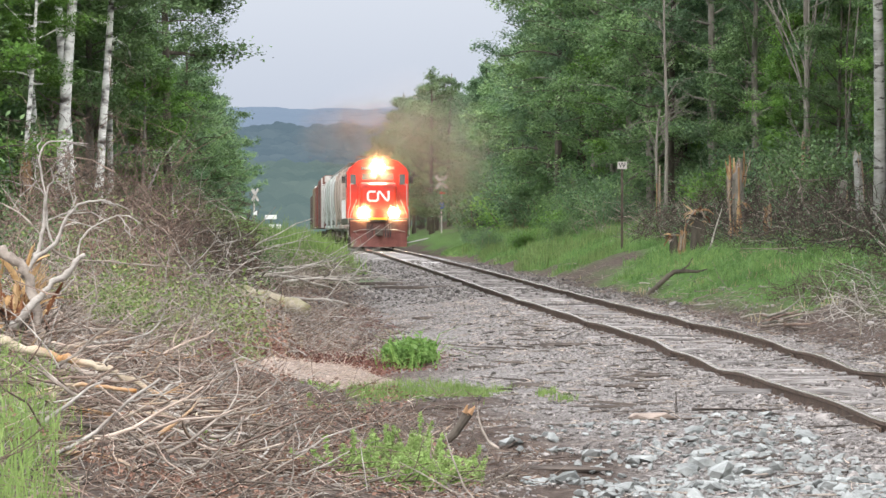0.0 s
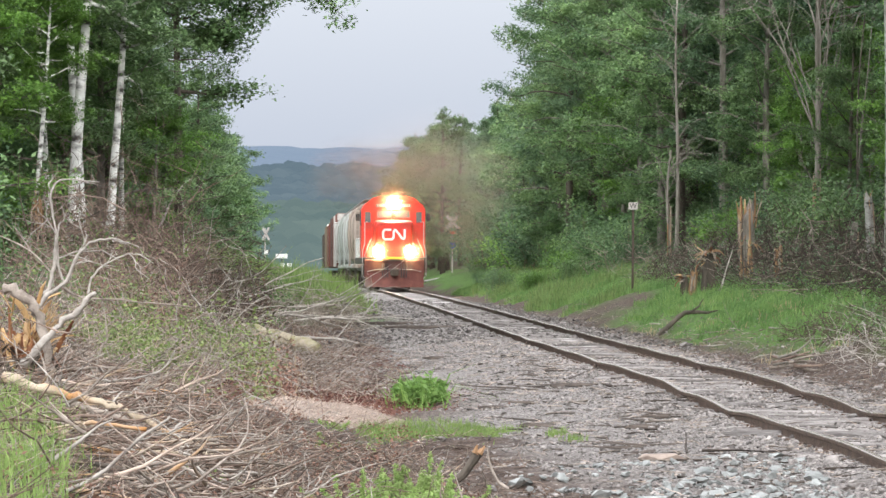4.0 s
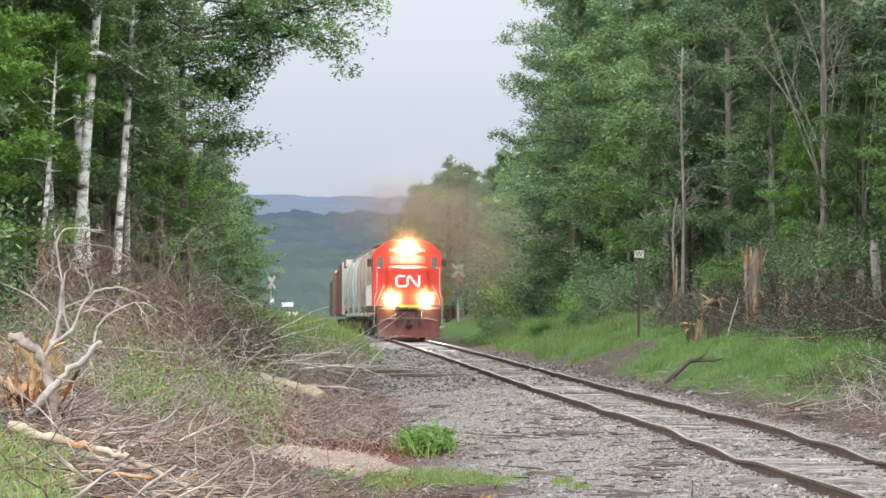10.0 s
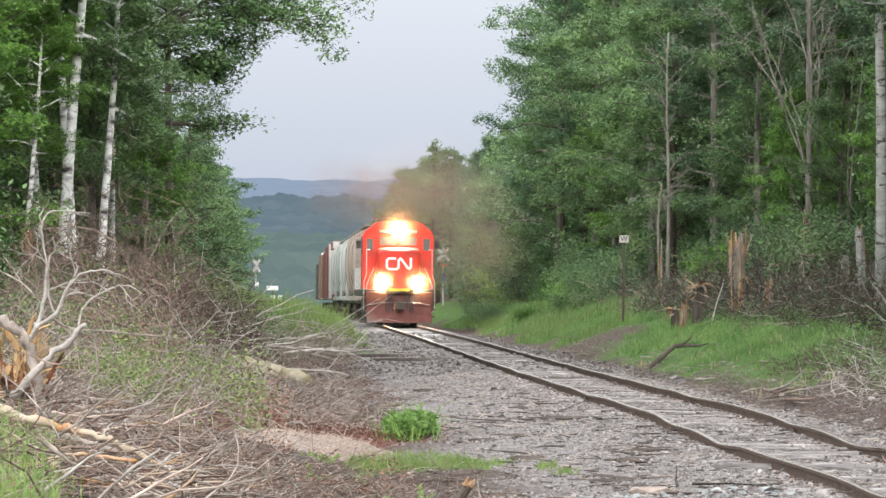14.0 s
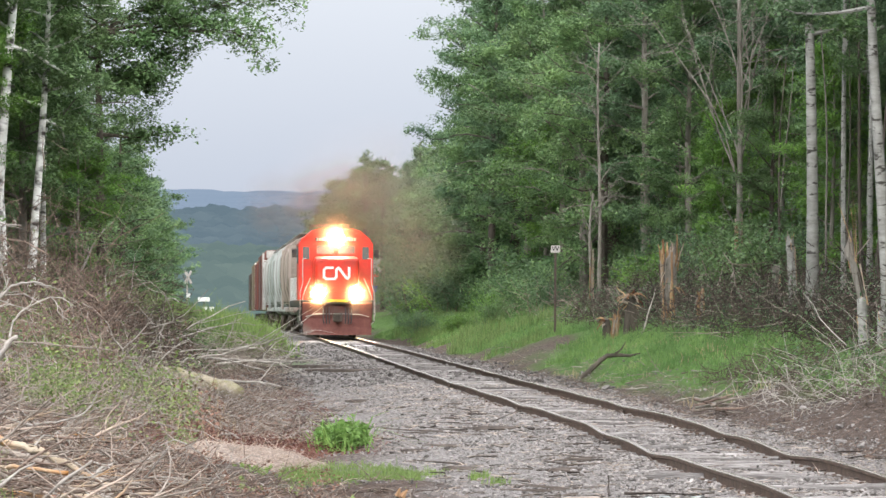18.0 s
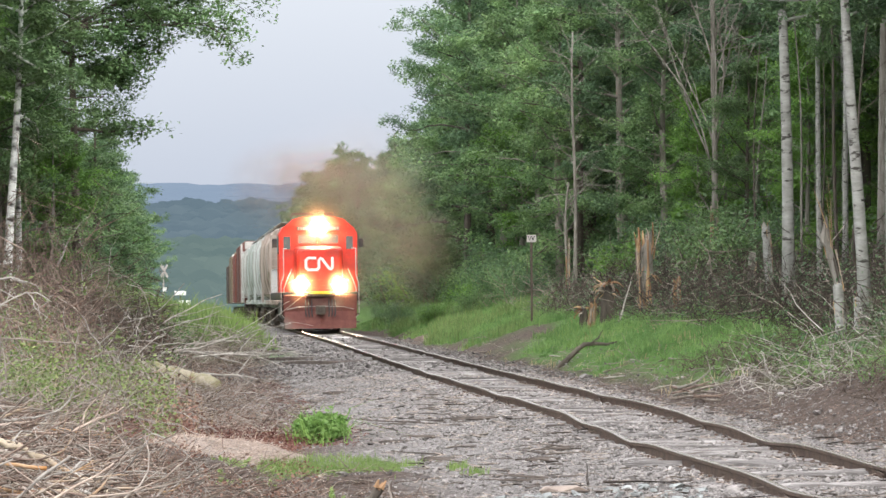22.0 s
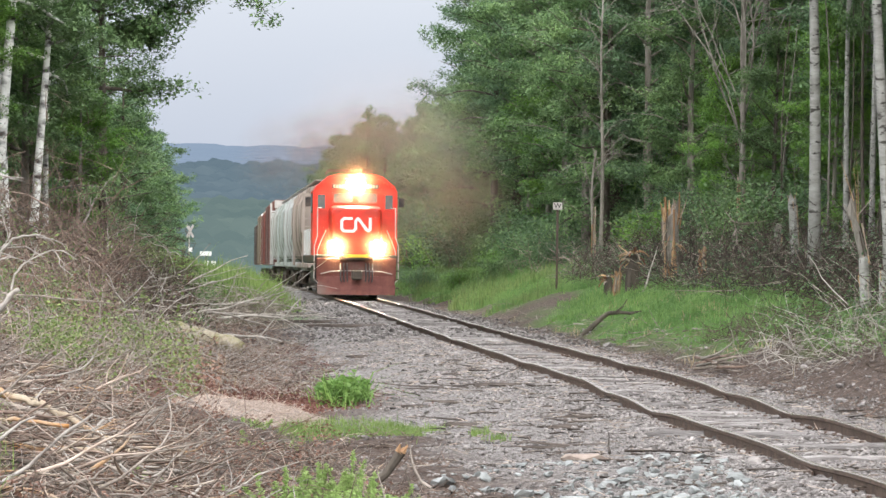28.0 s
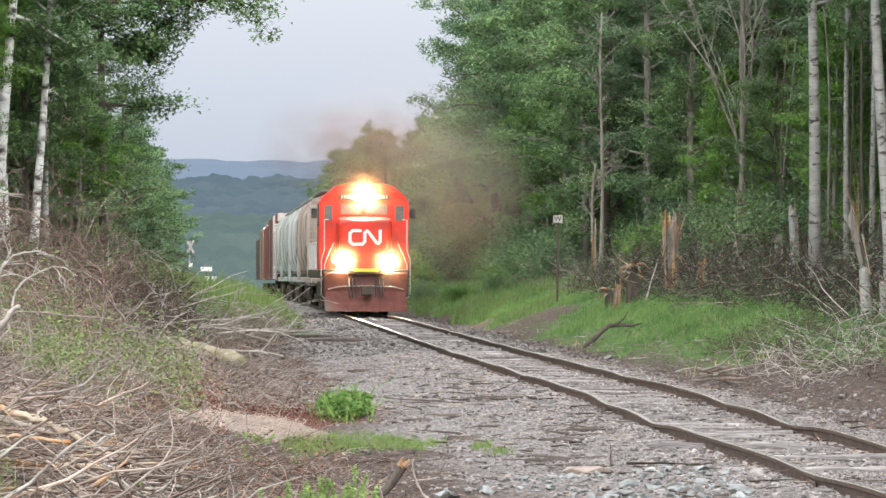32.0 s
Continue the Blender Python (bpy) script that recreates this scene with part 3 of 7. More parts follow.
def shrub(name, label, height, spread, seed, leaf=M_LEAF, stems=16, per=64, size=0.058):
    rng = np.random.default_rng(seed)
    bush = thing(name, label, "shrub", "undergrowth of the wood")
    wood, centres = Geo(), []
    for k in range(stems):
        a = rng.uniform(0, 6.28)
        line = wander(rng, (rng.normal(0, spread * 0.3), rng.normal(0, spread * 0.3), -0.1), (math.cos(a) * 0.6, math.sin(a) * 0.6, 1), height * rng.uniform(0.6, 1.0), 5, 0.22)
        wood.tube(line, [0.02, 0.017, 0.014, 0.011, 0.008, 0.004], 4)
        u = rng.uniform(0.15, 1.05, per)
        pts = np.array([line[min(int(v * 5), 4)].lerp(line[min(int(v * 5), 4) + 1], v * 5 - min(int(v * 5), 4))[:] for v in u])
        centres.append(pts + rng.normal(0, 0.22 * spread, (per, 3)) * np.array([1, 1, 0.6]))
    part("stem", wood, M_TWIG, bush)
    ob = new("foliage", leaf_mesh("foliage", sprays(np.concatenate(centres), rng, size), leaf))
    ob.parent = bush
    return bush


def put(ob, off, y, scale=1.0, turn=0.0, sink=0.0, first=False):
    q = at_off(off, y, -sink)
    m = pose(q.x, q.y, q.z, 0, 0, turn) @ Matrix.Diagonal((scale, scale, scale, 1))
    if first:
        ob.matrix_basis = m
        return ob
    return copy_thing(ob, m @ Matrix.Diagonal((1 / ob.scale.x, 1 / ob.scale.x, 1 / ob.scale.x, 1)))


WOOD = "dense green broadleaf tree at the edge of the wood"
kinds = [
    leafy_tree("broadleaf_tree", WOOD, 13.5, 2.9, 0.10, 1, M_DARKBARK, M_LEAF, 0.17, 34, 62),
    leafy_tree("broadleaf_tree", WOOD, 14.5, 2.6, 0.14, 2, M_BARK, M_LEAF_DARK, 0.18, 34, 60),
    leafy_tree("broadleaf_tree", WOOD, 12.5, 3.0, 0.08, 3, M_BARK, M_LEAF, 0.15, 34, 62),
    leafy_tree("broadleaf_tree", "tall dark green tree with a narrow crown in the wood", 15.0, 2.2, 0.22, 4, M_DARKBARK, M_LEAF_DARK, 0.17, 30, 60),
    leafy_tree("broadleaf_tree", "light green young tree among darker ones in the wood", 9.5, 2.0, 0.08, 5, M_BARK, M_LEAF_LIGHT, 0.09, 26, 55),
]
canopy = leafy_tree("tall_tree", "tall tree with a bare trunk and a high leafy crown", 17, 2.9, 0.52, 6, M_BARK, M_LEAF_DARK, 0.16, 26, 70)
far_kinds = [
    leafy_tree("distant_tree", "distant round-crowned tree in the line beside the track", 11.0, 2.7, 0.06, 21, M_DARKBARK, M_LEAF, 0.15, 26, 56, 0.088, group="distant trees", leaves=15),
    leafy_tree("distant_tree", "distant dark green tree in the line beside the track", 12.0, 2.4, 0.08, 22, M_DARKBARK, M_LEAF_DARK, 0.15, 26, 56, 0.088, group="distant trees", leaves=15),
]
bushes = [shrub("bush", "green leafy bush in the undergrowth", 2.2, 1.2, 31), shrub("bush", "light green leafy bush in the undergrowth", 1.6, 1.1, 32, M_LEAF_LIGHT), shrub("bush", "dark green leafy bush in the undergrowth", 2.8, 1.4, 33, M_LEAF_DARK)]
used = set()


def plant(ob, off, y, scale=1.0, turn=0.0):
    if ob.name in used:
        return put(ob, off, y, scale, turn)
    used.add(ob.name)
    return put(ob, off, y, scale, turn, first=True)


rng = np.random.default_rng(17)
# the wood on the right: a leafy wall along the track, open and dark between the trunks nearer the camera
for k in range(15):
    y = 154 + k * 3.2 + rng.normal(0, 0.9)
    if y < 202:
        plant(kinds[[0, 1, 2, 3, 2, 0, 4][k % 7]], 9.7 - 0.02 * (y - 154) + rng.normal(0, 0.5) + 1.8 * (k % 2), y, rng.uniform(0.88, 1.08), rng.uniform(0, 360))
for k, (o, y, s) in enumerate(((8.9, 187, 1.24), (8.5, 195, 1.28), (8.9, 204, 1.2), (9.6, 178, 1.12))):
    plant(kinds[(0, 2, 1, 2)[k]], o, y, s, 75 * k)
for k, (o, y) in enumerate(((10.7, 148), (11.4, 140.5), (12.6, 134), (13.6, 127), (14.6, 119), (14.3, 111), (15.4, 103))):
    plant(kinds[[1, 2, 4, 3, 3, 2, 1][k]], o, y, (0.95, 0.9, 0.8, 0.95, 0.95, 0.8, 0.85)[k], 50 * k)
for k in range(12):
    plant(bushes[[1, 0, 1, 2][k % 4]], 10.6 + 0.9 * (k % 3) + rng.normal(0, 0.3), 122 + 2.6 * k, rng.uniform(0.7, 1.25), 70 * k)
for k in range(34):
    y = 66 + k * 4.2 + rng.normal(0, 1)
    plant([canopy, kinds[3], canopy, canopy, kinds[4]][k % 5], 15.0 + rng.normal(0, 0.9) - 1.2 * (y > 150), y, rng.uniform(0.9, 1.1), rng.uniform(0, 360))
    plant(far_kinds[k % 2], 20.5 + rng.normal(0, 1.3), y + 2, rng.uniform(1.25, 1.5), rng.uniform(0, 360))
    if k % 2 == 0:
        plant(far_kinds[k % 4 // 2], 25 + rng.normal(0, 1.5), y, 1.55, rng.uniform(0, 360))
for k in range(30):
    y = 205 + k * 7 + rng.normal(0, 1.5)
    plant(far_kinds[k % 2], (9.2 if y < 285 else 7.4) + rng.normal(0, 0.6), y, rng.uniform(0.82, 0.98) * (1.0 if y < 285 else 1.12), rng.uniform(0, 360))
    plant(far_kinds[(k + 1) % 2], 13.5 + rng.normal(0, 1), y + 3, rng.uniform(0.9, 1.05), rng.uniform(0, 360))
for k in range(16):
    plant(bushes[[2, 0, 2, 1][k % 4]], 8.3 + rng.normal(0, 0.5), 200 + 4.3 * k, rng.uniform(1.2, 1.9), 80 * k)
for k in range(11):
    plant([kinds[4], kinds[2], kinds[4], kinds[0]][k % 4], 11.6 + 0.9 * (k % 3), 110 + 3.9 * k, (0.72, 0.55, 0.6, 0.5)[k % 4], 63 * k)
# unseen trees beside the camera, added to keep sun off the right-hand trunks
for k in range(15):
    y = 8 + 4.0 * k + rng.normal(0, 0.8)
    plant([canopy, kinds[1], canopy, kinds[0]][k % 4], (11.4 if y < 55 else 14.2) + rng.normal(0, 0.5), y, rng.uniform(0.95, 1.1), rng.uniform(0, 360))
    plant(far_kinds[k % 2], 19.5 + rng.normal(0, 1.2), y + 2, rng.uniform(1.3, 1.5), rng.uniform(0, 360))
# trunks in view; crowns above the view added to shade them
for k in range(12):
    plant(canopy, 13.0 + 3.0 * (k % 3) + rng.normal(0, 0.6), 66 + 4.0 * k, rng.uniform(0.92, 1.08), 77 * k)
# the wood on the left
for k in range(24):
    y = 76 + k * 4.4 + rng.normal(0, 0.8)
    plant([kinds[2], kinds[0], kinds[4], kinds[0], kinds[2]][k % 5], -13.2 + rng.normal(0, 0.8), y, rng.uniform(0.9, 1.1) * (1.0 if y < 132 else 0.68), rng.uniform(0, 360))
    plant(far_kinds[k % 2], -18.5 + rng.normal(0, 1.2), y + 2, rng.uniform(1.25, 1.5) * (1.0 if y < 132 else 0.62), rng.uniform(0, 360))
    if k % 2:
        plant(far_kinds[0], -25 + rng.normal(0, 1.2), y, 1.5, rng.uniform(0, 360))
for k in range(22):
    y = 165 + k * 8 + rng.normal(0, 1.5)
    plant(far_kinds[k % 2], -9.1 + rng.normal(0, 0.5), y, rng.uniform(0.6, 0.74), rng.uniform(0, 360))
    plant(far_kinds[(k + 1) % 2], -13 + rng.normal(0, 0.8), y + 3, rng.uniform(0.6, 0.72), rng.uniform(0, 360))
overhang = leafy_tree("overhanging_tree", "large dark-trunked tree with limbs that overhang the line", 13.0, 2.1, 0.55, 8, M_DARKBARK, M_LEAF, 0.13, 34, 60,
                      reach=((0.1, 4.5, 6, 0.27, 3), (-0.2, 3.9, 6, 0.06, 3), (0.25, 3.4, 6, 0.42, 3), (0.0, 2.1, 5, 0.3, 2), (-0.35, 1.4, 5, 0.1, 2), (0.1, 1.7, 4, -0.1, 1)))
put(overhang, -8.35, 112, first=True)
for k, (o, y, sc) in enumerate(((-8.9, 108, 0.62), (-9.3, 115, 0.7), (-9.0, 120, 0.6), (-10.2, 110, 0.8), (-10.0, 101, 0.75))):
    plant(kinds[(4, 2, 4, 0, 2)[k]], o, y, sc, 80 * k)
# undergrowth
for k in range(60):
    y = 62 + k * 2.6 + rng.normal(0, 0.8)
    if y > 106 or k % 3 == 0:
        plant(bushes[[0, 2, 1, 2][k % 4]], 12.6 + rng.normal(0, 0.9), y, rng.uniform(0.6, 1.3) * (1.0 if y > 106 else 0.7), rng.uniform(0, 360))
    if k % 2 == 0:
        plant(kinds[4], 15.5 + rng.normal(0, 1.8), y, rng.uniform(0.45, 0.9), rng.uniform(0, 360))
    if y > 152:
        plant(bushes[[0, 1, 2][k % 3]], 7.9 + rng.normal(0, 0.4), y, rng.uniform(0.6, 1.0), rng.uniform(0, 360))
for k in range(12):
    plant(bushes[k % 3], 5.2 + rng.normal(0, 0.6), 160 + 4.2 * k, rng.uniform(0.3, 0.55), 50 * k)
for k in range(40):
    y = 66 + k * 2.8 + rng.normal(0, 0.8)
    if y > 104 or k % 3 == 0:
        plant(bushes[[0, 1, 2, 0][k % 4]], -12.2 + rng.normal(0, 0.7) + 0.8 * (y > 120), y, rng.uniform(0.7, 1.15), rng.uniform(0, 360))
# pale trunks at the edges of the wood, leafy above
birches = [leafy_tree("birch", "white birch trunk with dark marks and a high crown", 13.5, 2.0, 0.46, 61 + k, M_BIRCH, M_LEAF_LIGHT if k else M_LEAF, 0.135, 22, 66, group="white birches", split=True) for k in range(2)]
for k, (x, y, s, lean, turn) in enumerate(((-8.75, 92, 1.0, 3.6, 0), (-8.5, 92.6, 0.9, 4.2, 130), (-8.15, 95, 0.8, 5.5, 60), (-9.6, 96, 0.7, 2.5, 200), (-8.3, 101, 0.6, 1.0, 300), (-9.3, 89, 0.5, 4.5, 30))):
    ob = birches[k % 2]
    m = pose(x, y, float(ground_z(x, y)), 0, lean, turn) @ Matrix.Diagonal((s, s, s, 1))
    if k < 2:
        ob.matrix_basis = m
    else:
        copy_thing(ob, m @ Matrix.Diagonal([1 / q for q in ob.scale] + [1]))
aspens = [leafy_tree("aspen", "pale grey aspen trunk with dark knots and a high crown", 14.5, 2.1, 0.44, 71 + k, M_ASPEN, M_LEAF_DARK if k else M_LEAF, 0.132, 18, 60, group="pale aspens", split=True) for k in range(3)]
for k, (x, y, s, lean, turn) in enumerate(((9.75, 90.3, 1.0, -0.4, 0), (9.32, 73.2, 0.84, -4.1, 40), (9.9, 74.2, 0.6, -4.2, 80), (10.1, 75, 0.74, -3.3, 120), (10.5, 76, 0.42, -3.4, 200), (10.85, 75, 0.4, -3.8, 240), (11.0, 95, 0.5, -0.5, 280), (12.7, 104, 0.55, 0.6, 320), (12.9, 84, 0.65, -1.0, 20), (13.4, 110, 0.6, 0.3, 60), (14.5, 98, 0.7, -0.6, 100), (13.9, 90, 0.6, 1.2, 140))):
    ob = aspens[k % 3]
    m = pose(x, y, float(ground_z(x, y)), 0, lean, turn) @ Matrix.Diagonal((s, s, max(s, 0.85), 1))
    if k < 3:
        ob.matrix_basis = m
    else:
        copy_thing(ob, m @ Matrix.Diagonal([1 / q for q in ob.scale] + [1]))


# ---- the train; each vehicle faces -y, with its front coupler over its origin at rail height ----
M_RED = mat("red_paint", (0.60, 0.028, 0.014), (0.70, 0.042, 0.02), 2.5, 0.42, stain=(0.45, 0.035, 0.02), stain_scale=1.2, bump=0.03, spec=0.4)
M_BLACKPAINT = mat("black_paint", (0.015, 0.015, 0.016), (0.03, 0.028, 0.027), 3, 0.5, stain=(0.07, 0.055, 0.045), stain_scale=1.5)
M_UNDER = mat("dusty_running_gear", (0.045, 0.036, 0.03), (0.10, 0.08, 0.065), 4, 0.8, stain=(0.14, 0.10, 0.08), stain_scale=1.5)
M_WHITE = mat("white_paint", (0.72, 0.72, 0.70), (0.80, 0.80, 0.79), 4, 0.5)
M_TRIM = mat("dusty_white_paint", (0.34, 0.31, 0.29), (0.46, 0.43, 0.40), 4, 0.6)
M_LAMPGLOW = mat("yellow_paint", (0.75, 0.50, 0.03), (0.85, 0.58, 0.05), 4, 0.5)
M_GLASS = mat("dark_glass", (0.05, 0.06, 0.05), (0.08, 0.09, 0.075), 2, 0.05, spec=1.0)
M_LAMP = mat("lit_lamp", (1.0, 0.84, 0.60), (1.0, 0.84, 0.60), 1, 0.3, glow=500)
M_PLOW = mat("dusty_red_plow", (0.085, 0.024, 0.019), (0.14, 0.048, 0.037), 3, 0.7, stain=(0.13, 0.10, 0.085))
M_STEEL = mat("bare_steel", (0.25, 0.23, 0.21), (0.36, 0.34, 0.32), 4, 0.45, 0.8)
WHEELS = []


def wheelset(parent, y, radius):
    g = Geo()
    for s in (-1, 1):
        g.disc((s * 0.76, 0, 0), (1, 0, 0), radius, 0.13, 20)
        g.disc((s * 0.69, 0, 0), (1, 0, 0), radius + 0.025, 0.03, 20)
        g.disc((s * 0.84, 0, 0), (1, 0, 0), radius * 0.4, 0.06, 12)
    g.tube([(-1, 0, 0), (1, 0, 0)], 0.08, 10)
    ob = part("wheelset", g, M_UNDER, parent, "steel wheels on an axle")
    ob.location = (0, y, radius)
    WHEELS.append((ob, y, radius))
    return ob


def truck(parent, y, axles, base, radius):
    g = Geo()
    for s in (-1, 1):
        pts = [(y - base / 2 - 0.45, 0.5), (y - base / 2 - 0.4, 0.72), (y - 0.5, 0.86), (y + 0.5, 0.86), (y + base / 2 + 0.4, 0.72), (y + base / 2 + 0.45, 0.5), (y + base / 2 - 0.35, 0.45), (y + 0.4, 0.36), (y - 0.4, 0.36), (y - base / 2 + 0.35, 0.45)]
        g.side_prism(pts, s * 1.0 - 0.07, s * 1.0 + 0.07)
        for k in range(axles):
            g.box(s * 1.02 - 0.12, s * 1.02 + 0.12, y - base / 2 + base * k / (axles - 1) - 0.16, y - base / 2 + base * k / (axles - 1) + 0.16, radius - 0.16, radius + 0.17, 0.03)
    g.box(-1.0, 1.0, y - 0.25, y + 0.25, 0.45, 0.8, 0.03)
    part("truck_frame", g, M_UNDER, parent, "cast steel truck frame")
    for k in range(axles):
        wheelset(parent, y - base / 2 + base * k / (axles - 1), radius)


def coupler(parent, y, way):
    g = Geo().box(-0.11, 0.11, min(y, y + way * 0.7), max(y, y + way * 0.7), 0.76, 0.98, 0.03)
    g.box(-0.2, 0.2, min(y, y + way * 0.26), max(y, y + way * 0.26), 0.68, 1.06, 0.05)
    part("coupler", g, M_UNDER, parent, "knuckle coupler")


def pipe(points, r, sides=6):
    return Geo().tube(points, r, sides)


def dome(c, r):
    """A bulging lamp glass that faces -y."""
    return Geo().tube([(c[0], c[1] - r * 0.75 * math.sin(a), c[2]) for a in (0, 0.4, 0.8, 1.2, 1.5)], [r * math.cos(a) for a in (0, 0.4, 0.8, 1.2, 1.5)], 20)


def locomotive():
    e = thing("diesel_locomotive", "red freight diesel locomotive with three lit headlamps hauling a train", "locomotive")
    sill = Geo().box(-1.5, 1.5, 0.85, 20.6, 1.28, 1.62, 0.04)
    part("underframe", sill, M_BLACKPAINT, e, "black side sill and deck")
    # cab: a full-width wall behind a short nose, under a roof with sloped shoulders
    shell = [(-1.55, 1.6), (1.55, 1.6), (1.55, 4.03), (1.42, 4.22), (0.98, 4.57), (0.6, 4.66), (-0.6, 4.66), (-0.98, 4.57), (-1.42, 4.22), (-1.55, 4.03)]
    part("cab", Geo().prism(shell, 2.55, 5.6), M_RED, e, "bright red wide cab")
    part("cab_roof", Geo().prism([(-1.47, 4.2), (-1.0, 4.6), (-0.62, 4.69), (0.62, 4.69), (1.0, 4.6), (1.47, 4.2), (1.43, 4.17), (0.6, 4.63), (-0.6, 4.63), (-1.43, 4.17)], 2.45, 5.65), M_RED, e)
    nose_rings = []
    for y, w, top in ((1.42, 0.80, 3.30), (1.30, 0.88, 3.36), (1.5, 0.93, 3.44), (2.56, 0.97, 3.50)):
        b = 0.06
        nose_rings.append([(-w, y, 1.62), (w, y, 1.62), (w, y, top - 0.2), (w - b, y, top - 0.06), (w - 0.2, y, top), (-w + 0.2, y, top), (-w + b, y, top - 0.06), (-w, y, top - 0.2)])
    nose_rings[0] = [(x * 0.97, 1.28, z) for x, _, z in nose_rings[0]]
    nose_rings[1] = [(x, 1.32, z) for x, _, z in nose_rings[1]]
    nose = part("nose", Geo().loft(nose_rings), M_RED, e, "short red nose with a white emblem")
    part("nose_trim", Geo().box(-0.86, 0.86, 1.27, 1.33, 3.38, 3.41, 0.008), M_TRIM, nose, "thin white line along the nose top")
    part("nose_door", Geo().box(-0.99 + 0.12, -0.5, 1.262, 1.285, 1.7, 2.3, 0.01), M_RED, nose)
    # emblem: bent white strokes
    g = Geo()
    w = 0.052
    for pts in ([(-0.16, 2.99), (-0.44, 2.99), (-0.53, 2.90), (-0.53, 2.60), (-0.44, 2.51), (-0.10, 2.51), (-0.02, 2.60), (-0.02, 2.90), (0.06, 2.99), (0.12, 2.93), (0.38, 2.57), (0.45, 2.53), (0.51, 2.60), (0.51, 3.0)],):
        for (x0, z0), (x1, z1) in zip(pts, pts[1:]):
            d = Vector((x1 - x0, z1 - z0)).normalized()
            nx_, nz_ = -d.y * w, d.x * w
            ex, ez = d.x * w * 0.5, d.y * w * 0.5
            g.loft([[(x0 - ex + nx_, y, z0 - ez + nz_), (x0 - ex - nx_, y, z0 - ez - nz_), (x1 + ex - nx_, y, z1 + ez - nz_), (x1 + ex + nx_, y, z1 + ez + nz_)] for y in (1.255, 1.285)])
    part("emblem", g, M_WHITE, nose, "white bent-line emblem")
    # windows
    for x0, x1, z0, z1 in ((-1.38, -1.10, 3.36, 3.90), (1.10, 1.38, 3.36, 3.90), (-0.80, -0.1, 3.60, 3.96), (0.1, 0.80, 3.60, 3.96)):
        f = Geo()
        for a in ((x0 - 0.04, x0, z0 - 0.04, z1 + 0.04), (x1, x1 + 0.04, z0 - 0.04, z1 + 0.04), (x0, x1, z0 - 0.04, z0), (x0, x1, z1, z1 + 0.04)):
            f.box(a[0], a[1], 2.50, 2.56, a[2], a[3])
        win = part("windscreen", f, M_RED, e, "dark framed cab window")
        part("pane", Geo().box(x0, x1, 2.53, 2.545, z0, z1), M_GLASS, win)
    for s in (-1, 1):
        win = part("side_window", Geo().box(s * 1.555 - 0.012, s * 1.555 + 0.012, 3.2, 4.9, 3.2, 3.95, 0.01), M_BLACKPAINT, e, "dark framed sliding cab window")
        part("pane", Geo().box(s * 1.567 - 0.006, s * 1.567 + 0.006, 3.27, 4.83, 3.27, 3.88), M_GLASS, win)
        part("mirror", Geo().box(s * 1.72 - 0.1, s * 1.72 + 0.1, 2.98, 3.02, 3.45, 3.8, 0.01), M_BLACKPAINT, e, "black cab mirror")
        nb = part("number_board", Geo().box(s * 0.62 - 0.24, s * 0.62 + 0.24, 2.46, 2.55, 4.12, 4.32, 0.015), M_BLACKPAINT, e, "number board with pale bars")
        bars = Geo()
        for k in range(4):
            bars.box(s * 0.62 - 0.19 + k * 0.105, s * 0.62 - 0.12 + k * 0.105, 2.45, 2.465, 4.155, 4.285)
        part("number_bars", bars, M_STEEL, nb)
    # headlamps
    hl = part("headlamp_housing", Geo().box(-0.36, 0.36, 2.42, 2.56, 4.10, 4.45, 0.04), M_BLACKPAINT, e, "headlamp housing over the windscreen")
    # lamp glasses are oversized to imitate their glare; the twin pair nearly merges
    for s in (-1, 1):
        part("headlamp", dome((s * 0.13, 2.42, 4.28), 0.2), M_LAMP, hl, "lit twin headlamp")
        part("headlamp_rim", Geo().tube([(s * 0.13, 2.44, 4.28), (s * 0.13, 2.415, 4.28)], 0.21, 20), M_STEEL, hl)
        dl = part("ditch_lamp_housing", Geo().box(s * 0.77 - 0.24, s * 0.77 + 0.24, 1.02, 1.25, 1.65, 2.15, 0.05), M_BLACKPAINT, e, "ditch lamp on the front deck")
        # ring added to keep the lamp's sideways light off the nose
        part("lamp_hood", Geo().loft([[(s * 0.77 + math.cos(a) * r, y, 1.9 + math.sin(a) * r) for a in (2 * math.pi * k / 20 for k in range(20))] for y, r in ((1.04, 0.26), (0.90, 0.27), (0.90, 0.255), (1.04, 0.245))], True, False), M_BLACKPAINT, dl, "short black ring added to block sideways lamp light")
        part("ditch_lamp", dome((s * 0.77, 1.02, 1.9), 0.235), M_LAMP, dl, "lit ditch lamp")
    # front deck, pilot and plough
    part("anticlimber", Geo().box(-0.62, 0.62, 0.62, 0.9, 1.42, 1.62, 0.03), M_UNDER, e, "ribbed anticlimber")
    # yellow glow between the ditch lamps, painted on as a strip
    part("yellow_step", Geo().box(-0.42, 0.42, 0.58, 0.64, 1.52, 1.63, 0.01), M_LAMPGLOW, e, "yellow lamp glow painted on the anticlimber")
    part("pilot", Geo().box(-1.45, 1.45, 0.78, 0.9, 0.62, 1.5, 0.03), M_PLOW, e, "dusty red pilot plate")
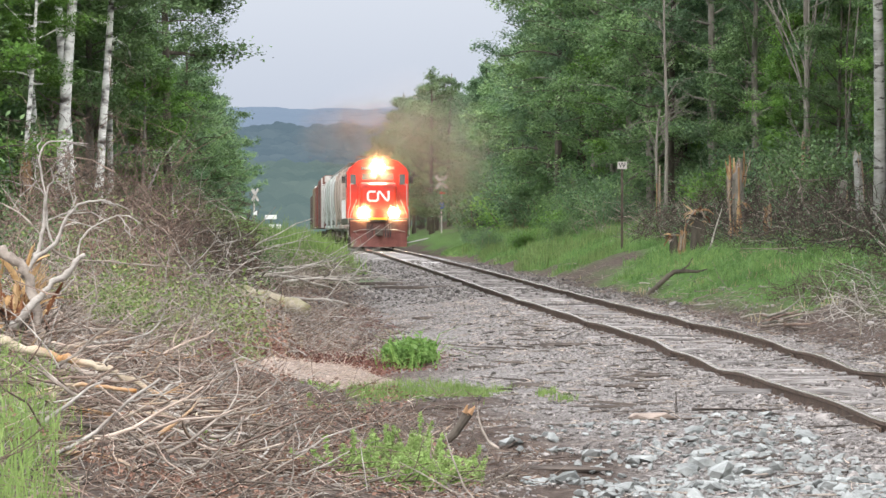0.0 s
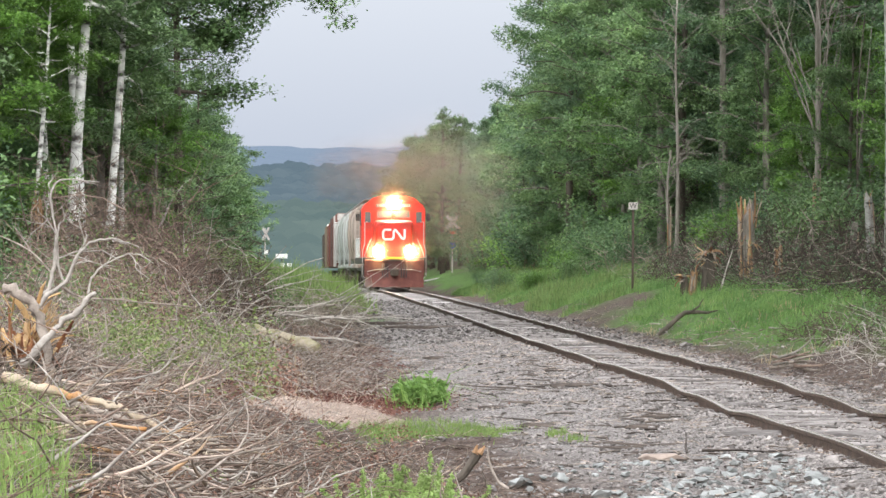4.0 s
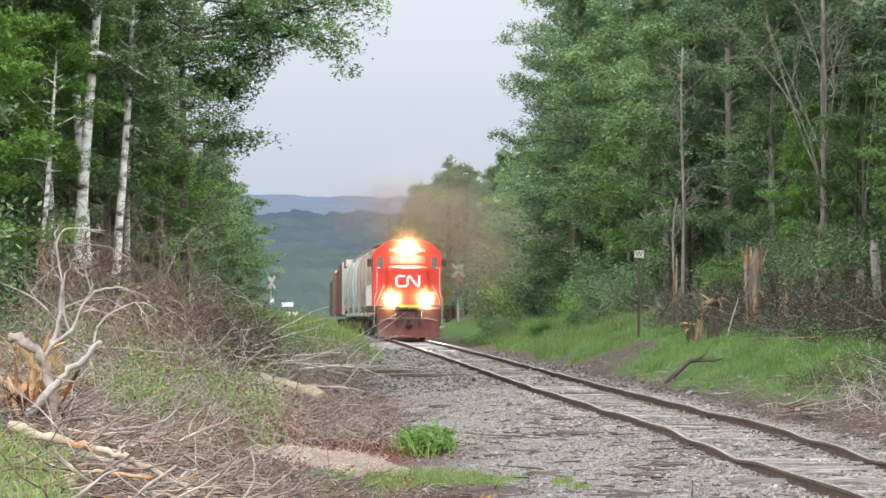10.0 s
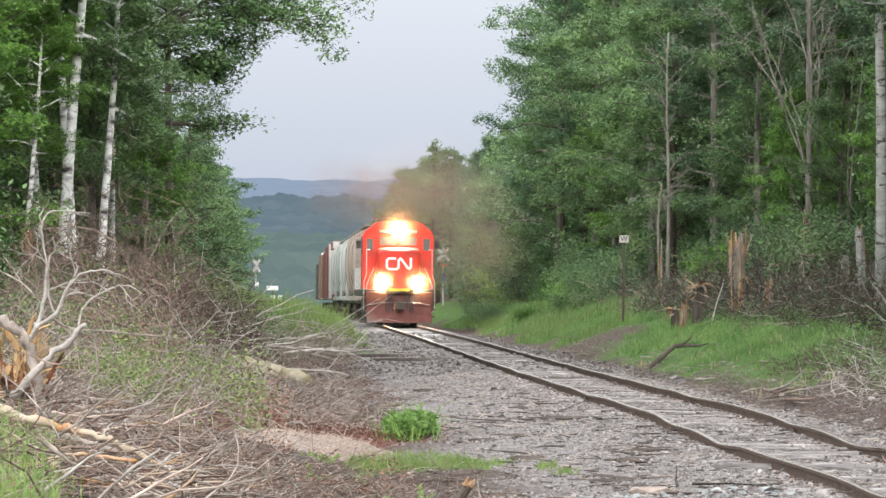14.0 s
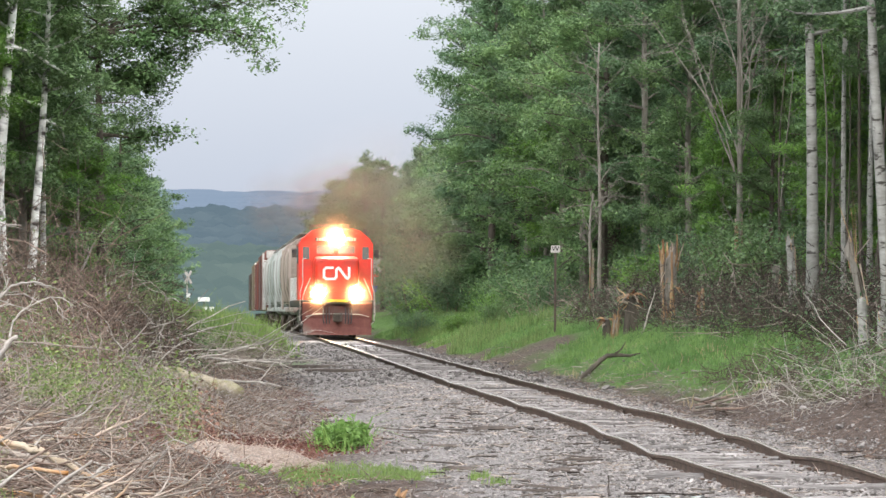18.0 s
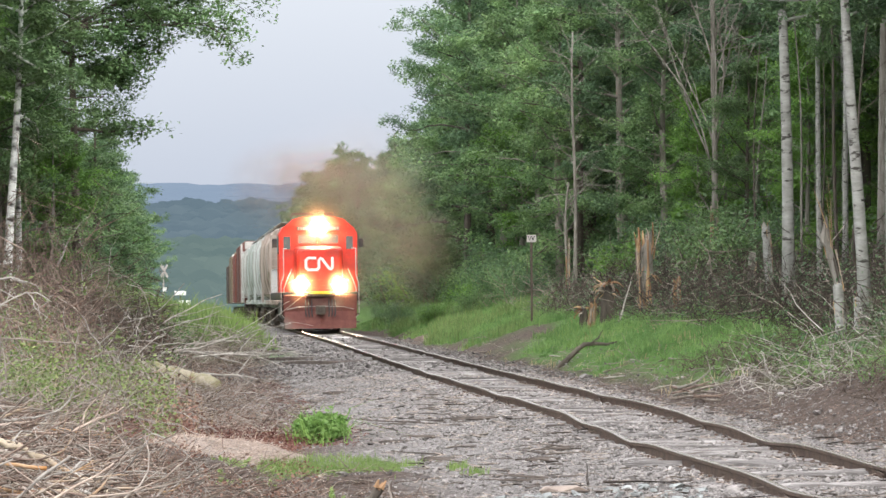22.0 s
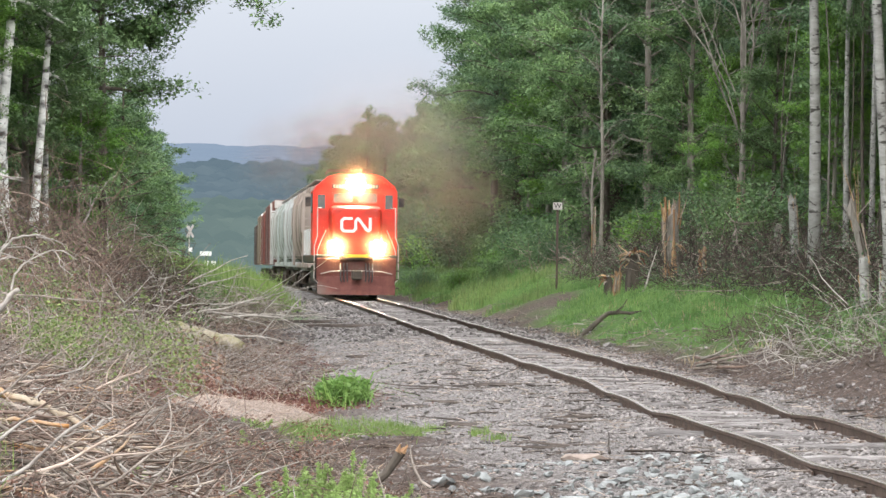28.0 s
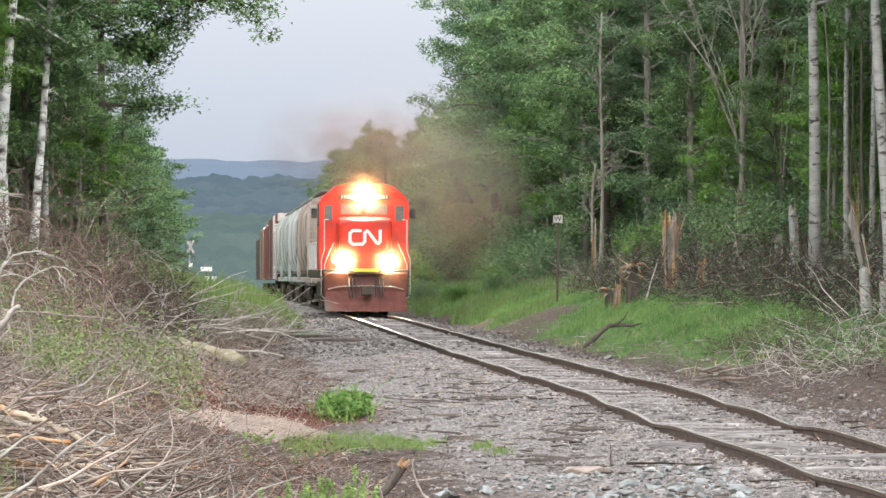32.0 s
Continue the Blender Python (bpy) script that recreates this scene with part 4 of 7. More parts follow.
    plow = [[(-1.35, 0.72, 0.82), (0, 0.42, 0.82), (1.35, 0.72, 0.82), (1.35, 0.85, 0.82), (-1.35, 0.85, 0.82)],
            [(-1.42, 0.62, 0.45), (0, 0.30, 0.45), (1.42, 0.62, 0.45), (1.42, 0.85, 0.45), (-1.42, 0.85, 0.45)],
            [(-1.40, 0.48, 0.12), (0, 0.16, 0.12), (1.40, 0.48, 0.12), (1.40, 0.85, 0.12), (-1.40, 0.85, 0.12)]]
    part("plough", Geo().loft(plow), M_PLOW, e, "dusty red snow plough")
    coupler(e, 0.0, 1)
    for s in (-1, 1):
        st = Geo()
        for k, z in enumerate((0.38, 0.70, 1.02, 1.34)):
            st.box(min(s * 1.15, s * 1.55), max(s * 1.15, s * 1.55), 0.86, 1.18, z - 0.02, z + 0.02)
        st.box(s * 1.16 - 0.02, s * 1.16 + 0.02, 0.86, 1.2, 0.35, 1.6)
        part("steps", st, M_UNDER, e, "side boarding steps")
        part("handrail", pipe([(s * 1.28, 1.35, 3.38), (s * 1.42, 1.0, 3.38), (s * 1.42, 0.95, 2.3), (s * 1.53, 0.9, 1.95), (s * 1.53, 0.88, 0.7), (s * 1.4, 0.88, 0.56), (s * 1.15, 0.88, 0.56)], 0.019), M_TRIM, e, "white front handrail")
        part("handrail", pipe([(s * 1.1, 0.92, 2.55), (s * 1.3, 0.9, 2.1), (s * 1.42, 0.88, 1.75), (s * 1.42, 0.87, 0.8)], 0.016), M_TRIM, e, "white step handrail")
        for x in (0.34, 0.46, 0.58):
            part("brake_hose", pipe([(s * x, 0.74, 1.3), (s * x, 0.5, 1.05), (s * x, 0.42, 0.75), (s * x * 0.95, 0.4, 0.6)], 0.025), M_BLACKPAINT, e, "black brake hose")
        part("cut_lever", pipe([(s * 0.2, 0.6, 1.02), (s * 0.9, 0.6, 1.0), (s * 1.3, 0.62, 0.9)], 0.018), M_STEEL, e)
        rail_ = Geo().tube([(s * 1.46, 5.8, 2.62), (s * 1.46, 20.2, 2.62)], 0.02, 6)
        for k in range(9):
            rail_.tube([(s * 1.46, 5.9 + k * 1.75, 1.6), (s * 1.46, 5.9 + k * 1.75, 2.62)], 0.018, 5)
        part("walkway_rail", rail_, M_WHITE, e, "white walkway handrail")
    # long hood
    hood = [(-1.12, 1.6), (1.12, 1.6), (1.12, 4.1), (0.85, 4.42), (-0.85, 4.42), (-1.12, 4.1)]
    part("long_hood", Geo().prism(hood, 5.6, 20.0), M_BLACKPAINT, e, "black engine hood")
    part("hood_band", Geo().box(-1.135, 1.135, 5.62, 9.5, 2.7, 4.0, 0.01), M_RED, e, "red band along the hood")
    for k in range(3):
        part("radiator_fan", Geo().disc((0, 14.5 + 1.7 * k, 4.48), (0, 0, 1), 0.7, 0.14, 18), M_BLACKPAINT, e)
    part("exhaust_stack", Geo().box(-0.25, 0.25, 10.4, 11.1, 4.4, 4.66, 0.03), M_BLACKPAINT, e)
    part("brake_grille", Geo().box(-0.95, 0.95, 6.2, 9.0, 4.38, 4.72, 0.05), M_BLACKPAINT, e)
    bell = Geo().tube([(-1.05, 3.3, 4.68), (-1.0, 3.3, 4.86), (-0.2, 3.3, 4.86), (-0.15, 3.3, 4.70)], 0.022, 5)
    bell.tube([(-1.05, 4.6, 4.66), (-1.0, 4.6, 4.84), (-0.2, 4.6, 4.84), (-0.15, 4.6, 4.68)], 0.022, 5)
    bell.tube([(-1.0, 3.3, 4.86), (-1.0, 4.6, 4.84)], 0.022, 5)
    part("roof_rack", bell, M_UNDER, e, "grey aerial frame on the roof")
    horn = Geo()
    for dx in (-0.12, 0.0, 0.12):
        horn.tube([(0.45 + dx, 3.6, 4.82), (0.45 + dx, 3.25, 4.82), (0.45 + dx, 3.15, 4.82)], [0.03, 0.04, 0.08], 8)
    horn.box(0.28, 0.62, 3.5, 3.6, 4.66, 4.8)
    part("horn", horn, M_UNDER, e, "three-chime air horn")
    part("fuel_tank", Geo().box(-1.35, 1.35, 8.2, 12.8, 0.45, 1.3, 0.15), M_BLACKPAINT, e, "black fuel tank")
    truck(e, 4.3, 3, 4.0, 0.51)
    truck(e, 16.8, 3, 4.0, 0.51)
    coupler(e, 21.2, -1)
    e.scale = (1, 1, 0.966)
    return e


def hopper(label, a, b, grime):
    c = thing("hopper_car", label, "railway car", "cars of the train")
    paint = mat("hopper_paint", a, b, 2.0, 0.65, stain=grime, stain_scale=0.9, bump=0.05, stretch=(1, 1, 0.3))
    L = 17.4
    side = [(-0.9, 1.15), (0.9, 1.15), (1.38, 1.5), (1.55, 2.1), (1.6, 2.9), (1.55, 3.7), (1.3, 4.3), (0.7, 4.58), (-0.7, 4.58), (-1.3, 4.3), (-1.55, 3.7), (-1.6, 2.9), (-1.55, 2.1), (-1.38, 1.5)]
    part("body", Geo().loft([[(x * 0.97, 1.25, max(z, 2.5)) for x, z in side], [(x, 1.3, max(z, 2.45)) for x, z in side], [(x, 3.2, z) for x, z in side], [(x, L - 3.2, z) for x, z in side], [(x, L - 1.3, max(z, 2.45)) for x, z in side]]), paint, c)
    for k in range(1, 8):
        y = 1.3 + k * (L - 2.6) / 8
        rib = [(x * 1.016, z) for x, z in side[2:7]]
        for s in (-1, 1):
            g = Geo().loft([[(s * x, y - 0.05, z), (s * x, y + 0.05, z), (s * (x - 0.05), y + 0.05, z), (s * (x - 0.05), y - 0.05, z)] for x, z in rib])
            part("rib", g, paint, c)
    part("sill", Geo().box(-1.3, 1.3, 0.5, L - 0.5, 1.0, 1.22, 0.03), paint, c)
    for y0, y1 in ((0.55, 1.3), (L - 1.3, L - 0.55)):
        g = Geo().box(-1.5, -1.4, y0, y0 + 0.1, 1.1, 4.1)
        g.box(1.4, 1.5, y0, y0 + 0.1, 1.1, 4.1)
        g.box(-1.5, 1.5, y0, y0 + 0.1, 4.0, 4.12)
        for k in range(8):
            g.box(1.0, 1.45, y0 + 0.03, y0 + 0.06, 1.4 + 0.33 * k, 1.43 + 0.33 * k)
            g.box(-1.45, -1.0, y0 + 0.03, y0 + 0.06, 1.4 + 0.33 * k, 1.43 + 0.33 * k)
        part("end_ladder", g, paint, c, "end frame with ladders")
    part("running_board", Geo().box(-0.95, 0.95, 1.2, L - 1.2, 4.66, 4.70), M_STEEL, c, "grated roof walkway")
    for k in range(6):
        part("hatch", Geo().disc((0, 2.9 + 2.3 * k, 4.64), (0, 0, 1), 0.42, 0.16, 12), paint, c, "round roof hatch")
    for k in range(3):
        y = 5.0 + 3.7 * k
        part("outlet_gate", Geo().loft([[(-0.9, y - 1.3, 1.16), (0.9, y - 1.3, 1.16), (0.9, y + 1.3, 1.16), (-0.9, y + 1.3, 1.16)], [(-0.4, y - 0.4, 0.45), (0.4, y - 0.4, 0.45), (0.4, y + 0.4, 0.45), (-0.4, y + 0.4, 0.45)]]), paint, c, "hopper outlet")
    truck(c, 2.1, 2, 1.75, 0.42)
    truck(c, L - 2.1, 2, 1.75, 0.42)
    coupler(c, 0.0, 1)
    coupler(c, L, -1)
    return c


def boxcar(label, a, b, grime, top, edge, L=16.6):
    c = thing("boxcar", label, "railway car", "cars of the train")
    paint = mat("boxcar_paint", a, b, 2.0, 0.7, stain=grime, stain_scale=0.9, bump=0.05, stretch=(1, 1, 0.3))
    part("body", Geo().prism([(-1.55, 1.1), (1.55, 1.1), (1.55, top - 0.25), (1.3, top), (-1.3, top), (-1.55, top - 0.25)], 0.7, L - 0.7), paint, c)
    for s in (-1, 1):
        for k in range(14):
            y = 1.1 + k * (L - 2.2) / 13
            part("side_post", Geo().box(s * 1.575 - 0.03, s * 1.575 + 0.03, y - 0.06, y + 0.06, 1.15, top - 0.3), paint, c)
        part("sliding_door", Geo().box(s * 1.60 - 0.03, s * 1.60 + 0.03, L / 2 - 1.5, L / 2 + 1.5, 1.2, top - 0.4, 0.01), paint, c, "corrugated sliding door")
        part("corner_post", Geo().box(s * 1.52 - 0.06, s * 1.52 + 0.06, 0.62, 0.72, 1.1, top - 0.2), edge, c, "pale corner post")
    for k in range(9):
        z = 1.4 + k * (top - 1.9) / 8
        part("end_rib", Geo().box(-1.4, 1.4, 0.64, 0.72, z - 0.06, z + 0.06, 0.02), paint, c)
    part("roof_end", Geo().box(-1.32, 1.32, 0.6, 0.72, top - 0.5, top - 0.04, 0.02), edge, c, "pale panel at the top of the end")
    g = Geo()
    for k in range(9):
        g.box(-1.5, -1.05, 0.56, 0.6, 1.4 + 0.35 * k, 1.44 + 0.35 * k)
    part("ladder", g, M_WHITE, c, "white end ladder")
    truck(c, 2.4, 2, 1.75, 0.42)
    truck(c, L - 2.4, 2, 1.75, 0.42)
    coupler(c, 0.0, 1)
    coupler(c, L, -1)
    return c


TRAIN = [(locomotive(), 0.0, 21.2), (hopper("pinkish beige covered hopper car with curved sides", (0.34, 0.27, 0.235), (0.44, 0.37, 0.32), (0.18, 0.13, 0.105)), 21.3, 17.4),
         (hopper("light grey covered hopper car with curved sides", (0.40, 0.41, 0.40), (0.50, 0.51, 0.50), (0.24, 0.22, 0.20)), 38.8, 17.4),
         (hopper("greenish grey covered hopper car with curved sides", (0.30, 0.33, 0.31), (0.39, 0.42, 0.395), (0.18, 0.165, 0.145)), 56.3, 17.4),
         (hopper("pale weathered grey covered hopper car", (0.36, 0.36, 0.34), (0.46, 0.46, 0.44), (0.2, 0.18, 0.16)), 73.8, 17.4),
         (boxcar("red-brown boxcar with a pale top panel", (0.115, 0.05, 0.042), (0.165, 0.07, 0.058), (0.07, 0.045, 0.04), 4.9, M_TRIM), 91.3, 16.6),
         (boxcar("faded red-brown boxcar behind another", (0.15, 0.045, 0.036), (0.21, 0.065, 0.052), (0.10, 0.05, 0.04), 4.6, M_UNDER), 108.1, 16.6),
         (boxcar("olive-brown boxcar with pale corner posts", (0.17, 0.13, 0.09), (0.24, 0.19, 0.13), (0.10, 0.08, 0.06), 4.7, M_WHITE), 124.9, 16.6),
         (boxcar("dark brown low freight car at the end of view", (0.06, 0.045, 0.04), (0.10, 0.07, 0.06), (0.05, 0.04, 0.035), 4.2, M_UNDER), 141.7, 16.6)]
START, SPEED = 202.0, 2.0


def on_track(y, length):
    a, b = Vector((track_x(y), y, track_z(y))), Vector((track_x(y + length), y + length, track_z(y + length)))
    w = b - a
    return pose(a.x, a.y, a.z, math.degrees(math.atan2(w.z, math.hypot(w.x, w.y))), 0, math.degrees(math.atan2(-w.x, w.y)))


# ---- trackside things ----
def spot(x, y, lift=0.0):
    return Vector((x, y, float(ground_z(x, y)) + lift))


def twig_mesh(name, start, way, length, radius, rng, material, bend=0.25, rings=5):
    """Many thin crooked sticks in one mesh."""
    n = len(start)
    p, w = start.copy(), way / np.linalg.norm(way, axis=1)[:, None]
    pts = []
    for k in range(rings):
        up = np.cross(w, np.array([0.3, 0.5, 0.8]))
        up /= np.linalg.norm(up, axis=1)[:, None] + 1e-9
        side = np.cross(w, up)
        r = (radius * (1 - 0.75 * k / (rings - 1)))[:, None]
        pts.append(np.stack([p + up * r, p - up * r * 0.5 + side * r * 0.87, p - up * r * 0.5 - side * r * 0.87], 1))
        w = w + rng.normal(0, bend, (n, 3))
        w /= np.linalg.norm(w, axis=1)[:, None]
        p = p + w * (length / (rings - 1))[:, None]
    v = np.stack(pts, 1).reshape(-1, 3)
    base = np.arange(n)[:, None] * rings * 3
    loops = []
    for k in range(rings - 1):
        for i in range(3):
            j = (i + 1) % 3
            loops.append(np.stack([base[:, 0] + k * 3 + i, base[:, 0] + k * 3 + j, base[:, 0] + k * 3 + 3 + j, base[:, 0] + k * 3 + 3 + i], 1))
    f = np.concatenate(loops)
    me = bpy.data.meshes.new(name)
    me.vertices.add(len(v))
    me.vertices.foreach_set("co", v.reshape(-1))
    me.loops.add(f.size)
    me.loops.foreach_set("vertex_index", f.reshape(-1))
    me.polygons.add(len(f))
    me.polygons.foreach_set("loop_start", np.arange(len(f)) * 4)
    me.polygons.foreach_set("loop_total", np.full(len(f), 4))
    me.materials.append(material)
    me.update()
    me.validate()
    return me


def litter(name, label, material, offs, ys, n, length, radius, seed, lift=0.05, upright=0.15, bend=0.22, sideways=0.0):
    rng = np.random.default_rng(seed)
    y = rng.uniform(*ys, n)
    x = track_x(y) + rng.uniform(*offs, n)
    far_right = (y < 46) & (x > -2.3 + (39 - y) * 0.11) & (x < 0.2) & (name in ("debris_pile_twigs", "dead_sticks"))
    x, y = x[~far_right], y[~far_right]
    bare = ((x + 1.4) / 1.75) ** 2 + ((y - 47) / 6.5) ** 2 < 1.0
    if name != "mound_straw":
        x, y = x[~bare], y[~bare]
        n = len(x)
    a = rng.uniform(0, 6.28, n)
    start = np.stack([x, y, ground_z(x, y) + rng.exponential(lift, n)], 1)
    way = np.stack([np.cos(a) * (1 + sideways), np.sin(a), rng.normal(upright * 0.5, abs(upright) + 0.02, n)], 1)
    me = twig_mesh(name, start, way, rng.lognormal(math.log(length), 0.45, n), rng.lognormal(math.log(radius), 0.3, n), rng, material, bend)
    return tagged(new(name, me), label, "litter", kind="stuff")


def blades(name, label, material, x, y, height, seed, width=0.012, lean=0.35, category="grass"):
    """Grass: bent blades of two quads each."""
    rng = np.random.default_rng(seed)
    n = len(x)
    z = ground_z(x, y) - 0.02
    a, h = rng.uniform(0, 6.28, n), height * rng.lognormal(-0.08, 0.3, n)
    tip = np.stack([np.cos(a), np.sin(a)], 1) * (h * np.abs(rng.normal(0, lean, n)))[:, None]
    b = rng.uniform(0, 6.28, n)
    s = np.stack([np.cos(b), np.sin(b), np.zeros(n)], 1) * (width * rng.uniform(0.6, 1.4, n))[:, None]
    p0 = np.stack([x, y, z], 1)
    p1 = p0 + np.concatenate([tip * 0.3, (h * 0.6)[:, None]], 1)
    p2 = p0 + np.concatenate([tip, h[:, None] * (1 - 0.25 * np.linalg.norm(tip, axis=1) / h)[:, None]], 1)
    q = np.stack([p0 - s, p0 + s, p1 + s * 0.8, p1 - s * 0.8, p1 - s * 0.8, p1 + s * 0.8, p2 + s * 0.12, p2 - s * 0.12], 1).reshape(-1, 4, 3)
    return tagged(new(name, leaf_mesh(name, q, material)), label, category, kind="stuff")


def limb(geo, rng, start, way, length, radius, forks=3, bend=0.2, depth=1, sides=6):
    line = wander(rng, start, way, length, 7, bend)
    geo.tube(line, [radius * (1 - 0.82 * i / 7) + 0.002 for i in range(8)], sides)
    if depth:
        for k in range(forks):
            i = int(rng.integers(2, 7))
            w = (line[i] - line[i - 1]).normalized() + Vector(rng.normal(0, 0.65, 3))
            limb(geo, rng, line[i], w, length * rng.uniform(0.3, 0.6), radius * (1 - 0.82 * i / 7) * 0.65, forks, bend * 1.1, depth - 1, 5)


def fallen_branch(name, label, material, start, way, length, radius, seed, forks=3, bend=0.18, depth=1, category="branch"):
    rng = np.random.default_rng(seed)
    line = wander(rng, start, way, length, 7, bend)
    ob = part(name, Geo().tube(line, [radius * (1 - 0.82 * i / 7) + 0.002 for i in range(8)], 7), material, smooth=True)
    for k in range(forks if depth else 0):
        i = int(rng.integers(2, 7))
        w = (line[i] - line[i - 1]).normalized() + Vector(rng.normal(0, 0.65, 3))
        g = Geo()
        limb(g, rng, line[i], w, length * rng.uniform(0.3, 0.6), radius * (1 - 0.82 * i / 7) * 0.65, forks, bend * 1.1, depth - 1, 5)
        part("side_branch", g, material, ob, smooth=True)
    return tagged(ob, label, category)


def torn_face(s, rng, height, radius, lean, n=9):
    """Ragged strips of torn wood and bark on the side that was hit."""
    for j in range(n):
        a = -math.pi / 2 + rng.uniform(-1.3, 1.3)
        z0, z1 = height * rng.uniform(-0.05, 0.35), height * rng.uniform(0.6, 0.95)
        r, w = radius * 1.04, radius * rng.uniform(0.16, 0.5)
        rings = []
        for u in (0, 0.3, 0.6, 0.85, 1):
            z = z0 + (z1 - z0) * u
            q = w * (1 - 0.75 * abs(u - 0.45)) * rng.uniform(0.7, 1.1)
            c = Vector((lean[0] * z + math.cos(a) * r * (1.1 - 0.25 * z / height), lean[1] * z + math.sin(a) * r * (1.1 - 0.25 * z / height), z))
            t_ = Vector((-math.sin(a), math.cos(a), 0)) * q
            o = Vector((math.cos(a), math.sin(a), 0)) * (0.015 + 0.03 * max(0, u - 0.6))
            rings.append([tuple(c - t_), tuple(c + o), tuple(c + t_), tuple(c - o)])
        part("torn_strip", Geo().loft(rings), (M_TORN, M_DARKBARK, M_BROWNWOOD)[j % 3], s)


def broken_trunk(name, label, base, height, radius, seed, bark=M_BARK, lean=(0, 0), shards=16, shard=0.45, top=M_SPLINTER, group="broken trunks at the edge of the wood", strips=8):
    """A trunk snapped off, with a jagged splintered top."""
    rng = np.random.default_rng(seed)
    s = thing(name, label, "tree stump", group)
    s.matrix_basis = Matrix.Translation(base)
    k = 12
    rings = []
    for i in range(6):
        u = i / 5
        rings.append([(lean[0] * u * height + math.cos(a) * radius * (1.25 - 0.3 * u + rng.normal(0, 0.05)), lean[1] * u * height + math.sin(a) * radius * (1.25 - 0.3 * u + rng.normal(0, 0.05)),
                       -0.3 * (i == 0) + u * height * 0.8 + (rng.uniform(-0.05, 0.25) * height * 0.6 * (i == 5) if height < 1.5 else rng.uniform(-0.4, 0.3) * (i == 5))) for a in (2 * math.pi * j / k for j in range(k))])
    part("trunk", Geo().loft(rings), bark, s)
    for j in range(shards):
        g = Geo()
        a, r = rng.uniform(0, 6.28), radius * rng.uniform(0.1, 0.92)
        b = Vector((lean[0] * height * 0.75 + math.cos(a) * r, lean[1] * height * 0.75 + math.sin(a) * r, height * rng.uniform(0.3 if height < 1.3 else 0.55, 0.8)))
        w = Vector((math.cos(a) * 0.18 + lean[0], math.sin(a) * 0.18 + lean[1], 1))
        tip = b + w.normalized() * shard * rng.uniform(0.5, 1.4)
        th = radius * rng.uniform(0.05, 0.2)
        g.tube([b, b.lerp(tip, 0.6) + Vector(rng.normal(0, 0.02, 3)), tip], [th, th * 0.7, 0.004], 4)
        part("splinter", g, (M_DARKBARK, top, M_TORN, top, M_DEADWOOD)[j % 5], s)
    torn_face(s, rng, height * 0.85, radius, lean, strips)
    return s


def bare_tree(name, label, base, height, girth, seed, bark, lean=(0, 0), limbs=0, low=0.5, reach=1.6, rise=0.9, group="bare trunks at the edge of the wood", scars=0):
    rng = np.random.default_rng(seed)
    tr = thing(name, label, "tree", group)
    tr.matrix_basis = Matrix.Translation(base)
    n = 12
    path = [Vector((lean[0] * height * u + 0.12 * math.sin(u * 5 + seed) * u, lean[1] * height * u, height * u - 0.3 * (u == 0))) for u in (i / n for i in range(n + 1))]
    part("trunk", Geo().tube(path, [girth * (1.2 if i == 0 else 1) * (1 - 0.62 * i / n) for i in range(n + 1)], 12), bark, tr, smooth=True)
    for k in range(limbs):
        h = low + (0.97 - low) * (k + rng.uniform(0, 0.8)) / limbs
        i = min(int(h * n), n - 1)
        a = rng.uniform(0, 6.28)
        g = Geo()
        limb(g, rng, path[i].lerp(path[i + 1], h * n - i), Vector((math.cos(a), math.sin(a) * 0.6, rise + rng.normal(0, 0.25))), reach * rng.uniform(0.6, 1.2), girth * 0.24, 4, 0.15)
        part("limb", g, bark, tr, "bare crooked limb")
    if scars:
        torn_face(tr, rng, 2.8, girth * 0.95, lean, scars)
    return tr


# signs
M_POST = mat("dark_rusty_post", (0.05, 0.038, 0.032), (0.09, 0.065, 0.05), 6, 0.7)
w = thing("whistle_post", "small white sign with a black letter on a thin dark post", "sign")
w.matrix_basis = Matrix.Translation(spot(5.6, 126.5))
part("post", Geo().box(-0.036, 0.036, -0.03, 0.03, -0.3, 2.62, 0.008), M_POST, w)
plate = part("plate", Geo().box(-0.145, 0.145, -0.05, -0.034, 2.6, 2.83, 0.005), M_TRIM, w, "weathered white square plate")
letter = bpy.data.curves.new("letter", "FONT")
letter.body, letter.size, letter.align_x, letter.extrude = "W", 0.22, "CENTER", 0.002
letter.materials.append(M_BLACKPAINT)
lo = new("letter", letter)
lo.parent, lo.matrix_basis = plate, pose(0, -0.055, 2.65, 90, 0, 0)


def crossbuck(base, label, extra, turn=0):
    c = thing("crossbuck", label, "sign", "railway crossing signs")
    c.matrix_basis = pose(*base, 0, 0, turn)
    part("post", Geo().box(-0.05, 0.05, -0.05, 0.05, -0.3, 3.9, 0.01), M_TRIM, c, "weathered white post")
    for s in (-1, 1):
        g = Geo()
        q = [Matrix.Rotation(s * radians(48), 3, "Y") @ Vector(v) for v in ((-0.6, 0, -0.11), (0.6, 0, -0.11), (0.6, 0, 0.11), (-0.6, 0, 0.11))]
        g.loft([[(v.x, y, v.z + 3.5) for v in q] for y in (-0.075 - 0.012 * s, -0.063 - 0.012 * s)])
        part("blade", g, M_TRIM, c, "weathered white crossing blade")
    for dz, col, nm, wd, hd in extra:
        part(nm, Geo().box(-wd + 0.05, wd + 0.05, -0.09, -0.07, dz - hd, dz + hd, 0.005), col, c)
    return c


